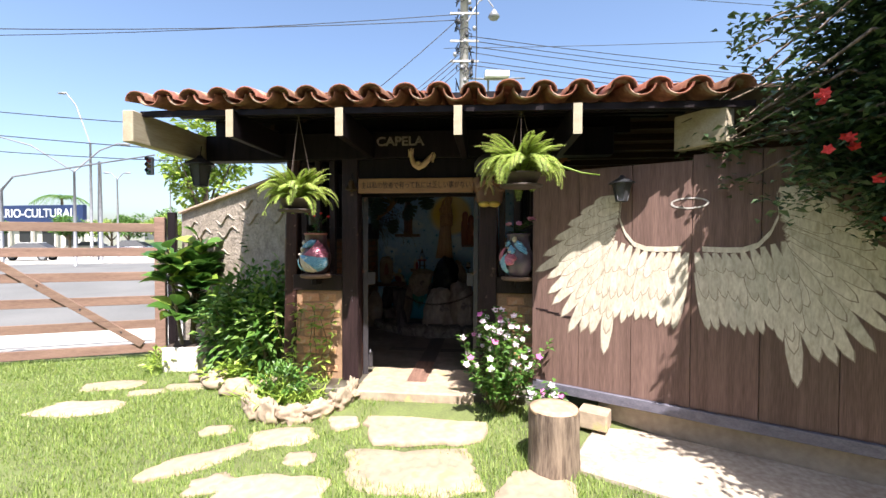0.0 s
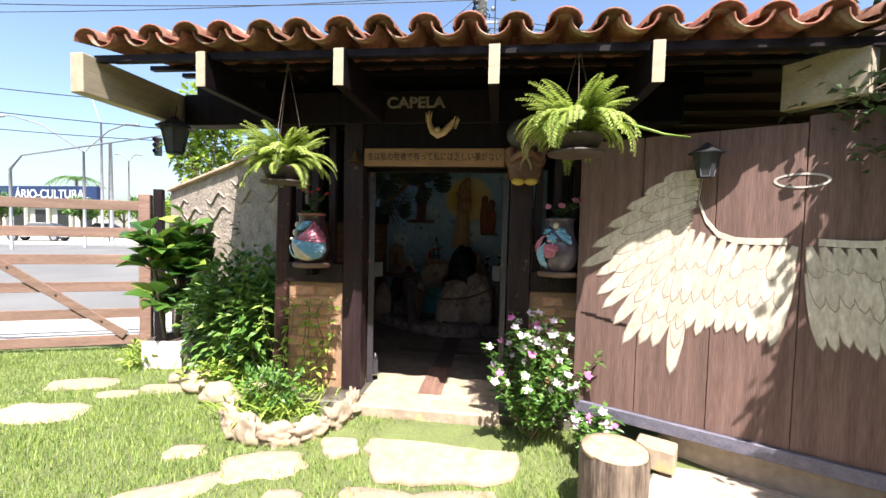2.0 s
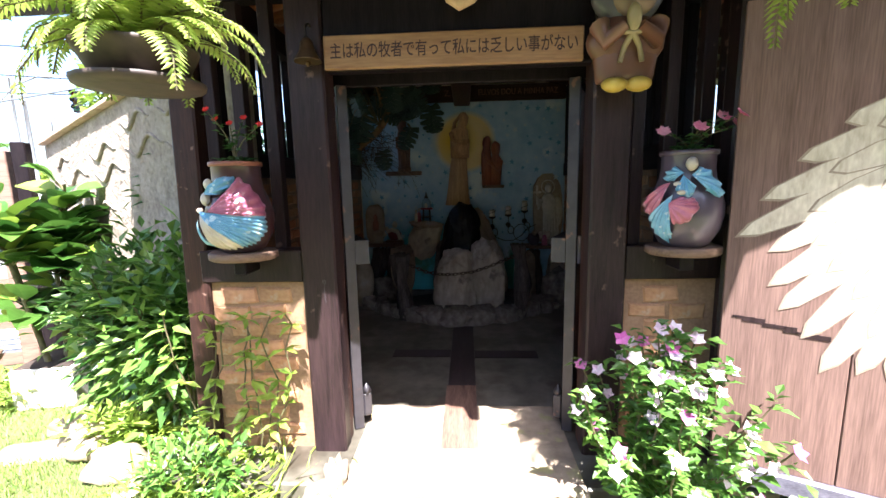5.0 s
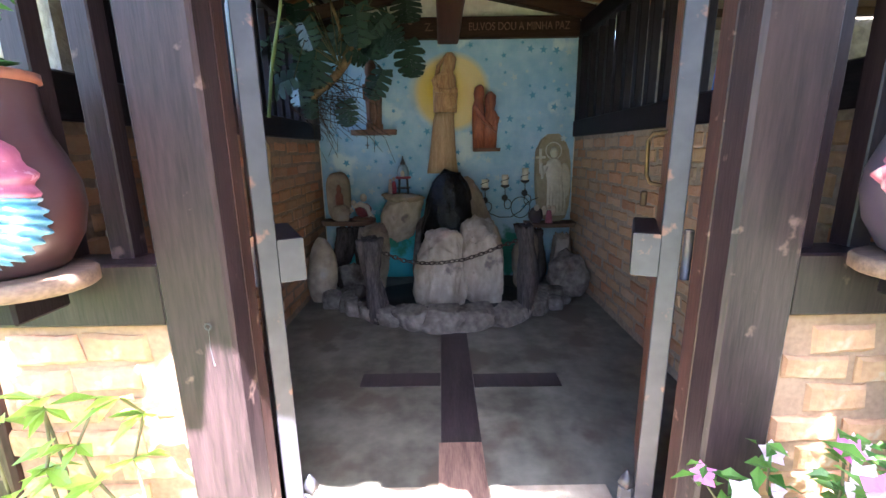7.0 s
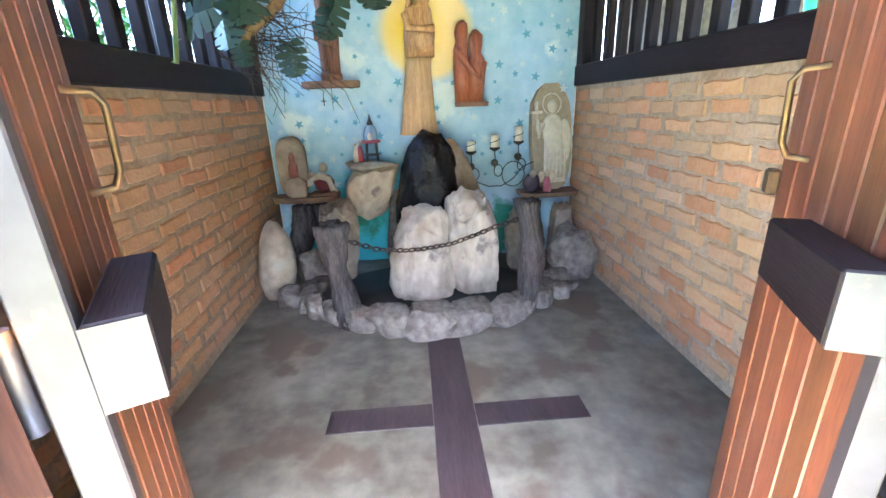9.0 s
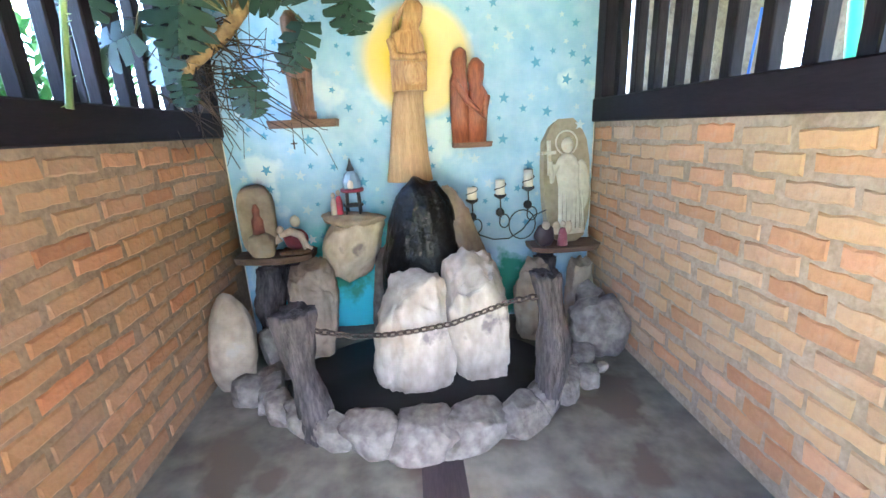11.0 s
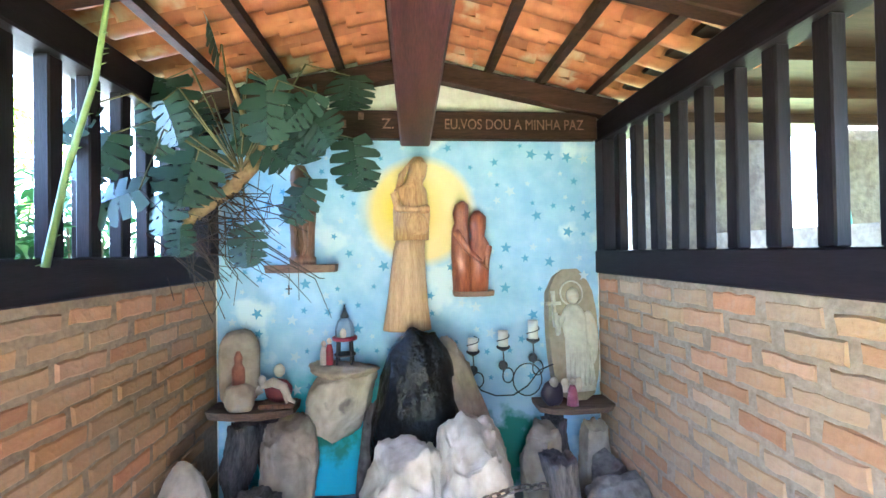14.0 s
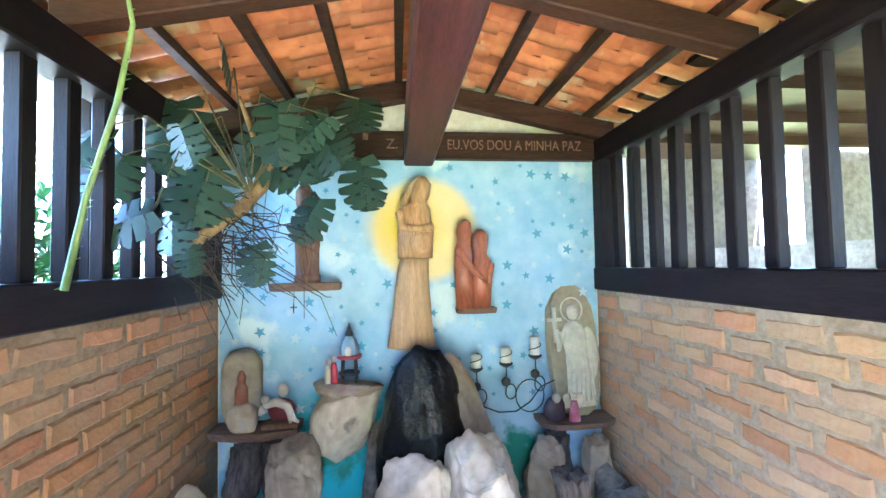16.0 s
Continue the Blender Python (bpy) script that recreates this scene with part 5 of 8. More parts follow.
def drape(bm, path, widths, depth=0.02, folds=4):
    """Folded cloth relief along a path (points on the surface, outward ways)."""
    rows = []
    n = len(path) - 1
    for j in range(4 * n + 1):
        i, u = min(j // 4, n - 1), j / 4 - min(j // 4, n - 1)
        (p0, o0), (p1, o1) = path[i], path[i + 1]
        k = u * u * (3 - 2 * u)
        out = Vector(o0).lerp(Vector(o1), u).normalized()
        rows.append((Vector(p0).lerp(Vector(p1), u) + out * 0.01 * math.sin(math.pi * u), out, widths[i] + (widths[i + 1] - widths[i]) * k))
    grid = []
    for i, (p, o, w) in enumerate(rows):
        d = (rows[min(i + 1, len(rows) - 1)][0] - rows[max(i - 1, 0)][0]).normalized()
        s = d.cross(o).normalized()
        line = []
        for k in range(13):
            u = k / 12 * 2 - 1
            edge = 1 - u * u
            line.append(bm.verts.new(p + s * (u * w * (1 + 0.12 * math.sin(9 * u + 0.25 * i))) + d * (0.012 * math.sin(11 * u + 0.5 * i)) + o * (depth * (0.35 + 0.65 * edge ** 0.5) + 0.011 * math.sin(folds * math.pi * u + i * 0.12) - 0.014 * u * u)))
        grid.append(line)
    for a, b in zip(grid, grid[1:]):
        for k in range(12):
            bm.faces.new((a[k], a[k + 1], b[k + 1], b[k])).smooth = True
    return bm


VASE = [(0.08, 0), (0.1, 0.012), (0.136, 0.075), (0.15, 0.14), (0.148, 0.19), (0.13, 0.25), (0.112, 0.295), (0.106, 0.34), (0.106, 0.39), (0.11, 0.4), (0.11, 0.412), (0.095, 0.412)]


def vase_r(z):
    for (r0, z0), (r1, z1) in zip(VASE, VASE[1:]):
        if z0 <= z <= z1:
            return r0 + (r1 - r0) * (z - z0) / max(z1 - z0, 1e-6)
    return 0.1


def on_vase(deg, z, lift=0.0):
    a = radians(deg)
    o = Vector((math.cos(a), math.sin(a), 0))
    return o * (vase_r(z) + lift) + Vector((0, 0, z)), o


def fan(bm, origin, ends, folds=7, lift=0.016, thick=0.02, steps=9):
    """Pleated cloth on the vase: rays from an origin (degrees, height) to a line of ends, with a scalloped hem."""
    across = 5 * folds
    grid = []
    for j in range(across + 1):
        v = j / across * (len(ends) - 1)
        i = min(int(v), len(ends) - 2)
        e = [ends[i][q] + (ends[i + 1][q] - ends[i][q]) * (v - i) for q in (0, 1)]
        wave = math.sin(2 * math.pi * folds * j / across)
        line = []
        for k in range(steps + 1):
            u = k / steps * (1 + 0.035 * wave)
            p, o = on_vase(origin[0] + (e[0] - origin[0]) * u, max(0.01, origin[1] + (e[1] - origin[1]) * u))
            line.append(bm.verts.new(p + o * (lift + thick * math.sin(math.pi * min(1.0, 0.25 + 0.6 * u)) + 0.0075 * wave * u - 0.02 * max(0.0, u - 0.93) / 0.07)))
        grid.append(line)
    for a, b in zip(grid, grid[1:]):
        for k in range(steps):
            bm.faces.new((a[k], a[k + 1], b[k + 1], b[k])).smooth = True
    return bm


def knob(bm, deg, z, size, seed, out=0.03):
    p, o = on_vase(deg, z)
    return lump(bm, p + o * out, size, seed, 0.08)


def relief_vase(m, glaze, label, rim, blue_fans, pink_fans, cream_fans, knobs):
    v = thing("flower_vase", label, "vase", m, "vases beside the door")
    part("body", lathe(bmesh.new(), VASE, 48), glaze, v)
    part("rim", lathe(bmesh.new(), [(0.1, 0.392), (0.115, 0.396), (0.115, 0.414), (0.094, 0.416)], 48), rim, v)
    part("soil", lathe(bmesh.new(), [(0.09, 0.402), (0.09, 0.41), (0.02, 0.413)], 20), SOIL, v, "dark soil")
    for q in cream_fans:
        part("cream_skirt", fan(bmesh.new(), *q), CREAM_G, v, "cream glazed pleated skirt")
    for q in knobs:
        bm = bmesh.new()
        knob(bm, *q)
        part("relief_knob", bm, CREAM_G, v, "cream moulded knob")
    for q in blue_fans:
        part("blue_mantle", fan(bmesh.new(), *q), BLUE_G, v, "sky-blue glazed pleated mantle")
    for q in pink_fans:
        part("pink_sash", fan(bmesh.new(), *q), PINK_G, v, "rose pink glazed sash")
    return v


for x in (-1.745, 0.29):
    sh = thing("vase_shelf", "worn rounded wooden shelf on the front rail", "shelf", pose(x, 4.14, 1.13), "vase shelves")
    bm = bmesh.new()
    lathe(bm, [(0.14, 0), (0.152, 0.008), (0.152, 0.034), (0.145, 0.04)], 26)
    bmesh.ops.transform(bm, matrix=Matrix.Diagonal((1.05, 0.85, 1, 1)), verts=bm.verts)
    part("board", bm, SHELF_WOOD, sh)
    part("bracket", boxed(-0.03, 0.03, -0.05, 0.09, -0.07, 0.0, 0.006), DARK_WOOD, sh)
relief_vase(pose(-1.745, 4.14, 1.17), GLAZE, "mauve-brown glazed vase with blue and pink relief", CLAY,
            [((232, 0.27), [(240, 0.31), (262, 0.345), (292, 0.35), (294, 0.31), (262, 0.27)], 4, 0.012), ((233, 0.2), [(338, 0.17), (344, 0.1), (325, 0.045), (300, 0.03)], 9, 0.02), ((226, 0.16), [(214, 0.07), (222, 0.03), (232, 0.05)], 3)],
            [((255, 0.2), [(300, 0.345), (325, 0.3), (342, 0.22), (338, 0.165), (300, 0.17)], 6, 0.024)],
            [((232, 0.2), [(300, 0.03), (275, 0.02), (250, 0.025), (238, 0.05)], 5, 0.012)],
            [(229, 0.315, (0.02, 0.02, 0.026), 3, 0.016), (229, 0.25, (0.022, 0.02, 0.03), 5, 0.012), (224, 0.2, (0.015, 0.014, 0.013), 6, 0.02)])
relief_vase(pose(0.29, 4.14, 1.17), GLAZE_GREY, "grey-mauve glazed vase with blue and pink relief", GLAZE_GREY,
            [((250, 0.31), [(262, 0.345), (282, 0.33), (303, 0.26), (300, 0.21), (272, 0.245)], 5, 0.018), ((238, 0.32), [(222, 0.35), (202, 0.325), (200, 0.285), (222, 0.285)], 4, 0.012), ((238, 0.31), [(228, 0.25), (236, 0.22), (250, 0.215), (258, 0.26)], 4, 0.022), ((226, 0.23), [(188, 0.12), (196, 0.05), (212, 0.02), (226, 0.06)], 6, 0.014)],
            [((220, 0.28), [(204, 0.27), (178, 0.21), (172, 0.165), (192, 0.13), (210, 0.17)], 5, 0.018), ((224, 0.195), [(236, 0.225), (256, 0.215), (262, 0.18), (248, 0.115), (230, 0.105)], 6, 0.024)],
            [],
            [(250, 0.355, (0.023, 0.022, 0.029), 3, 0.016), (232, 0.275, (0.02, 0.013, 0.01), 5, 0.034), (238, 0.24, (0.02, 0.013, 0.01), 6, 0.036)])


def vase_flowers(at, mt, seed, label, n, size, spread, height):
    rng = random.Random(seed)
    p = plant("vase_flowers", label, "flowers", at, "flowers in vases")
    bm, lv, fl = bmesh.new(), [], []
    for k in range(n):
        d = Vector((rng.uniform(-1, 1) * spread, rng.uniform(-1, 0.6) * spread * 0.7, height * rng.uniform(0.6, 1.1)))
        pts = [Vector((d.x * u * u, d.y * u * u, d.z * u)) for u in (0, 0.3, 0.6, 1)]
        tube(bm, pts, [0.004, 0.003, 0.0025, 0.002], 5)
        for j in range(9):
            w = heading(rng, 0.4)
            lv.append((pts[1].lerp(pts[3], rng.random() * 0.9), w, side_of(w, rng), 0.045, 0.02, 0.2))
        w = Vector((d.x, -0.5, 0.5)).normalized()
        for q in range(2):
            blossom(fl, rng, pts[-1] + w * 0.004 * q, w, size, 6)
    for k in range(24):
        w = heading(rng, 0.7)
        lv.append((Vector((rng.uniform(-0.06, 0.06), rng.uniform(-0.06, 0.06), 0)), w, side_of(w, rng), 0.07, 0.028, 0.3))
    tagged(part("stem", bm, STEM, p), kind="stuff")
    leafage("leaves", lv, LEAF_DARK, p)
    leafage("blossoms", fl, mt, p)


vase_flowers((-1.745, 4.14, 1.58), RED, 3, "thin red flowers growing in a vase", 5, 0.018, 0.13, 0.25)
vase_flowers((0.29, 4.14, 1.58), leaf_mat("rose_petal", (0.8, 0.25, 0.4), (0.9, 0.45, 0.55), 0.5), 8, "pink flowers growing in a vase", 5, 0.034, 0.16, 0.14)

# sign, carved word, bell, praying figure
SIGN_WOOD = mat("orange_sign_wood", (0.338, 0.188, 0.0825), (0.225, 0.112, 0.0488), 0.6, 24, 4, 0.4, stretch=(0.6, 5, 5))
INK = mat("dark_brush_ink", (0.04, 0.015, 0.012), (0.03, 0.01, 0.01), 0.6, 30, 5, 0)
sign = thing("wooden_sign", "orange wooden sign board with brushed lettering", "sign", pose(-0.735, 4.236, 2.07))
part("board", boxed(-0.592, 0.585, -0.013, 0.013, -0.074, 0.074, 0.005), SIGN_WOOD, sign)
text("主は私の牧者で有って私には乏しい事がない", 0.0562, pose(0.0, -0.0135, 0.0) @ Matrix.Diagonal((1, 1, 1.3, 1)), INK, sign, 0.001, bold=0.0005)
WORD_GREY = mat("worn_grey_lettering", (0.3, 0.24, 0.2), (0.12, 0.09, 0.075), 0.85, 40, 12, 0.4)
word = thing("carved_word", "pale carved lettering over the doorway", "sign", pose(-0.895, 4.233, 2.515))
text("CAPELA", 0.125, pose(0, -0.004, 0.0) @ Matrix.Diagonal((1.1, 1, 1, 1)), WORD_GREY, word, 0.005, bold=0.003)
orn = thing("wall_ornament", "pale carved ornament of a bird with raised wings", "ornament", pose(-0.7, 4.215, 2.275) @ Matrix.Scale(1.12, 4))
bm = bmesh.new()
pts = [(-0.075, 0, 0.12), (-0.06, 0, 0.05), (-0.035, -0.01, 0.0), (0, -0.012, -0.025), (0.045, -0.01, -0.005), (0.085, 0, 0.04), (0.115, 0, 0.085)]
tube(bm, pts, [0.012, 0.022, 0.026, 0.028, 0.026, 0.024, 0.01], 8)
for x, z, dx in ((-0.085, 0.12, -0.004), (-0.07, 0.13, 0.002), (-0.058, 0.125, 0.01), (0.105, 0.09, 0.02), (0.12, 0.085, 0.025), (0.125, 0.07, 0.03)):
    tube(bm, [(x, 0, z - 0.05), (x + dx, -0.004, z + 0.02)], [0.01, 0.004], 6)
lump(bm, (0.0, -0.025, 0.01), (0.022, 0.02, 0.022), 4, 0.2)
part("carving", bm, CARVED, orn)
bell = thing("door_bell", "small brass bell on a bracket by the sign", "bell", pose(-1.39, 4.19, 2.085))
part("bell_body", lathe(bmesh.new(), [(0.062, -0.06), (0.058, -0.052), (0.036, -0.015), (0.03, 0.02), (0.018, 0.038), (0.004, 0.045)], 20), BRASS, bell)
part("clapper", lump(bmesh.new(), (0, 0, -0.068), (0.012, 0.012, 0.014), 1, 0.05, 2), BRASS, bell)
part("bracket", tube(bmesh.new(), [(0, 0, 0.04), (0, -0.005, 0.09), (0.0, 0.03, 0.11), (0.0, 0.06, 0.11)], 0.006, 6), CHAIN_IRON, bell, "dark iron bracket")
SHOE_YELLOW = mat("yellow_painted_clay", (0.5, 0.36, 0.06), (0.4, 0.27, 0.05), 0.4, 10, 5, 0.1)
def praying_figure():
    """A hooded child-like wall figure: one mesh in five paints."""
    bm = bmesh.new()
    def paint(slot):
        for f in bm.faces[paint.done:]:
            f.material_index = slot
        paint.done = len(bm.faces)
        bm.faces.ensure_lookup_table()
    paint.done = 0
    bm.faces.ensure_lookup_table()
    lump(bm, (0, 0, 0.13), (0.15, 0.06, 0.13), 1, 0.03)
    bm.faces.ensure_lookup_table()
    paint(0)
    lump(bm, (0.015, -0.03, 0.115), (0.1, 0.055, 0.09), 2, 0.03)
    bm.faces.ensure_lookup_table()
    paint(1)
    lump(bm, (0.0, 0.0, -0.06), (0.165, 0.065, 0.12), 2, 0.04)
    body(bm, [(-0.225, 0, 0, 0.12, 0.05), (-0.2, 0, 0, 0.125, 0.055), (-0.1, 0, 0, 0.14, 0.06), (-0.02, 0, 0, 0.13, 0.055)], wob=0.03)
    for sx in (-1, 1):
        tube(bm, [(sx * 0.12, -0.035, 0.0), (sx * 0.1, -0.07, -0.07), (sx * 0.03, -0.085, -0.02)], [0.045, 0.04, 0.024], 10)
    bm.faces.ensure_lookup_table()
    paint(2)
    lump(bm, (0, -0.095, 0.01), (0.03, 0.022, 0.055), 2, 0.05)
    for sx in (-1, 1):
        tube(bm, [(0, -0.085, -0.045), (sx * 0.03, -0.08, -0.1), (sx * 0.045, -0.075, -0.16)], [0.014, 0.012, 0.011], 6)
    tube(bm, [(-0.1, -0.068, -0.03), (0, -0.088, -0.05), (0.1, -0.068, -0.03)], 0.012, 6)
    bm.faces.ensure_lookup_table()
    paint(3)
    for sx in (-1, 1):
        lump(bm, (sx * 0.05, -0.035, -0.24), (0.055, 0.045, 0.032), 3, 0.05)
    bm.faces.ensure_lookup_table()
    paint(4)
    return bm


fig = thing("praying_figure", "round hooded wall figure with hands pressed in prayer", "figurine", pose(0.01, 4.175, 2.11))
ob = part("figure", praying_figure(), mat("grey_mauve_hood_paint", (0.14, 0.125, 0.15), (0.09, 0.075, 0.09), 0.35, 6, 5, 0.1), fig)
for m in (mat("tan_painted_clay", (0.3, 0.2, 0.14), (0.22, 0.14, 0.09), 0.4, 8, 5, 0.1), mat("brown_painted_clay", (0.16, 0.075, 0.045), (0.1, 0.045, 0.028), 0.35, 6, 5, 0.1), mat("ochre_cord_paint", (0.34, 0.27, 0.13), (0.24, 0.18, 0.08), 0.4, 10, 5, 0.1), SHOE_YELLOW):
    ob.data.materials.append(m)

eye = thing("screw_eye", "small pale wire ring screwed into the post", "hook", pose(-1.4, YF - 0.004, 0.99))
part("ring", tube(bmesh.new(), [(0.008 * math.cos(a), -0.004, 0.008 * math.sin(a)) for a in (2 * math.pi * k / 14 for k in range(15))], 0.002, 6, caps=False), STEEL, eye)
part("wire", tube(bmesh.new(), [(0.0, -0.002, -0.008), (-0.003, -0.002, -0.06), (0.002, -0.002, -0.11)], 0.0009, 5), STEEL, eye)

# ---- grotto ----
WET_BLACK = mat("wet_black_rock", (0.008, 0.008, 0.009), (0.002, 0.002, 0.003), 0.24, 34, 7, 1.0, depth=0.03, gloss=0.3)
PALE_ROCK = mat("pale_pinkish_boulder", (0.52, 0.44, 0.36), (0.31, 0.25, 0.195), 0.8, 12, 3, 0.6, depth=0.012, stretch=(1.3, 1.3, 0.8), spots=((0.2, 0.165, 0.155), 4, 0.6))
TAN_ROCK = mat("tan_rock", (0.36, 0.29, 0.215), (0.2, 0.155, 0.115), 0.85, 14, 4, 0.9, depth=0.015, spots=((0.33, 0.288, 0.24), 5, 0.6))
GREY_ROCK = mat("mauve_grey_rock", (0.2, 0.17, 0.146), (0.075, 0.06, 0.05), 0.85, 20, 5, 1.0, depth=0.025, vary=0.15)


def facet_rock(label, m, size, seed, material, group="", cut=0.3, name="rock"):
    """A boulder with broad broken faces."""
    rng = random.Random(seed)
    st = thing(name, label, "rock", m, group)
    bm = bmesh.new()
    v = bmesh.ops.create_icosphere(bm, subdivisions=5 if max(size) > 0.3 else 4, radius=1)["verts"]
    planes = [(heading(rng, rng.uniform(-0.35, 0.35)), rng.uniform(0.74, 0.95)) for _ in range(11)] + [(Vector((rng.uniform(-0.35, 0.35), rng.uniform(-0.3, 0.1), 1)).normalized(), rng.uniform(0.8, 0.92)), (Vector((rng.uniform(-0.8, 0.8), -0.3, 0.8)).normalized(), 0.86)]
    off3 = Vector((seed * 2.3, seed, seed * 0.7))
    for w in v:
        p = Vector([math.copysign(abs(c) ** 0.62, c) for c in w.co.normalized()])
        for nn, dd in planes:
            k = p.dot(nn)
            if k > dd:
                p = p - nn * (k - dd)
        r1, r2 = noise.noise(p * 2.2 + off3), noise.noise(p * 6 + off3)
        p *= 1 + 0.09 * r1 + 0.05 * r2 + 0.035 * noise.noise(p * 14 + off3) - 0.06 * max(0.0, 0.12 - abs(noise.noise(p * 1.7 + off3 * 2))) / 0.12
        w.co = Vector((p.x * size[0], p.y * size[1], p.z * size[2]))
    for f in bm.faces:
        f.smooth = True
    part("stone", bm, material, st)
    return st


# black disc just above the floor stands in for the pit's darkness
pool = thing("pit", "flat black disc for the dark pit in the stone ring", "pool", pose(-0.78, 6.98, FLOOR), kind="structure")
PIT_BLACK = mat("flat_pit_black", (0.006, 0.006, 0.006), (0.004, 0.004, 0.004), 0.6, 4, 2, 0.0)
bm = bmesh.new()
lathe(bm, [(1.0, 0.0), (1.0, 0.005), (0.2, 0.006)], 40)
bmesh.ops.transform(bm, matrix=Matrix.Diagonal((0.84, 0.58, 1, 1)), verts=bm.verts)
part("water", bm, PIT_BLACK, pool)

facet_rock("pale split boulder bound by a chain", pose(-0.82, 6.98, 0.335, 0, 2, 4), (0.25, 0.22, 0.385), 4, PALE_ROCK, "split boulder halves", name="boulder")
facet_rock("pale split boulder half leaning on another", pose(-0.44, 6.99, 0.38, 0, -3, -4), (0.235, 0.22, 0.445), 11, PALE_ROCK, "split boulder halves", name="boulder")
black = thing("black_rock", "glossy wet black rock behind the boulders", "rock", pose(-0.73, 7.42, 0.55))
bm = lump(bmesh.new(), (0, 0, 0), (0.28, 0.21, 0.68), 12, 0.13, 5, 1.4, flat=False)
for w in bm.verts:
    w.co *= 1 + 0.03 * noise.noise(w.co * 14) + 0.018 * noise.noise(w.co * 34)
part("stone", bm, WET_BLACK, black)
facet_rock("tan rock slab leaning against black rock", pose(-0.46, 7.48, 0.58, 0, -16, 0), (0.2, 0.14, 0.57), 16, TAN_ROCK, name="leaning_rock")
facet_rock("grey rock beside the black rock", pose(-0.99, 7.5, 0.4, 0, 5, 0), (0.11, 0.12, 0.4), 17, GREY_ROCK)
facet_rock("pale rock ledge built into the mural wall", pose(-1.22, 7.6, 0.75, 0, 22, 0), (0.2, 0.14, 0.26), 24, PALE_ROCK, name="rock_ledge")
facet_rock("pale flat rock forming a small shelf", pose(-1.2, 7.58, 0.95, 0, 2, 0), (0.23, 0.15, 0.05), 27, TAN_ROCK, name="rock_ledge")
CORNER = [(-1.5, 7.42, 0.36, 0.22, 0.17, 0.36, TAN_ROCK, 32), (-1.7, 7.25, 0.16, 0.16, 0.14, 0.2, GREY_ROCK, 34),
          (0.43, 7.55, 0.24, 0.11, 0.13, 0.33, TAN_ROCK, 37), (0.03, 7.42, 0.3, 0.14, 0.14, 0.32, TAN_ROCK, 38), (-1.8, 6.85, 0.1, 0.1, 0.1, 0.1, GREY_ROCK, 39), (0.47, 7.42, 0.2, 0.1, 0.13, 0.22, GREY_ROCK, 40)]
for x, y, z, a, b, c, mt, sd in CORNER:
    facet_rock("rough natural rock piled in the grotto corner", pose(x, y, z, 0, 0, sd * 37), (a, b, c), sd, mt, "grotto rocks")
tall_rock = thing("rock", "tall rounded tan boulder leaning on the brick wall", "rock", pose(-1.93, 7.05, 0.3, 0, 4, 0))
part("stone", lump(bmesh.new(), (0, 0, 0), (0.135, 0.13, 0.35), 33, 0.14, 4, 1.3), TAN_ROCK, tall_rock)
round_rock = thing("rock", "rounded mauve-tan boulder against the brick wall", "rock", pose(0.39, 7.1, 0.22))
part("stone", lump(bmesh.new(), (0, 0, 0), (0.185, 0.15, 0.22), 35, 0.34, 4, 1.5), GREY_ROCK, round_rock)
rng = random.Random(50)
for k in range(13):
    a = math.pi * (1.0 + k / 12.0)
    x, y = -0.79 + 0.92 * math.cos(a) * rng.uniform(0.97, 1.03), 7.0 + 0.64 * math.sin(a) * rng.uniform(0.95, 1.05)
    s = rng.uniform(0.85, 1.3) * (1.25 if 4 <= k <= 8 else 0.85)
    facet_rock("grey stone edging the grotto pit", pose(x, y, FLOOR + 0.05, 0, 0, math.degrees(a) + 90), (0.14 * s, 0.085 * s, 0.085 * s), 60 + k, GREY_ROCK, "pool edging stones")
for k, (x, y, s) in enumerate(((0.17, 6.75, 0.09), (0.22, 6.95, 0.1), (0.12, 6.95, 0.09), (0.3, 6.85, 0.05), (-1.62, 7.1, 0.09))):
    facet_rock("small grey stone beside the pit", pose(x, y, FLOOR + s * 0.5), (s, s * 0.9, s * 0.8), 80 + k, GREY_ROCK, "pool edging stones")

# gnarled posts and chain
GNARL = mat("gnarled_grey_wood", (0.085, 0.068, 0.066), (0.014, 0.011, 0.011), 0.8, 30, 7, 1.0, stretch=(2.5, 2.5, 0.6), depth=0.015)


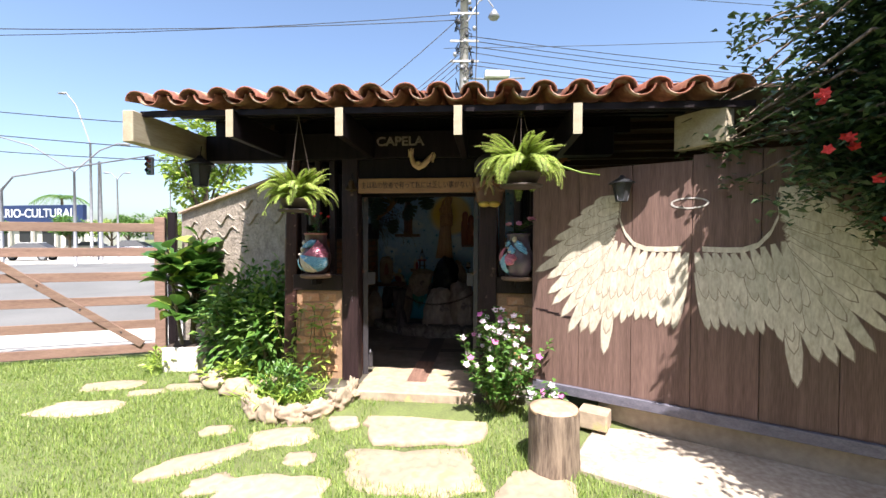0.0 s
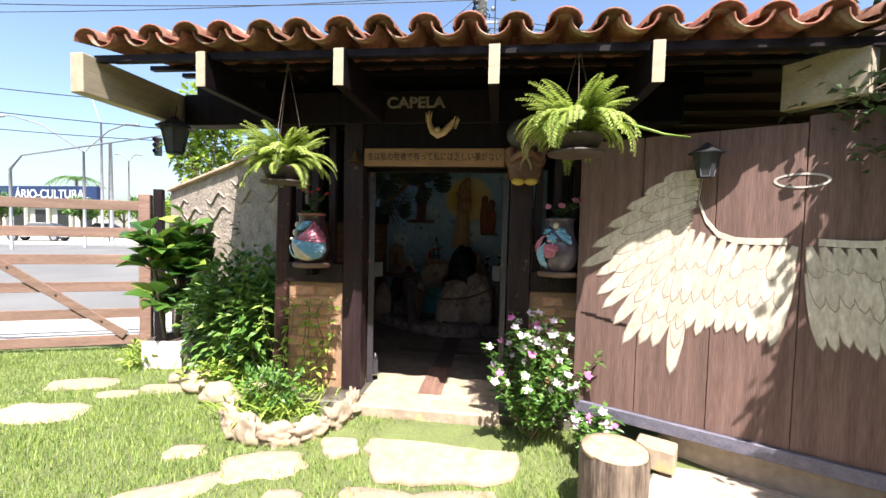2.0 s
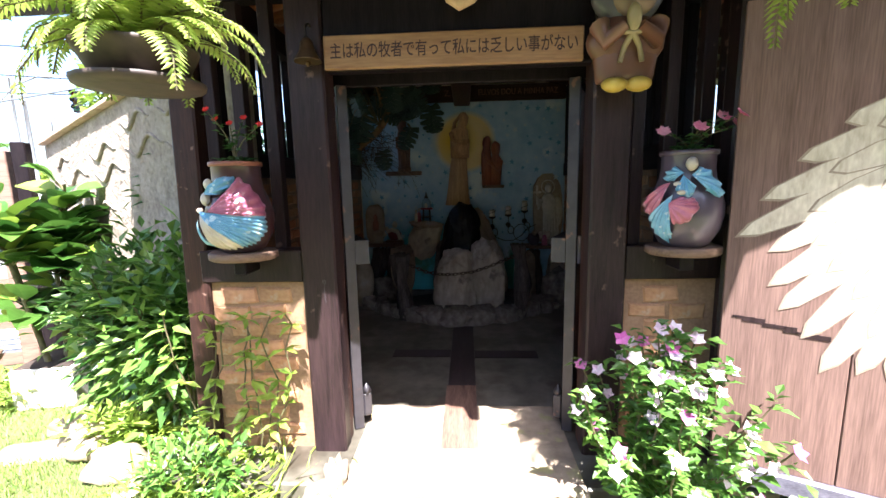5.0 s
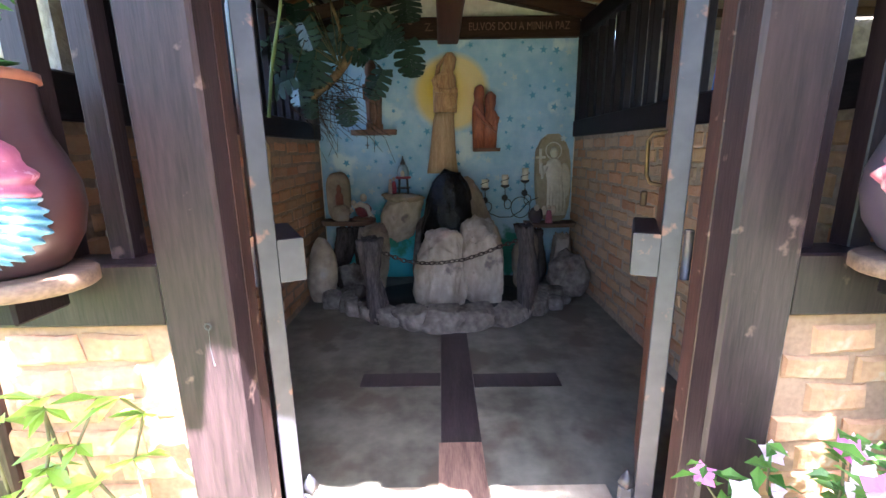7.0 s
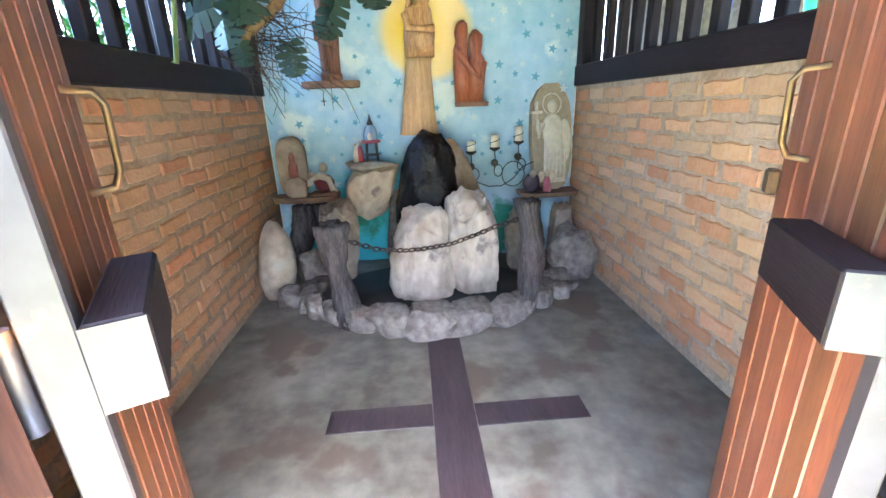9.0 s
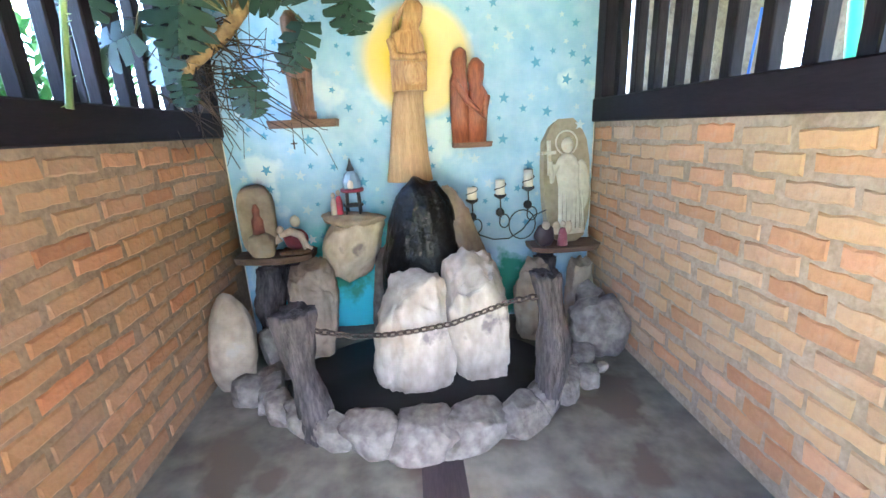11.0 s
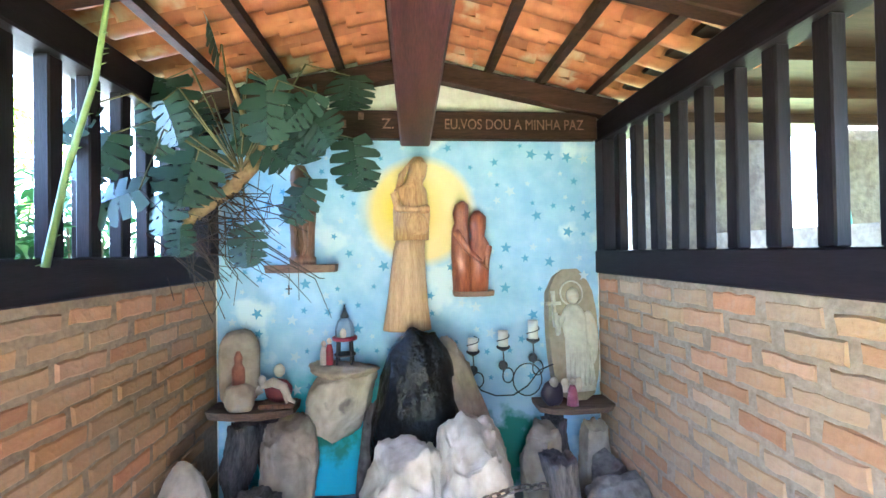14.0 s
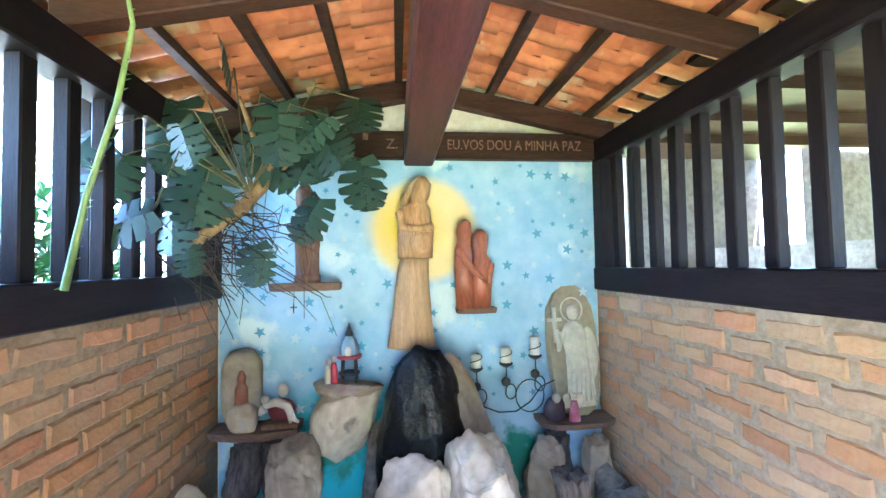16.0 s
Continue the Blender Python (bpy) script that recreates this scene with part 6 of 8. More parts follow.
def gnarled_post(at, top, lean, seed, label="dark gnarled wooden post holding a chain", thick=1.0):
    """A furrowed stump of driftwood with a forked, broken head."""
    t = thing("gnarled_post", label, "post", pose(*at), "gnarled posts")
    bm = bmesh.new()
    rings, seg, n = [], 40, 26
    for i in range(n + 1):
        u = i / n
        r = thick * (0.066 + 0.016 * math.sin(u * 7 + seed) + 0.014 * u)
        ring = []
        for k in range(seg):
            a = 2 * math.pi * k / seg + 0.5 * u
            c, q = math.cos(a), math.sin(a)
            furrow = abs(noise.noise((c * 3.4 + seed, q * 3.4, u * 1.6 + seed)))
            w = r * (0.86 + 0.24 * noise.noise((c * 1.6, q * 1.6, u * 4 + seed)) + 0.55 * furrow + 0.1 * noise.noise((c * 9, q * 9, u * 12)))
            z = top * u + (0.025 * thick * noise.noise((c * 2.5, q * 2.5, seed * 3.0)) * u ** 4)
            ring.append(bm.verts.new((lean * u + 0.02 * math.sin(u * 5 + seed) + w * c, w * q, z)))
        rings.append(ring)
    rings.append([bm.verts.new((v.co.x * 0.55 + lean * 0.45, v.co.y * 0.55, v.co.z - 0.015)) for v in rings[-1]])
    for a, b in zip(rings, rings[1:]):
        for k in range(seg):
            bm.faces.new((a[k], a[(k + 1) % seg], b[(k + 1) % seg], b[k])).smooth = True
    bm.faces.new(rings[-1])
    part("trunk", bm, GNARL, t)


gnarled_post((-1.84, 7.5, FLOOR - 0.01), 0.62, 0.03, 3, "dark bark trunk standing under the wooden shelf", 1.15)
gnarled_post((-1.66, 7.58, FLOOR - 0.01), 0.62, 0.0, 8, "dark bark trunk standing under the wooden shelf", 0.9)
gnarled_post((0.2, 7.52, FLOOR - 0.01), 0.57, -0.02, 6, "dark bark trunk standing under the wooden shelf", 0.85)
gnarled_post((-1.35, 6.5, FLOOR - 0.01), 0.71, -0.02, 1)
gnarled_post((-0.1, 6.55, FLOOR - 0.01), 0.79, -0.05, 5)
chain = thing("iron_chain", "rusty iron chain hung across the boulders", "chain", pose(0, 0, 0))
ends = [(-1.3, 6.5, 0.64), (-1.12, 6.62, 0.53), (-0.95, 6.71, 0.48), (-0.83, 6.735, 0.475), (-0.62, 6.74, 0.5), (-0.44, 6.735, 0.56), (-0.3, 6.69, 0.63), (-0.14, 6.52, 0.73)]
pts = [Vector(e) for e in ends]
link = bmesh.new()
ring = [(0.028 * math.cos(a), 0.015 * math.sin(a), 0) for a in (2 * math.pi * k / 12 for k in range(13))]
tube(link, ring, 0.0055, 6, caps=False)
me = bpy.data.meshes.new("link")
link.to_mesh(me)
link.free()
me.materials.append(CHAIN_IRON)
cum = [0.0]
for a, b in zip(pts, pts[1:]):
    cum.append(cum[-1] + (b - a).length)
n_links = int(cum[-1] / 0.042)
for k in range(n_links):
    s = cum[-1] * (k + 0.5) / n_links
    i = max(j for j in range(len(cum) - 1) if cum[j] <= s)
    u = (s - cum[i]) / (cum[i + 1] - cum[i])
    p, d = pts[i].lerp(pts[i + 1], u), (pts[i + 1] - pts[i]).normalized()
    piece("link", me, chain, Matrix.Translation(p) @ d.to_track_quat("X", "Z").to_matrix().to_4x4() @ Matrix.Rotation(radians(20 + 90 * (k % 2)), 4, "X"))

# shelves on the mural wall
def wood_shelf(label, x0, x1, y0, z, thick=0.045, seed=0):
    t = thing("wooden_shelf", label, "shelf", pose((x0 + x1) / 2, YB - 0.02, z - thick), "rough wall shelves")
    bm = bmesh.new()
    n = 14
    w = (x1 - x0) / 2
    lo, hi = [], []
    for k in range(n + 1):
        x = -w + 2 * w * k / n
        y = -(YB - 0.02 - y0) * (1 - 0.25 * abs(x / w) ** 3) * (1 + 0.08 * noise.noise((x * 9, seed, 0)))
        lo.append(bm.verts.new((x * 0.97, y + 0.015, 0)))
        hi.append(bm.verts.new((x, y, thick)))
    b0, b1 = [bm.verts.new((-w * 0.97, 0, 0)), bm.verts.new((w * 0.97, 0, 0))], [bm.verts.new((-w, 0, thick)), bm.verts.new((w, 0, thick))]
    for k in range(n):
        bm.faces.new((lo[k], lo[k + 1], hi[k + 1], hi[k]))
    bm.faces.new(hi + [b1[1], b1[0]])
    bm.faces.new(([b0[0], b0[1]] + lo[::-1]))
    bm.faces.new((b0[0], lo[0], hi[0], b1[0]))
    bm.faces.new((lo[-1], b0[1], b1[1], hi[-1]))
    bmesh.ops.recalc_face_normals(bm, faces=bm.faces)
    part("board", bm, SHELF_WOOD, t)


wood_shelf("rough wooden shelf carrying small figures", -2.05, -1.51, 7.5, 0.72, 0.05, 1)
wood_shelf("rough wooden shelf under the stone plaque", 0.07, 0.6, 7.48, 0.665, 0.04, 2)
wood_shelf("natural-edged wooden shelf under a dark statue", -1.7, -1.25, 7.55, 1.625, 0.05, 3)
wood_shelf("short wooden shelf under a carved couple", -0.475, -0.2, 7.58, 1.43, 0.035, 4)

# statues: plain shapes
BROWN_CARVE = mat("dark_carved_wood", (0.2, 0.1, 0.055), (0.085, 0.04, 0.022), 0.45, 26, 6, 0.5, stretch=(5, 5, 0.8))
RED_CARVE = mat("reddish_carved_wood", (0.32, 0.1, 0.04), (0.15, 0.04, 0.018), 0.4, 26, 6, 0.4, stretch=(5, 5, 0.8))
GOLD_CARVE = mat("golden_carved_wood", (0.5, 0.3, 0.13), (0.26, 0.13, 0.05), 0.45, 20, 6, 0.5, stretch=(5, 5, 0.8))
PALM = mat("dry_palm_sheath", (0.5, 0.33, 0.17), (0.3, 0.18, 0.085), 0.75, 40, 5, 0.8, stretch=(8, 8, 0.4), depth=0.006)
PLASTER = mat("pale_grey_plaster_relief", (0.62, 0.6, 0.52), (0.45, 0.43, 0.37), 0.7, 20, 5, 0.5, spots=((0.5, 0.42, 0.3), 5, 0.6))
SAND_STONE = mat("buff_plaque_stone", (0.372, 0.324, 0.24), (0.27, 0.222, 0.156), 0.85, 24, 5, 0.7)


def statue(name, label, at, bm, material, group=""):
    t = thing(name, label, "statue", pose(*at), group)
    part("carving", bm, material, t)
    return t


bm = body(bmesh.new(), [(0, 0, 0, 0.085, 0.06), (0.05, 0, 0, 0.085, 0.06), (0.055, 0, 0, 0.075, 0.055), (0.2, 0, 0, 0.075, 0.055), (0.34, 0, 0, 0.085, 0.06), (0.43, 0, 0, 0.08, 0.055), (0.48, -0.01, 0, 0.062, 0.05), (0.5, -0.01, 0, 0.045, 0.045)], wob=0.12)
body(bm, [(0.48, -0.015, -0.01, 0.045, 0.045), (0.54, -0.015, -0.012, 0.057, 0.055), (0.6, -0.015, -0.01, 0.055, 0.052), (0.645, -0.012, 0, 0.03, 0.03)], wob=0.05)
for s in (-1, 1):
    tube(bm, [(s * 0.08, -0.02, 0.42), (s * 0.075, -0.06, 0.3), (s * 0.01, -0.075, 0.38)], [0.022, 0.022, 0.012], 8)
    tube(bm, [(s * 0.03, -0.055, 0.25), (s * 0.035, -0.06, 0.12), (s * 0.02, -0.06, 0.06)], [0.02, 0.014, 0.012], 6)
statue("praying_statue", "dark carved wooden statue in a praying pose", (-1.46, 7.63, 1.625), bm, BROWN_CARVE)
rosary = thing("rosary", "thin dark rosary hanging below the shelf", "rosary", pose(-1.53, 7.555, 1.57))
part("cord", tube(bmesh.new(), [(0, 0, 0.04), (0.005, -0.004, -0.02), (0.0, -0.002, -0.07)], 0.0022, 5), INK, rosary)
bm = boxed(-0.004, 0.004, -0.004, 0.0, -0.13, -0.07)
box(bm, -0.02, 0.02, -0.0041, 0.0001, -0.098, -0.09)
part("pendant", bm, INK, rosary)

bm = body(bmesh.new(), [(0, -0.045, 0, 0.075, 0.045), (0.25, -0.06, 0, 0.07, 0.045), (0.4, -0.065, 0, 0.06, 0.045), (0.46, -0.06, 0, 0.045, 0.04), (0.52, -0.06, 0, 0.055, 0.05), (0.58, -0.055, 0, 0.045, 0.045), (0.605, -0.05, 0, 0.015, 0.02)])
body(bm, [(0, 0.045, -0.01, 0.07, 0.045), (0.22, 0.06, -0.01, 0.07, 0.05), (0.32, 0.06, -0.01, 0.065, 0.05), (0.37, 0.05, -0.01, 0.045, 0.04), (0.43, 0.05, -0.01, 0.057, 0.05), (0.5, 0.055, -0.005, 0.055, 0.05), (0.54, 0.05, 0, 0.018, 0.02)])
tube(bm, [(-0.1, -0.03, 0.4), (-0.02, -0.07, 0.27), (0.06, -0.06, 0.2)], [0.026, 0.024, 0.014], 8)
tube(bm, [(0.12, -0.03, 0.3), (0.09, -0.065, 0.16), (0.03, -0.06, 0.22)], [0.024, 0.022, 0.012], 8)
statue("couple_statue", "reddish carved wooden statue of two embracing forms", (-0.36, 7.64, 1.43), bm, RED_CARVE)

bm = body(bmesh.new(), [(0, 0, 0, 0.155, 0.1), (0.01, 0, 0, 0.155, 0.1), (0.15, 0.005, 0, 0.135, 0.09), (0.35, 0.01, 0, 0.115, 0.08), (0.52, 0.02, 0, 0.1, 0.07), (0.585, 0.03, 0, 0.095, 0.065)], seg=40, wob=0.1)
statue("palm_skirt", "dry palm-sheath skirt of the central figure", (-0.79, 7.6, 1.19), bm, PALM)
bm = body(bmesh.new(), [(0, 0, 0, 0.115, 0.08), (0.1, 0.0, 0, 0.118, 0.085), (0.17, 0.005, 0, 0.118, 0.085), (0.25, 0.0, 0, 0.115, 0.08), (0.33, -0.005, 0, 0.105, 0.075), (0.37, 0.02, 0, 0.06, 0.055), (0.42, 0.04, -0.01, 0.062, 0.06), (0.49, 0.05, -0.01, 0.063, 0.06), (0.545, 0.05, 0, 0.03, 0.03)], wob=0.08)
lump(bm, (0.03, -0.045, 0.1), (0.085, 0.06, 0.085), 2, 0.08)
tube(bm, [(-0.07, 0.0, 0.34), (-0.06, -0.02, 0.42), (0.02, -0.02, 0.53)], [0.03, 0.022, 0.01], 8)
tube(bm, [(-0.1, -0.03, 0.3), (-0.08, -0.085, 0.2), (0.02, -0.1, 0.19), (0.11, -0.06, 0.2)], [0.032, 0.03, 0.02, 0.03], 8)
statue("veiled_statue", "golden carved wooden statue of a veiled figure", (-0.755, 7.6, 1.775), bm, GOLD_CARVE)

pl = thing("stone_plaque", "buff stone plaque with a pale carved winged figure", "plaque", pose(0.37, 7.66, 0.665, -7, 0, 8))
bm = bmesh.new()
n = 20
f, b = [], []
for k in range(n):
    a = 2 * math.pi * k / n
    c, s = math.cos(a), math.sin(a)
    r = 1 / (abs(c) ** 3 + abs(s) ** 3) ** (1 / 3) * (1 + 0.05 * noise.noise((c * 2, s * 2, 3)))
    f.append(bm.verts.new((0.185 * r * c, -0.03, 0.45 + 0.45 * r * s)))
    b.append(bm.verts.new((0.19 * r * c, 0.03, 0.45 + 0.45 * r * s)))
bm.faces.new(f)
bm.faces.new(b[::-1])
for k in range(n):
    bm.faces.new((f[(k + 1) % n], f[k], b[k], b[(k + 1) % n]))
bmesh.ops.recalc_face_normals(bm, faces=bm.faces)
part("slab", bm, SAND_STONE, pl)
bm = body(bmesh.new(), [(0.06, 0.02, -0.035, 0.11, 0.02), (0.2, 0.02, -0.035, 0.1, 0.025), (0.42, 0.01, -0.035, 0.085, 0.03), (0.56, 0.0, -0.035, 0.1, 0.03), (0.62, 0.0, -0.035, 0.07, 0.03), (0.655, 0.0, -0.035, 0.03, 0.02)])
lump(bm, (0.0, -0.045, 0.71), (0.045, 0.035, 0.058), 2, 0.06)
tube(bm, [(-0.09, -0.04, 0.57), (-0.13, -0.05, 0.46), (-0.145, -0.06, 0.6)], [0.028, 0.022, 0.016], 8)
part("relief", bm, PLASTER, pl, "pale grey raised figure")
part("halo", tube(bmesh.new(), [(0.085 * math.cos(a), -0.035, 0.73 + 0.085 * math.sin(a)) for a in (2 * math.pi * k / 20 for k in range(21))], 0.007, 6, caps=False), PLASTER, pl)
bm = boxed(-0.16, -0.135, -0.06, -0.035, 0.5, 0.75, 0.003)
box(bm, -0.2, -0.095, -0.0605, -0.036, 0.65, 0.675, 0.003)
part("cross", bm, PLASTER, pl)
part("wing", lump(bmesh.new(), (0.12, -0.03, 0.42), (0.06, 0.02, 0.19), 3, 0.06), PLASTER, pl)
for k in range(6):
    x = -0.06 + 0.032 * k
    part("robe_fold", tube(bmesh.new(), [(x, -0.058, 0.38), (x * 1.15, -0.056, 0.1)], [0.006, 0.008], 5), PLASTER, pl)

# small figures on the side shelves
niche = thing("stone_niche", "brown arched stone with a small clay figure", "figurine", pose(-1.87, 7.62, 0.72))
bm = lump(bmesh.new(), (0, 0.02, 0.24), (0.125, 0.06, 0.25), 6, 0.12, flat=True)
part("arch_stone", bm, TAN_ROCK, niche)
part("base_stone", lump(bmesh.new(), (0.03, -0.06, 0.08), (0.09, 0.05, 0.085), 9, 0.2, flat=True), TAN_ROCK, niche)
bm = body(bmesh.new(), [(0.15, 0.02, -0.05, 0.04, 0.03), (0.26, 0.02, -0.05, 0.04, 0.03), (0.29, 0.02, -0.05, 0.022, 0.022), (0.33, 0.02, -0.05, 0.026, 0.026), (0.37, 0.02, -0.05, 0.01, 0.01)])
part("clay_figure", bm, CLAY, niche)
pieta = thing("seated_figurine", "small painted figurine of a seated mourning group", "figurine", pose(-1.62, 7.62, 0.72))
part("plinth", boxed(-0.11, 0.11, -0.07, 0.06, 0, 0.03, 0.008), BROWN_CARVE, pieta)
bm = lump(bmesh.new(), (0, 0.0, 0.1), (0.085, 0.05, 0.075), 4, 0.2)
part("robe", bm, mat("wine_red_paint", (0.2, 0.03, 0.04), (0.12, 0.02, 0.03), 0.4, 20, 8, 0.2), pieta)
bm = bmesh.new()
tube(bm, [(-0.09, -0.03, 0.14), (-0.02, -0.055, 0.17), (0.05, -0.06, 0.14), (0.085, -0.06, 0.06), (0.12, -0.065, 0.04)], [0.022, 0.03, 0.026, 0.016, 0.01], 8)
tube(bm, [(0.03, -0.06, 0.16), (0.06, -0.075, 0.1), (0.07, -0.07, 0.04)], [0.02, 0.014, 0.01], 8)
lump(bm, (-0.09, -0.04, 0.18), (0.026, 0.024, 0.03), 2, 0.08)
lump(bm, (0.01, -0.01, 0.23), (0.035, 0.03, 0.042), 2, 0.08)
tube(bm, [(-0.12, 0.0, 0.08), (-0.14, 0.0, 0.13)], [0.03, 0.018], 8)
part("figure", bm, CREAM_G, pieta, "cream painted forms")

stool = thing("miniature_house", "tiny red and black lantern house on rock", "ornament", pose(-1.19, 7.58, 0.99))
RED_PAINT = mat("dark_red_enamel", (0.3, 0.02, 0.05), (0.2, 0.015, 0.035), 0.3, 20, 8, 0.1, coat=0.3)
part("table_top", lathe(bmesh.new(), [(0.075, 0.15), (0.08, 0.155), (0.08, 0.17), (0.07, 0.175)], 18), RED_PAINT, stool, "dark red round top")
for k in range(4):
    a = math.pi / 4 + math.pi / 2 * k
    part("leg", tube(bmesh.new(), [(0.065 * math.cos(a), 0.065 * math.sin(a), 0), (0.055 * math.cos(a), 0.055 * math.sin(a), 0.15)], 0.008, 6), LANTERN, stool)
part("ring", lathe(bmesh.new(), [(0.06, 0.05), (0.068, 0.052), (0.068, 0.062), (0.06, 0.064)], 16), LANTERN, stool)
GLASSY = mat("blue_grey_lantern_glass", (0.3, 0.4, 0.5), (0.2, 0.28, 0.38), 0.1, 10, 4, 0.0, coat=0.5)
part("lantern_glass", lathe(bmesh.new(), [(0.06, 0.176), (0.062, 0.22), (0.045, 0.27), (0.02, 0.295)], 8, smooth=False), GLASSY, stool, "blue-grey glass lantern")
part("lantern_cap", lathe(bmesh.new(), [(0.024, 0.29), (0.028, 0.3), (0.014, 0.33), (0.006, 0.36), (0.003, 0.375)], 8), LANTERN, stool)
part("white_figure", lump(bmesh.new(), (-0.0, -0.062, 0.2), (0.02, 0.014, 0.035), 3, 0.15), CREAM_G, stool)
for dx, h, mt, lab in ((-0.13, 0.15, CREAM_G, "white and red painted saint figurine"), (-0.095, 0.17, RED_PAINT, "red and white painted saint figurine")):
    t = thing("small_figurine", lab, "figurine", pose(-1.19 + dx, 7.56, 0.99), "small painted figurines")
    part("robe", body(bmesh.new(), [(0, 0, 0, 0.026, 0.022), (h * 0.5, 0, 0, 0.024, 0.02), (h * 0.75, 0, 0, 0.014, 0.012)]), mt, t)
    part("head", lump(bmesh.new(), (0, 0, h * 0.88), (0.016, 0.016, 0.02), 2, 0.05, 2), CREAM_G, t)
t = thing("small_figurine", "dark painted kneeling figurine on the shelf", "figurine", pose(0.17, 7.58, 0.665), "small painted figurines")
part("robe", lump(bmesh.new(), (0, 0, 0.08), (0.075, 0.05, 0.09), 8, 0.25), mat("blackish_purple_paint", (0.04, 0.025, 0.045), (0.025, 0.015, 0.03), 0.4, 20, 8, 0.2), t)
part("head", lump(bmesh.new(), (0.0, -0.03, 0.16), (0.03, 0.03, 0.035), 2, 0.05, 2), CREAM_G, t)
t = thing("small_figurine", "pink and white painted figurine with wings", "figurine", pose(0.3, 7.56, 0.665), "small painted figurines")
part("robe", body(bmesh.new(), [(0, 0, 0, 0.04, 0.035), (0.09, 0, 0, 0.03, 0.028), (0.13, 0, 0, 0.018, 0.018)]), PINK_G, t)
part("head", lump(bmesh.new(), (0, 0, 0.16), (0.022, 0.022, 0.026), 2, 0.05, 2), CREAM_G, t)
for s in (-1, 1):
    part("wing", lump(bmesh.new(), (s * 0.045, 0.015, 0.13), (0.03, 0.008, 0.055), 4, 0.2, 2), CREAM_G, t)

# candle holders on a bent iron wire
CANDLE = mat("ivory_candle_wax", (0.8, 0.76, 0.66), (0.68, 0.62, 0.5), 0.5, 20, 6, 0.2)
holder = thing("candle_holder", "black iron wall holder with three candles", "candle holder", pose(0, 0, 0))
cups = ((-0.355, 7.62, 1.03), (-0.15, 7.62, 1.055), (0.055, 7.62, 1.1))
for k, (x, y, z) in enumerate(cups):
    part("cup", lathe(bmesh.new(), [(0.012, -0.03), (0.042, -0.012), (0.046, 0.0), (0.04, 0.004)], 16, pose(x, y, z)), LANTERN, holder)
    part("candle", lathe(bmesh.new(), [(0.034, 0.003), (0.034, 0.085 + 0.02 * k), (0.02, 0.08 + 0.02 * k)], 16, pose(x, y, z)), CANDLE, holder, "ivory pillar candle")
    sp = [(x + 0.041 * math.cos(a), y + 0.041 * math.sin(a), z + 0.012 * a) for a in (0.4 * i for i in range(20))]
    part("spiral", tube(bmesh.new(), sp, 0.0035, 5), LANTERN, holder)
    part("medallion", lathe(bmesh.new(), [(0.03, -0.01), (0.032, 0.0), (0.02, 0.01)], 14, pose(x, y + 0.01, z - 0.13, 90)), LANTERN, holder)
    part("drop", tube(bmesh.new(), [(x, y, z - 0.03), (x + 0.004, y, z - 0.1), (x - 0.002, y + 0.01, z - 0.2)] + [(x + 0.035 - 0.037 * math.cos(a), y + 0.02, z - 0.2 - 0.05 * math.sin(a)) for a in (0.3 * i for i in range(1, 20))], 0.0045, 6), LANTERN, holder)
part("curl", tube(bmesh.new(), [(-0.355, 7.64, 0.83), (-0.3, 7.64, 0.76), (-0.2, 7.64, 0.72), (-0.08, 7.64, 0.72), (0.02, 7.64, 0.78), (0.1, 7.64, 0.88), (0.2, 7.64, 0.92)], 0.005, 6), LANTERN, holder)
part("curl", tube(bmesh.new(), [(0.02 + 0.1 * math.cos(a), 7.645, 0.82 + 0.11 * math.sin(a)) for a in (0.35 * i for i in range(19))], 0.0045, 6), LANTERN, holder)

# climbing split-leaf plant in the corner
MON = leaf_mat("split_leaf_green", (0.014, 0.036, 0.022), (0.045, 0.08, 0.055), 0.42, through_light=0.15)
VINE_BARK = mat("tan_climbing_stem", (0.3, 0.19, 0.08), (0.13, 0.075, 0.03), 0.8, 30, 12, 0.6)
mon = thing("split_leaf_plant", "climbing split-leaf philodendron in the corner", "climbing plant", pose(-2.0, 7.2, RAIL_TOP))
bm = bmesh.new()
tube(bm, [(0.06, -0.12, 0.14), (0.1, -0.12, 0.19), (0.16, -0.1, 0.24), (0.3, -0.06, 0.36), (0.4, 0.0, 0.5), (0.46, 0.05, 0.62), (0.4, 0.1, 0.8)], [0.02, 0.03, 0.034, 0.036, 0.032, 0.024, 0.014], 10)
for k in range(40):
    u = k / 40
    a = k * 2.4
    lump(bm, Vector((0.1, -0.12, 0.18)).lerp(Vector((0.42, 0.0, 0.52)), u) + Vector((0.028 * math.cos(a), 0.028 * math.sin(a), 0)), (0.014, 0.014, 0.018), k, 0.3, 1)
for e, q in (((0.62, -0.1, 0.78), 0.016), ((0.3, -0.1, 0.95), 0.014), ((0.78, 0.0, 0.66), 0.01)):
    tube(bm, [(0.38, 0.0, 0.46), Vector((0.4, -0.02, 0.62)).lerp(Vector(e), 0.4), e], [q * 1.6, q * 1.2, q * 0.7], 8)
part("main_stem", bm, VINE_BARK, mon, "tan knotted climbing stem")
rng = random.Random(19)
bm = bmesh.new()
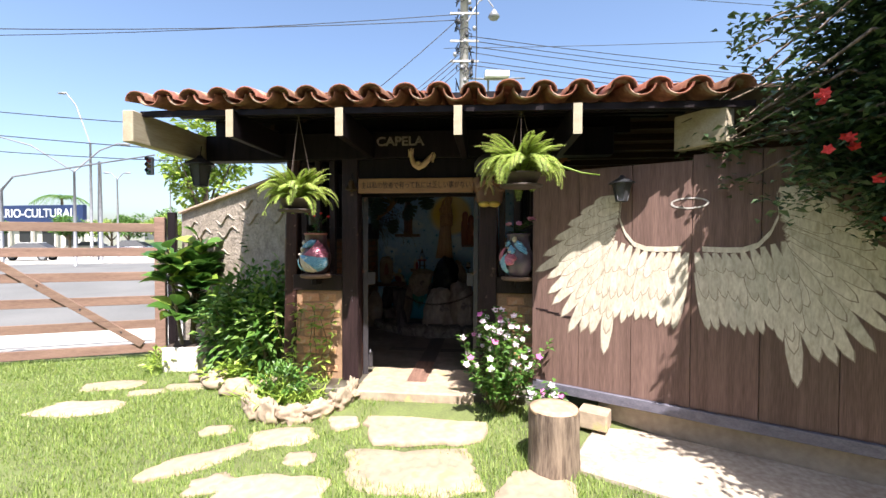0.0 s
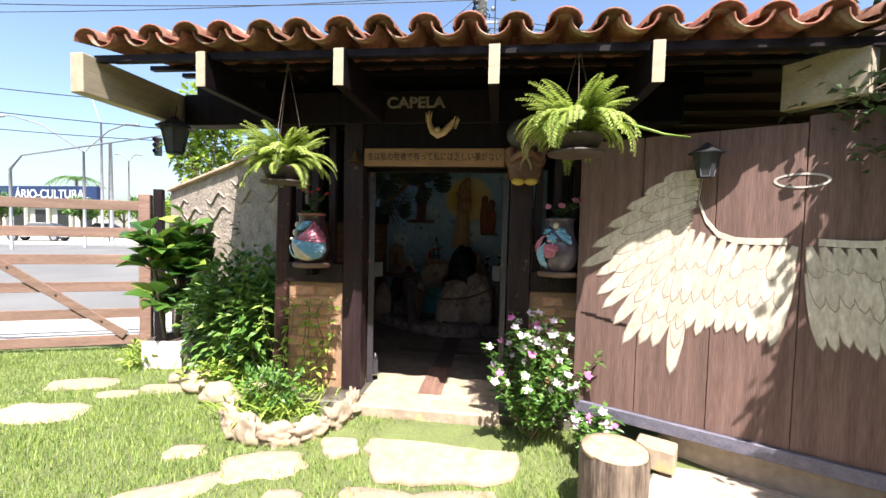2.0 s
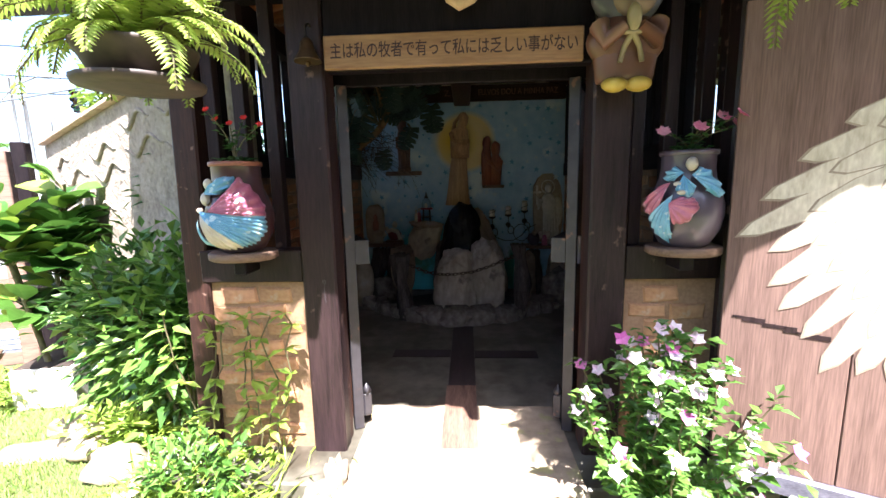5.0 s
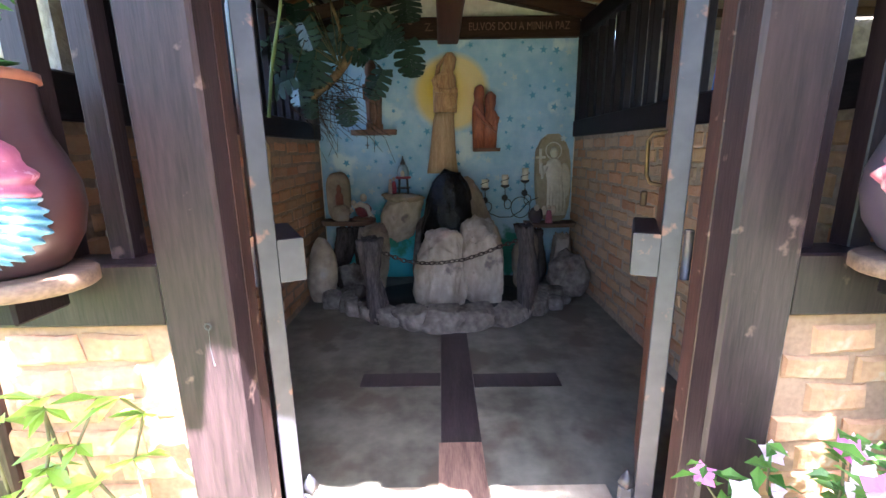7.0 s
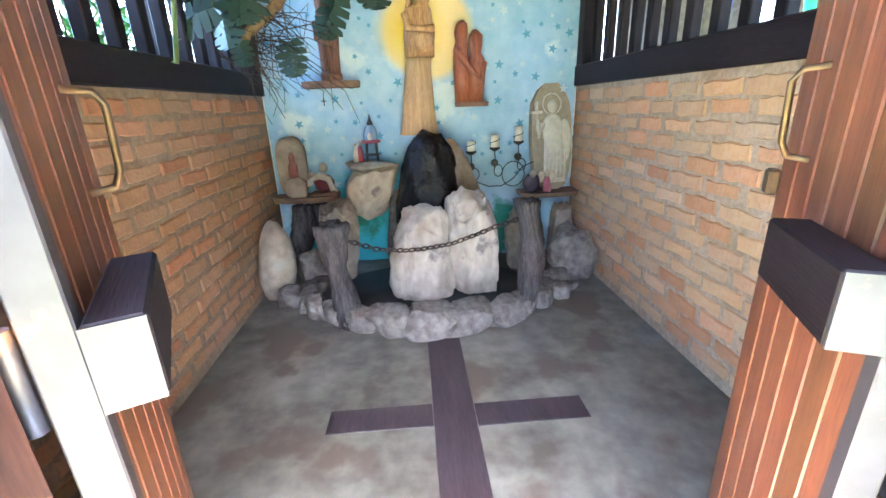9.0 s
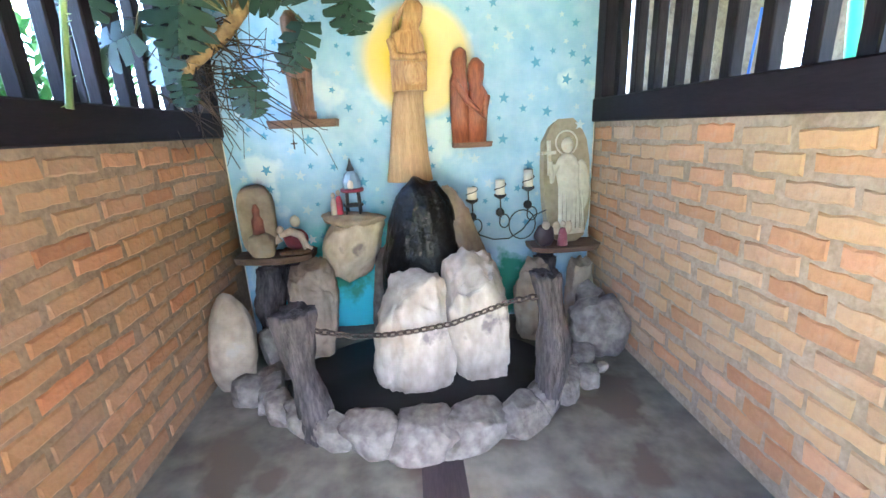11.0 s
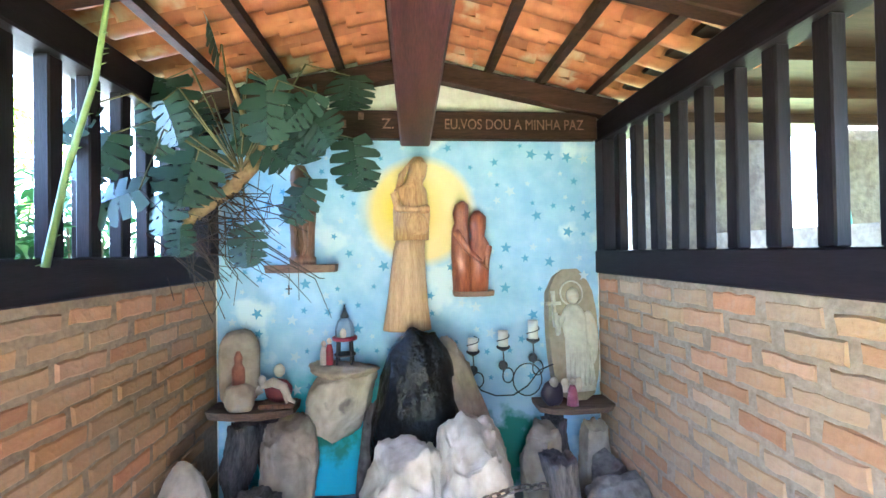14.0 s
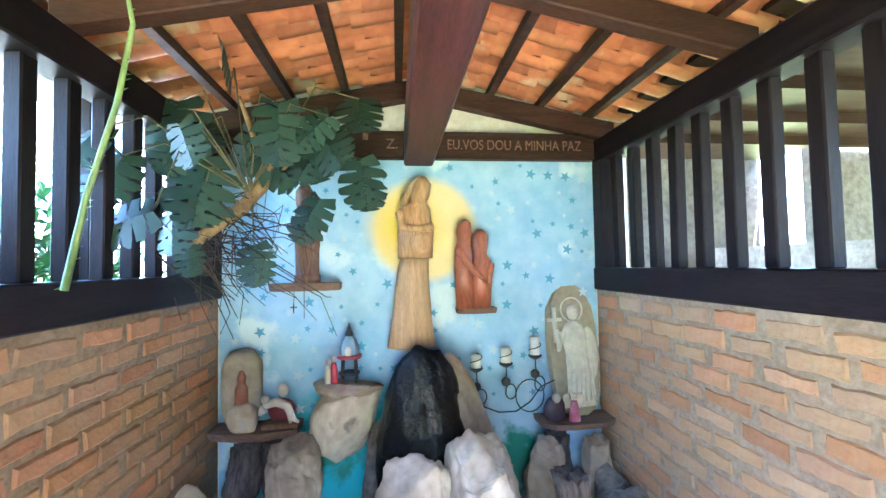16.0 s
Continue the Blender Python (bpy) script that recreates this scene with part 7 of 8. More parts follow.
for k in range(90):
    a = Vector((rng.uniform(-0.1, 0.35), rng.uniform(-0.15, 0.05), rng.uniform(0.05, 0.45)))
    b = a + Vector((rng.uniform(-0.15, 0.4), rng.uniform(-0.1, 0.35), rng.uniform(-0.3, 0.15)))
    c = b + Vector((rng.uniform(-0.1, 0.2), rng.uniform(-0.05, 0.1), rng.uniform(-0.25, 0.05)))
    tube(bm, [a, b, c], [0.004, 0.003, 0.002], 4)
tagged(part("root_tangle", bm, mat("dark_aerial_root", (0.07, 0.045, 0.03), (0.03, 0.018, 0.012), 0.9, 40, 9, 0.3), mon, "dark tangled aerial roots"), kind="stuff")


def split_leaf(foot, way, length, face):
    """One broad heart-shaped leaf, deeply notched along both sides."""
    way = way.normalized()
    face = (face - way * face.dot(way)).normalized()
    side = face.cross(way)
    bm = bmesh.new()
    steps = 66
    for sg in (-1, 1):
        rib, rim = [], []
        for k in range(steps + 1):
            u = k / steps
            w = 0.52 * length * math.sin(math.pi * min(1.0, 0.16 + 0.84 * u)) ** 0.75
            cut = (u * 6.4 + 0.1 + 0.2 * sg) % 1.0
            notch = 1.0 if u < 0.05 else (1 - 0.74 * max(0.0, min(1.0, 1.5 - abs(cut - 0.5) / 0.1))) * (1 + 0.22 * noise.noise((u * 9, sg * 3.0, foot.x * 7 + foot.z * 5)))
            v = u + 0.3 * math.sin(math.pi * u) * (0.4 + 0.6 * u) - 0.16 * (1 - u)
            sag = lambda q: Vector((0, 0, -0.16 * length * q * q))
            rib.append(bm.verts.new(foot + way * (length * u) + sag(u)))
            rim.append(bm.verts.new(foot + way * (length * v) + side * (sg * w * notch) - face * (0.22 * w * notch) + sag(max(v, 0))))
        for k in range(steps):
            bm.faces.new((rib[k], rib[k + 1], rim[k + 1], rim[k])).smooth = True
    return bm


rng = random.Random(77)
LEAVES = [((0.02, -0.15, 0.9), (0.1, -0.3, -0.9), 0.3), ((0.16, -0.12, 0.62), (-0.1, -0.3, -0.9), 0.34), ((-0.02, -0.12, 0.4), (0.1, -0.2, -0.9), 0.26), ((0.62, 0.0, 0.8), (0.25, -0.2, -0.9), 0.28), ((0.92, 0.05, 0.66), (0.15, -0.2, -0.95), 0.28),
          ((0.7, 0.0, 0.42), (-0.4, -0.2, -0.7), 0.25), ((0.36, -0.05, 0.16), (0.1, -0.2, -0.9), 0.2), ((0.3, -0.2, 1.0), (0.1, -0.5, 0.25), 0.24)]
for k in range(8):
    LEAVES.append(((rng.uniform(-0.1, 0.95), rng.uniform(-0.3, 0.05), rng.uniform(0.62, 1.0)), (rng.uniform(-0.6, 0.6), rng.uniform(-0.5, 0.1), rng.uniform(-1, 0.1)), rng.uniform(0.18, 0.28)))
for k in range(6):
    LEAVES.append(((rng.uniform(-0.16, 0.16), rng.uniform(-0.5, 0.1), rng.uniform(0.12, 0.7)), (rng.uniform(-0.4, 0.5), rng.uniform(-0.6, 0.1), rng.uniform(-1, 0.0)), rng.uniform(0.14, 0.24)))
ribs = bmesh.new()
for k, (f, w, ln) in enumerate(LEAVES):
    f, w = Vector(f), Vector(w)
    part("leaf", split_leaf(f, w, ln, Vector((0.35 * math.sin(k * 2.1), -1, 0.3 + 0.3 * math.cos(k)))), MON, mon)
    tube(ribs, [(0.33, -0.03, 0.45), (f.x * 0.6 + 0.13, f.y, max(f.z, 0.5) + 0.06), f], [0.005, 0.005, 0.004], 5)
tagged(part("leaf_stalk", ribs, STEM, mon), kind="stuff")

# thorny shoot
shoot = thing("thorny_shoot", "long green thorny shoot leaning on the bars", "shoot", pose(0, 0, 0))
pts = [Vector(p) for p in ((-2.02, 6.38, 1.66), (-1.98, 6.42, 2.0), (-1.9, 6.45, 2.35), (-1.82, 6.4, 2.62), (-1.8, 6.3, 2.78))]
bm = tube(bmesh.new(), pts, [0.013, 0.012, 0.011, 0.009, 0.006], 8)
rng = random.Random(3)
for k in range(26):
    i = rng.randrange(4)
    p = pts[i].lerp(pts[i + 1], rng.random())
    w = heading(rng, 0.1)
    tube(bm, [p, p + w * 0.03], [0.005, 0.0008], 5)
part("stem", bm, mat("pale_green_shoot", (0.22, 0.3, 0.1), (0.14, 0.2, 0.06), 0.5, 30, 6, 0.2), shoot)
# ---- street and surroundings ----
POLE_CONC = mat("concrete_pole", (0.45, 0.42, 0.4), (0.32, 0.3, 0.28), 0.85, 12, 2, 0.3)
WIRE = mat("black_cable", (0.02, 0.02, 0.022), (0.015, 0.015, 0.017), 0.6, 10, 2, 0)
STREET_Z = -0.3


def street_pole(right, ahead, height, r, label, arms=(), lamp=0.35):
    t = thing("street_lamp" if arms else "street_pole", label, "street lamp" if arms else "pole", Matrix.Translation(off(right, ahead, STREET_Z)) @ BEARING, "street poles")
    part("pole", tube(bmesh.new(), [(0, 0, 0), (0, 0, height * 0.5), (0, 0, height)], [r, r * 0.85, r * 0.6], 10), METAL_GREY, t)
    for reach, rise in arms:
        part("arm", tube(bmesh.new(), [(0, 0, height - 0.05), (reach * 0.5, 0, height + rise * 0.75), (reach * 0.85, 0, height + rise), (reach, 0, height + rise)], r * 0.45, 8), METAL_GREY, t)
        bm = lump(bmesh.new(), (reach, 0, height + rise - 0.05), (lamp, 0.15, 0.09), 3, 0.05, 2)
        part("lamp_head", bm, METAL_GREY, t, "grey lamp head")
    return t


street_pole(-24.4, 28, 6.3, 0.11, "grey double-armed street lamp across the road", ((-5.6, 2.2), (3.4, 1.8)))
street_pole(-28.3, 34, 9.5, 0.12, "tall grey street lamp with curved arm", ((-2.2, 4.0),))
street_pole(-30.8, 40, 7.5, 0.1, "grey street lamp with twin flat heads", ((-1.0, 0.6), (1.0, 0.6)))
t = street_pole(-28.4, 35, 8.2, 0.2, "dark timber power pole across the road")
street_pole(-25.8, 40, 8.6, 0.07, "thin grey metal pole across the road")

# traffic light on a long arm
tl = thing("traffic_light", "black traffic light hung over the road", "traffic light", Matrix.Translation(off(-16.6, 24, STREET_Z)) @ BEARING)
part("post", tube(bmesh.new(), [(-9, 0.5, 0), (-9, 0.5, 4.6), (-8.2, 0.4, 5.4), (0.2, 0.1, 6.6)], [0.1, 0.08, 0.06, 0.04], 8), METAL_GREY, tl)
part("housing", boxed(-0.17, 0.17, -0.12, 0.12, 5.45, 6.45, 0.03), LANTERN, tl)
for k, c in enumerate(((0.25, 0.02, 0.02), (0.2, 0.12, 0.02), (0.02, 0.15, 0.08))):
    part("lens", lathe(bmesh.new(), [(0.11, 0), (0.1, 0.02), (0.04, 0.03)], 16, pose(0, -0.12, 5.63 + 0.32 * (2 - k), 90)), mat("signal_lens", c, c, 0.2, 10, 2, 0), tl)
    part("visor", tube(bmesh.new(), [(0, -0.12, 5.7 + 0.32 * (2 - k)), (0, -0.3, 5.68 + 0.32 * (2 - k))], [0.13, 0.12], 10, caps=False), LANTERN, tl)

# power pole with cables behind the chapel
pp = thing("power_pole", "concrete power pole crowded with cables and fittings", "power pole", Matrix.Translation(off(1.45, 30, STREET_Z)) @ BEARING)
part("pole", tube(bmesh.new(), [(0, 0, 0), (0, 0, 9), (0, 0, 21)], [0.42, 0.36, 0.27], 12), POLE_CONC, pp)
rng = random.Random(12)
for k in range(34):
    z = rng.uniform(12.5, 20)
    a = rng.uniform(0, 6.283)
    part("cable_loop", tube(bmesh.new(), [(0.45 * math.cos(a + 0.4 * i) * (1 + 0.5 * rng.random()), 0.45 * math.sin(a + 0.4 * i), z + rng.uniform(-0.5, 0.5)) for i in range(6)], 0.035, 5), WIRE, pp)
for k in range(16):
    z = 12.5 + 0.45 * k
    part("fitting", lump(bmesh.new(), (rng.uniform(-0.7, 0.7), -0.3, z), (0.14, 0.12, 0.17), k, 0.15, 2), METAL_GREY if k % 2 else LANTERN, pp)
for z in (14.2, 15.6, 17.5):
    part("cross_arm", boxed(-1.0, 1.0, -0.36, -0.26, z, z + 0.14, 0.01), POLE_CONC, pp)
part("lamp_arm", tube(bmesh.new(), [(0.2, -0.3, 17.0), (1.0, -0.3, 18.4), (1.5, -0.3, 18.7), (2.0, -0.3, 18.0)], 0.05, 8), METAL_GREY, pp)
part("lamp_head", lathe(bmesh.new(), [(0.1, 0.5), (0.2, 0.35), (0.42, 0.0), (0.3, -0.15), (0.05, -0.2)], 16, pose(2.05, -0.3, 17.35)), METAL_GREY, pp, "pale street lamp bowl")
part("riser", tube(bmesh.new(), [(0.75, -0.4, 12), (0.85, -0.4, 15), (0.8, -0.4, 20.5)], 0.04, 6), WIRE, pp)
bx = thing("transformer_box", "pale grey box on a roof frame", "equipment box", Matrix.Translation(off(3.75, 30, 12.55)) @ BEARING)
part("box", boxed(-0.85, 0.85, -0.4, 0.4, 0.35, 0.8, 0.04), mat("pale_grey_box_paint", (0.7, 0.7, 0.68), (0.6, 0.6, 0.58), 0.5, 10, 3, 0.1), bx)
part("frame", tube(bmesh.new(), [(-2.1, 0, 0.35), (0, 0, 0.3), (2.0, 0, 0.4)], 0.06, 6), METAL_GREY, bx)
part("support", tube(bmesh.new(), [(-0.6, 0, -12.8), (-0.6, 0, 0.35)], 0.08, 6), METAL_GREY, bx)

cables = thing("overhead_cables", "thin black overhead cables across the sky", "cables", Matrix.Translation(off(0, 0, 0)) @ BEARING, kind="structure")
SPANS = [((1.5, 30, 15.9), (60, 42, 17.5), 0.9), ((1.5, 30, 15.6), (60, 42, 16.8), 1.0), ((1.5, 30, 15.2), (60, 42, 15.9), 0.8), ((1.5, 30, 14.8), (60, 42, 15.2), 1.1), ((1.5, 30, 14.2), (60, 42, 13.8), 0.5), ((1.5, 30, 13.9), (60, 42, 13.3), 0.6),
         ((1.5, 30, 17.4), (-60, 34, 17.9), 0.8), ((1.5, 30, 17.0), (-40, 24, 13.6), 0.5), ((1.3, 29.8, 17.2), (-5.5, 28, 10.5), 0.1), ((1.3, 29.8, 14.7), (-5.0, 28, 9.0), 0.15), ((1.3, 29.8, 14.4), (-4.8, 28, 8.8), 0.15), ((1.3, 29.8, 14.0), (-4.4, 28, 8.7), 0.15), ((1.3, 29.8, 13.6), (-4.0, 28, 8.7), 0.15),
         ((-40, 26, 9.2), (-8, 24, 6.2), 0.3), ((-40, 30, 8.4), (-8, 24, 5.8), 0.3), ((-40, 28, 11.0), (-8, 24, 7.6), 0.3), ((0, 40, 26), (60, 40, 22), 0.4), ((0, 40, 19.5), (60, 40, 22.0), 0.4)]
for a, b, sag in SPANS:
    a, b = Vector(a), Vector(b)
    part("cable", tube(bmesh.new(), [a.lerp(b, u) - Vector((0, 0, 4 * sag * u * (1 - u))) for u in (k / 10 for k in range(11))], 0.028, 5, caps=False), WIRE, cables)

# building with a blue fascia across the road
BLUE_SIGN = mat("navy_fascia_paint", (0.015, 0.03, 0.1), (0.012, 0.025, 0.08), 0.5, 4, 0.6, 0.1)
PALE_WALL = mat("pale_shop_wall", (0.6, 0.57, 0.52), (0.48, 0.45, 0.4), 0.85, 6, 0.7, 0.2)
shop = thing("shop_building", "low building with a navy blue lettered fascia", "building", Matrix.Translation(off(-62, 62, STREET_Z)) @ BEARING @ pose(0, 0, 0, 0, 0, -10))
part("wall", boxed(-14, 13, 0, 8, 0, 4.2), PALE_WALL, shop)
part("fascia", boxed(-14.3, 12.0, -0.9, -0.3, 4.0, 6.6, 0.03), BLUE_SIGN, shop, "navy blue fascia band")
part("roof", boxed(-14.5, 13.3, -0.6, 8.4, 4.2, 4.5), POLE_CONC, shop)
text("ÁRIO-CULTURAL", 1.75, pose(4.0, -0.92, 5.4), mat("white_sign_letter", (0.75, 0.76, 0.78), (0.7, 0.7, 0.72), 0.6, 4, 1, 0), shop, 0.02)
for k in range(6):
    w = part("window", boxed(-12.5 + 4.1 * k, -9.8 + 4.1 * k, -0.06, 0.0, 0.6, 3.2), LANTERN, shop, "dark shopfront opening")
    part("frame", boxed(-12.6 + 4.1 * k, -9.7 + 4.1 * k, -0.1, -0.061, 3.2, 3.35), POLE_CONC, w)
for k in range(7):
    part("column", boxed(-13.6 + 4.1 * k, -13.3 + 4.1 * k, -0.75, -0.45, 0, 4.0), PALE_WALL, shop)


# far hedges, trees and a palm
def round_tree(right, ahead, height, spread, seed, label="clipped green street tree across the road"):
    rng = random.Random(seed)
    t = thing("street_tree", label, "tree", Matrix.Translation(off(right, ahead, STREET_Z)), "street trees")
    bm = bmesh.new()
    tube(bm, [(0, 0, 0), (0.05, 0, height * 0.35), (0, 0, height * 0.6)], [0.16, 0.12, 0.07], 8)
    for k in range(6):
        a = k + rng.random()
        tube(bm, [(0, 0, height * 0.35), (math.cos(a) * spread * 0.6, math.sin(a) * spread * 0.6, height * 0.72)], [0.07, 0.02], 6)
    part("trunk", bm, BARK, t)
    lv = []
    for k in range(11):
        c = (rng.uniform(-1, 1) * spread * 0.6, rng.uniform(-1, 1) * spread * 0.6, height * rng.uniform(0.55, 0.88))
        lv += shrub_leaves(rng, 170, c, (spread * 0.5, spread * 0.5, height * 0.17), 0.3, 0.2)
    leafage("crown", lv, LEAF_LIME if seed % 2 else LEAF_MID, t)


for k, (r, a, h, s) in enumerate(((-42.5, 48, 4.6, 2.3), (-38.5, 49, 4.4, 2.2), (-35.8, 48, 4.7, 2.2), (-33.0, 49, 4.6, 2.1), (-36.5, 55, 6.2, 2.4), (-30.8, 50, 4.2, 1.8), (-50, 46, 4.8, 2.2))):
    round_tree(r, a, h, s, 100 + k)
round_tree(-9.6, 17, 7.0, 1.7, 133, "airy tree rising behind the garden wall")
palm = thing("palm_tree", "distant palm with drooping fronds", "palm tree", Matrix.Translation(off(-56, 62, STREET_Z)))
part("trunk", tube(bmesh.new(), [(0, 0, 0), (0.2, 0, 4), (0.1, 0, 8)], [0.25, 0.2, 0.16], 8), BARK, palm)
rng = random.Random(5)
lv = []
for k in range(14):
    a = 2 * math.pi * k / 14
    for i in range(14):
        u = i / 13
        c = Vector((0.1 + math.cos(a) * 3.2 * u, math.sin(a) * 3.2 * u, 8 + 1.6 * u - 2.6 * u * u))
        for sg in (-1, 1):
            w = Vector((-math.sin(a) * sg + math.cos(a) * 0.5, math.cos(a) * sg + math.sin(a) * 0.5, -0.5)).normalized()
            lv.append((c, w, Vector((math.cos(a), math.sin(a), 0)), 0.7, 0.12, 0.3))
leafage("fronds", lv, LEAF_MID, palm)


# parked cars across the road
def car(right, ahead, turn, colour, label, high=1.45):
    paint = mat("car_paint", colour, tuple(c * 0.85 for c in colour), 0.25, 4, 1, 0.0, coat=0.6)
    t = thing("parked_car", label, "car", Matrix.Translation(off(right, ahead, STREET_Z + 0.03)) @ BEARING @ pose(0, 0, 0, 0, 0, turn), "parked cars")
    bm = bmesh.new()
    prof = [(-2.05, 0.35), (-2.1, 0.75), (-1.95, 0.95), (-1.0, 1.0), (1.3, 1.02), (2.0, 0.95), (2.1, 0.7), (2.05, 0.35)]
    rows = [[bm.verts.new((x, y * (1 if 0.4 < z < 0.98 else 0.94), z)) for x, z in prof] for y in (-0.84, 0.84)]
    bm.faces.new(rows[0])
    bm.faces.new(rows[1][::-1])
    for k in range(len(prof)):
        bm.faces.new((rows[0][k], rows[1][k], rows[1][(k + 1) % len(prof)], rows[0][(k + 1) % len(prof)]))
    bmesh.ops.recalc_face_normals(bm, faces=bm.faces)
    bmesh.ops.bevel(bm, geom=bm.edges[:], offset=0.05, segments=2, affect="EDGES")
    part("body", bm, paint, t)
    bm = bmesh.new()
    cab = [(-0.95, 1.0, 0.78), (-0.35, high, 0.62), (0.95, high, 0.62), (1.75, 1.0, 0.76)]
    rows = [[bm.verts.new((x, sg * y, z)) for x, z, y in cab] for sg in (-1, 1)]
    bm.faces.new(rows[0])
    bm.faces.new(rows[1][::-1])
    for k in range(4):
        bm.faces.new((rows[0][k], rows[1][k], rows[1][(k + 1) % 4], rows[0][(k + 1) % 4]))
    bmesh.ops.recalc_face_normals(bm, faces=bm.faces)
    part("cabin_glass", bm, LGLASS, t, "dark tinted windows")
    part("roof", boxed(-0.4, 0.98, -0.63, 0.63, high - 0.01, high + 0.03, 0.015), paint, t)
    for x in (-1.3, 1.3):
        for y in (-0.78, 0.78):
            w = part("wheel", lathe(bmesh.new(), [(0.3, -0.1), (0.33, -0.06), (0.33, 0.06), (0.3, 0.1)], 18, pose(x, y, 0.33, 90)), WIRE, t, "black tyre")
            part("rim", lathe(bmesh.new(), [(0.2, -0.105), (0.19, 0.105)], 12, pose(x, y, 0.33, 90)), METAL_GREY, w)
    for y in (-0.6, 0.6):
        part("headlight", lump(bmesh.new(), (-2.04, y, 0.78), (0.05, 0.16, 0.07), 2, 0.05, 2), LGLASS, t)


car(-33.5, 34, 20, (0.62, 0.62, 0.6), "white saloon car parked across the road")
car(-42.0, 50, 10, (0.55, 0.5, 0.42), "beige hatchback parked across the road")
car(-37.0, 50.5, -5, (0.6, 0.6, 0.6), "silver car parked across the road")
car(-34.5, 46, 25, (0.03, 0.035, 0.06), "dark blue wagon parked across the road", 1.6)

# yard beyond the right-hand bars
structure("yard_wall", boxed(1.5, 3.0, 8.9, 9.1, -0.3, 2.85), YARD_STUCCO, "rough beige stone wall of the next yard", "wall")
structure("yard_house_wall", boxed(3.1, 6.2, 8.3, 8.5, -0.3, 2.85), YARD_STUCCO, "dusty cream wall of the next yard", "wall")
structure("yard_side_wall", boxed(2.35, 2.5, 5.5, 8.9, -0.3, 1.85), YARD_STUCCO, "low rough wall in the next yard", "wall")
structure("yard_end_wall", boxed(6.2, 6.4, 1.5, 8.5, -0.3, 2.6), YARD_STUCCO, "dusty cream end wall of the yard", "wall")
for k in range(7):
    structure("yard_purlin", boxed(0.8, 5.4, 8.1 - 0.55 * k - 0.03, 8.1 - 0.55 * k + 0.03, 2.72, 2.8), BEAM_X, "brown wooden beam of the side roof", "beam")
side_roof = tagged(new("side_roof"), "clay tile lean-to roof beside the chapel", "roof", kind="structure")
# boarding beyond the tiles is added, to keep the yard walls in shade
structure("side_roof_board", boxed(0.72, 5.4, 3.8, 8.25, 2.8, 2.83), BEAM_X, "brown boarding under the side roof", "roof")
structure("side_roof_board", boxed(0.72, 3.08, 8.252, 8.89, 2.8, 2.83), BEAM_X, "brown boarding under the side roof", "roof")
for r in range(2):
    for k in range(15):
        piece("roof_tile", tile_meshes[0], side_roof, Matrix.Translation((1.05 + 0.4 * r, 8.7 - 0.24 * k, 2.85 + 0.05 * r)) @ Matrix.Rotation(radians(-90), 4, "Z") @ Matrix.Rotation(0.1, 4, "X"))
        piece("roof_tile", tile_meshes[1], side_roof, Matrix.Translation((1.05 + 0.4 * r, 8.58 - 0.24 * k, 2.88 + 0.05 * r)) @ Matrix.Rotation(radians(-90), 4, "Z") @ Matrix.Rotation(0.1, 4, "X"))
pipe = thing("green_pole", "turquoise painted pole leaning on the wall", "pole", pose(0, 0, 0))
part("pole", tube(bmesh.new(), [(3.3, 8.2, -0.25), (2.95, 8.22, 2.4)], 0.05, 8), mat("turquoise_paint", (0.08, 0.5, 0.42), (0.06, 0.4, 0.34), 0.5, 10, 3, 0.1), pipe)
pipe = thing("blue_broom", "blue plastic broom hanging on the yard wall", "broom", pose(2.62, 8.84, 1.75))
part("handle", tube(bmesh.new(), [(0.03, 0, 0.75), (-0.03, 0, 0.0)], 0.015, 6), mat("blue_plastic", (0.02, 0.1, 0.45), (0.02, 0.08, 0.36), 0.4, 10, 3, 0), pipe)
part("head", boxed(-0.12, 0.06, -0.03, 0.03, -0.2, 0.0, 0.01), PALM, pipe)
board = thing("leaning_board", "pale rounded wooden board against the wall", "board", pose(3.85, 8.22, 0.0))
bm = boxed(-0.13, 0.13, -0.02, 0.02, -0.3, 1.95, 0.02)
part("board", bm, PALE_WOOD, board)

# greenery beyond the left-hand bars
for x, y, sz, n, mt, sd in ((-2.95, 7.1, (0.35, 0.8, 0.95), 1700, LEAF_DARK, 61), (-3.0, 5.9, (0.35, 0.65, 0.9), 1300, LEAF_DARK, 62), (-2.9, 7.8, (0.4, 0.6, 1.2), 1200, LEAF_DARK, 63), (-3.9, 6.9, (0.5, 1.2, 0.95), 900, LEAF_MID, 64)):
    p = plant("garden_shrub", "tall leafy shrub outside the chapel bars", "shrub", (x, y, -0.3), "shrubs outside the bars")
    rng = random.Random(sd)
    bm = bmesh.new()
    for k in range(12):
        a = rng.uniform(0, 6.283)
        tube(bm, [(0, 0, 0), (math.cos(a) * sz[0] * 0.4, math.sin(a) * sz[1] * 0.4, 1.0), (math.cos(a) * sz[0] * 0.8, math.sin(a) * sz[1] * 0.8, 1.6 + rng.random())], [0.02, 0.014, 0.005], 5)
    tagged(part("stem", bm, STEM, p), kind="stuff")
    leafage("leaves", shrub_leaves(rng, n, (0, 0, 1.7), sz, 0.16, 0.05, shell=0.2), mt, p)
structure("left_lean_to", boxed(-2.95, -2.25, 5.0, 8.6, 2.72, 2.75), BEAM_X, "brown boarding of the narrow left lean-to", "roof")
left_roof = tagged(new("left_side_roof"), "clay tiles over the left side eave", "roof", kind="structure")
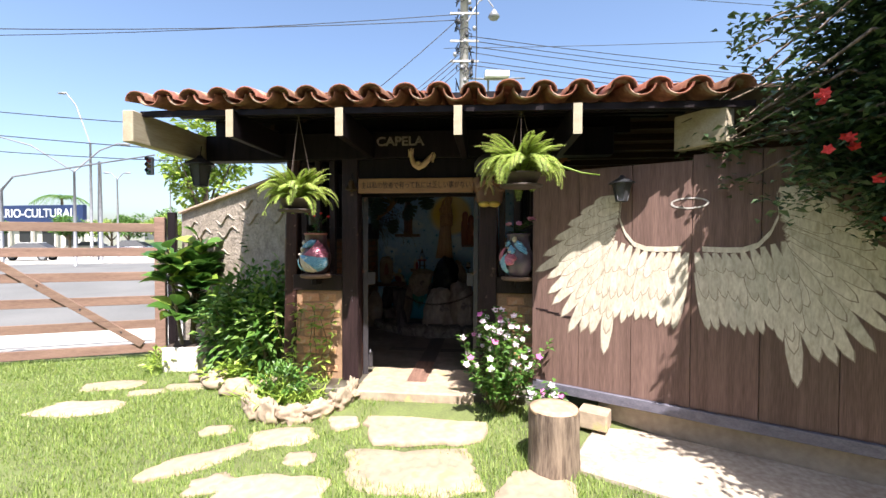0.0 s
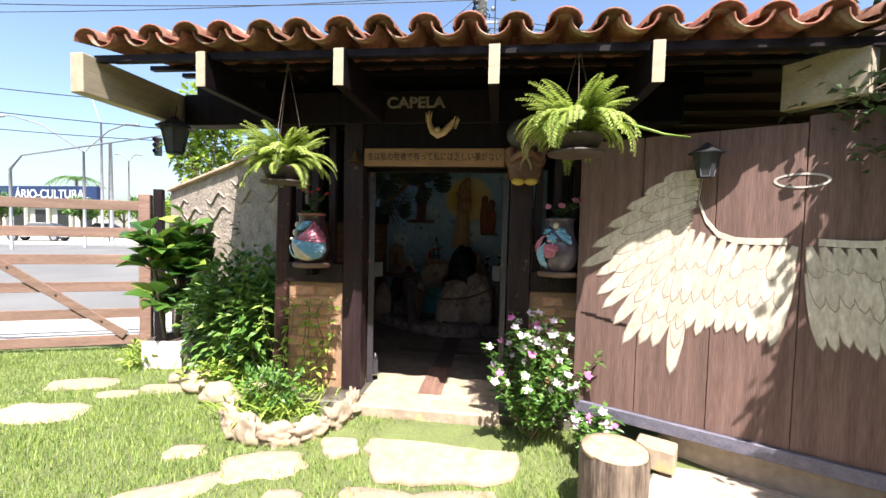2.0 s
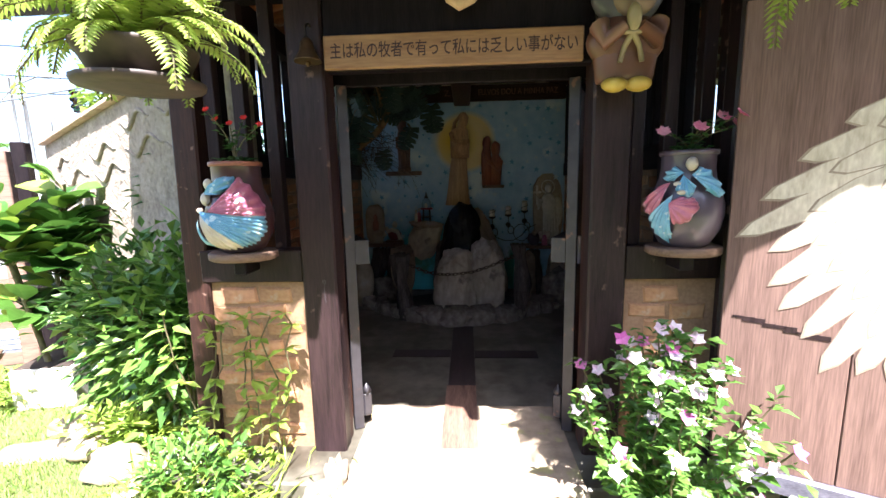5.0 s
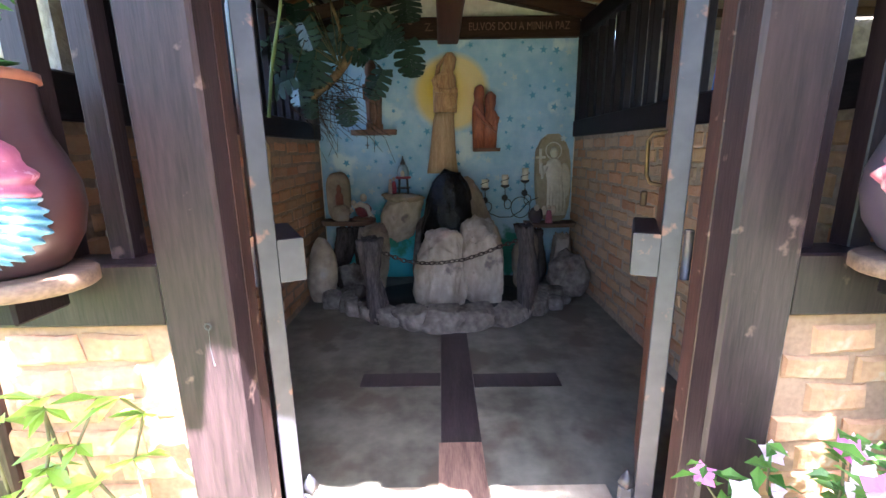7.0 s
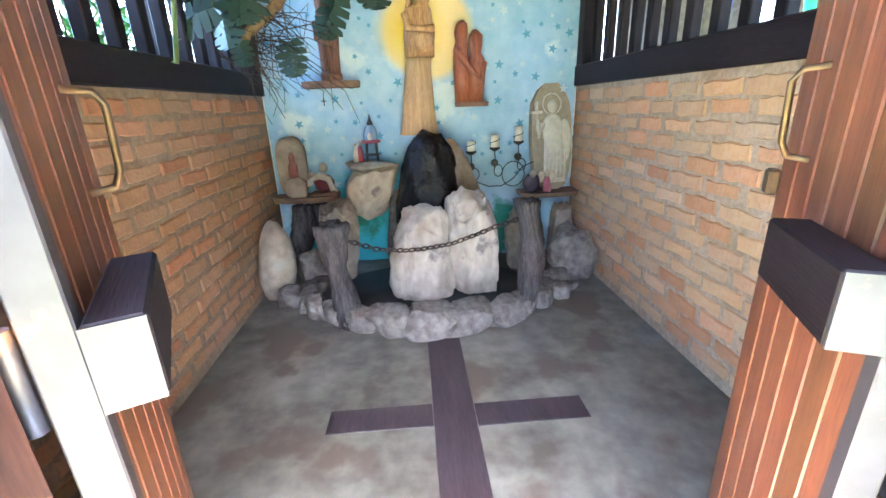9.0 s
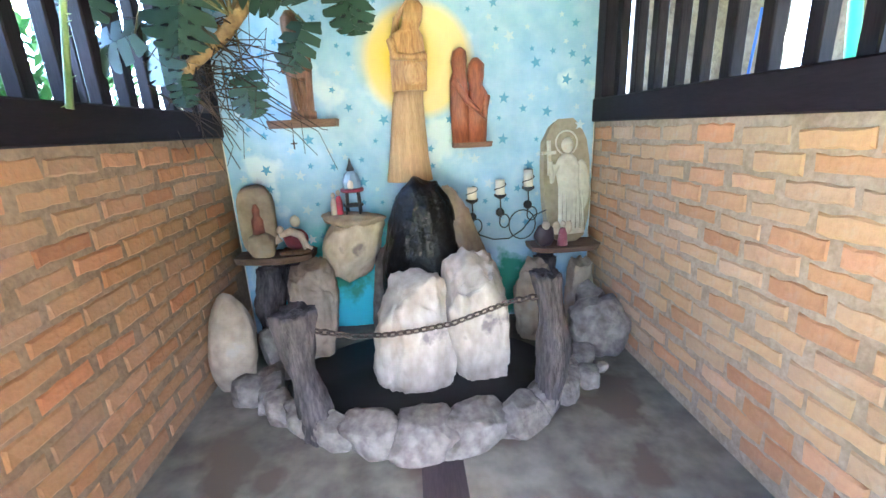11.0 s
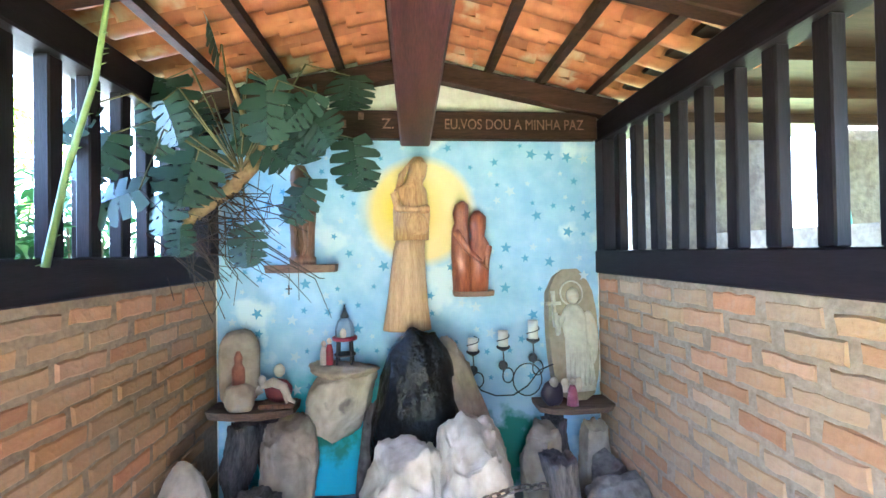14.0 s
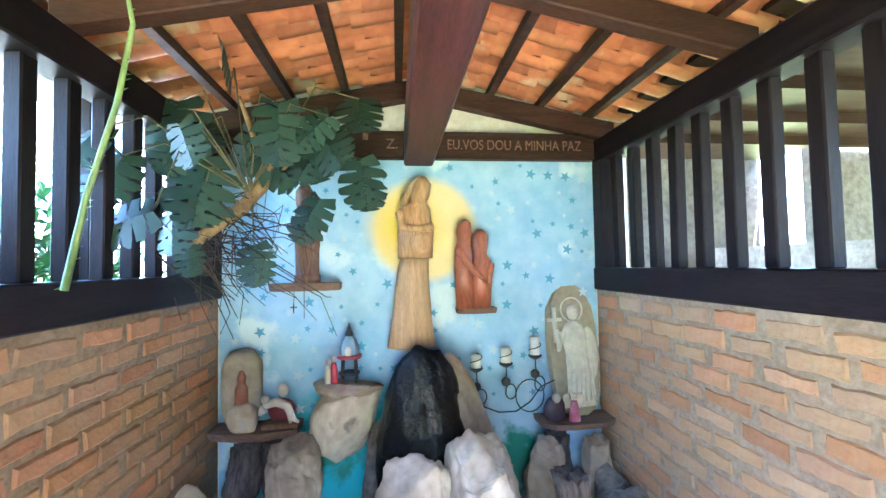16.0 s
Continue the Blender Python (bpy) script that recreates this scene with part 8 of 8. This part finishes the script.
for r in range(1):
    for k in range(14):
        piece("roof_tile", tile_meshes[0], left_roof, Matrix.Translation((-2.3 - 0.4 * r, 8.5 - 0.25 * k, 2.82 - 0.03 * r)) @ Matrix.Rotation(radians(90), 4, "Z") @ Matrix.Rotation(-0.08, 4, "X"))
for y in (5.3, 6.3, 7.3, 8.3):
    structure("lean_to_post", boxed(-2.6, -2.53, y - 0.04, y + 0.04, -0.3, 2.72, 0.006), DARK_WOOD, "dark wooden lean-to post", "post")
# ---- bricks of the chapel walls ----
def brick_mesh(length, high, deep, seed, clay=BRICK):
    bm = boxed(-length / 2, length / 2, -deep, 0, -high / 2, high / 2)
    bmesh.ops.subdivide_edges(bm, edges=[e for e in bm.edges if abs(e.verts[0].co.x - e.verts[1].co.x) > 0.05], cuts=4)
    bmesh.ops.bevel(bm, geom=[e for e in bm.edges if all(v.co.y < -deep + 1e-5 for v in e.verts) and (abs(e.verts[0].co.x - e.verts[1].co.x) > 1e-4 or abs(e.verts[0].co.x) > length / 2 - 1e-4)], offset=0.009, segments=1, affect="EDGES")
    for v in bm.verts:
        v.co += Vector((noise.noise(v.co * 19 + Vector((seed, 0, 0))), 0.5 * noise.noise(v.co * 23 + Vector((0, seed, 0))), noise.noise(v.co * 21 + Vector((0, 0, seed))))) * 0.011
    me = bpy.data.meshes.new("brick")
    bm.to_mesh(me)
    bm.free()
    me.materials.append(clay)
    return me


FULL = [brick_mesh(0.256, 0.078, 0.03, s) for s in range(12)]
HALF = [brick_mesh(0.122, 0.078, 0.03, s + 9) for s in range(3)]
# bricks in the darkened copy, for the left wall's shade
FULL_SHADE = [brick_mesh(0.256, 0.078, 0.03, s + 40, BRICK_SHADE) for s in range(12)]
HALF_SHADE = [brick_mesh(0.122, 0.078, 0.03, s + 60, BRICK_SHADE) for s in range(3)]
PANEL_BRICK = mat("orange_panel_brick", (0.52, 0.29, 0.15), (0.36, 0.18, 0.09), 0.92, 34, 7, 1.0, vary=0.25, spots=((0.46, 0.34, 0.23), 7, 0.6), depth=0.012)
LOW = [brick_mesh(0.184, 0.078, 0.03, s + 19, PANEL_BRICK) for s in range(3)]
rng = random.Random(30)


def lay(parent, origin, turn, length, z0, z1, meshes=FULL, halves=HALF, pitch=0.275, course=0.0935, start=0.0):
    """Courses of bricks on a wall face; the face looks along the turned -y."""
    face = Matrix.Translation(origin) @ Matrix.Rotation(radians(turn), 4, "Z")
    rows = int((z1 - z0) / course)
    for r in range(rows):
        z = z0 + (r + 0.5) * course
        s = (pitch / 2 if r % 2 else 0.0) + rng.uniform(-0.03, 0.03) + pitch / 2
        if r % 2 and pitch > 0.2:
            piece("brick", rng.choice(halves), parent, face @ pose(0.065, rng.uniform(-0.002, 0.004), z, 0, rng.uniform(-1, 1), 0))
        while s < length - pitch * 0.42:
            piece("brick", rng.choice(meshes), parent, face @ pose(s, rng.uniform(-0.004, 0.005), z + rng.uniform(-0.008, 0.008), 0, rng.uniform(-2.2, 2.2), rng.uniform(-0.7, 0.7)) @ Matrix.Diagonal((rng.uniform(0.84, 1.06), 1, rng.uniform(0.8, 1.1), 1)))
            s += pitch + rng.uniform(-0.006, 0.006)


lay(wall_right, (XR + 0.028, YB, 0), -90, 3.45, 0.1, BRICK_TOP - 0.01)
lay(wall_left, (XL - 0.028, 4.3, 0), 90, 3.44, 0.1, BRICK_TOP - 0.01, FULL_SHADE, HALF_SHADE)
for a, b, panel in front_panels:
    lay(panel, (a + 0.005, YF + 0.062, 0), 0, b - a - 0.01, 0.02, 0.985, LOW, HALF, 0.196)
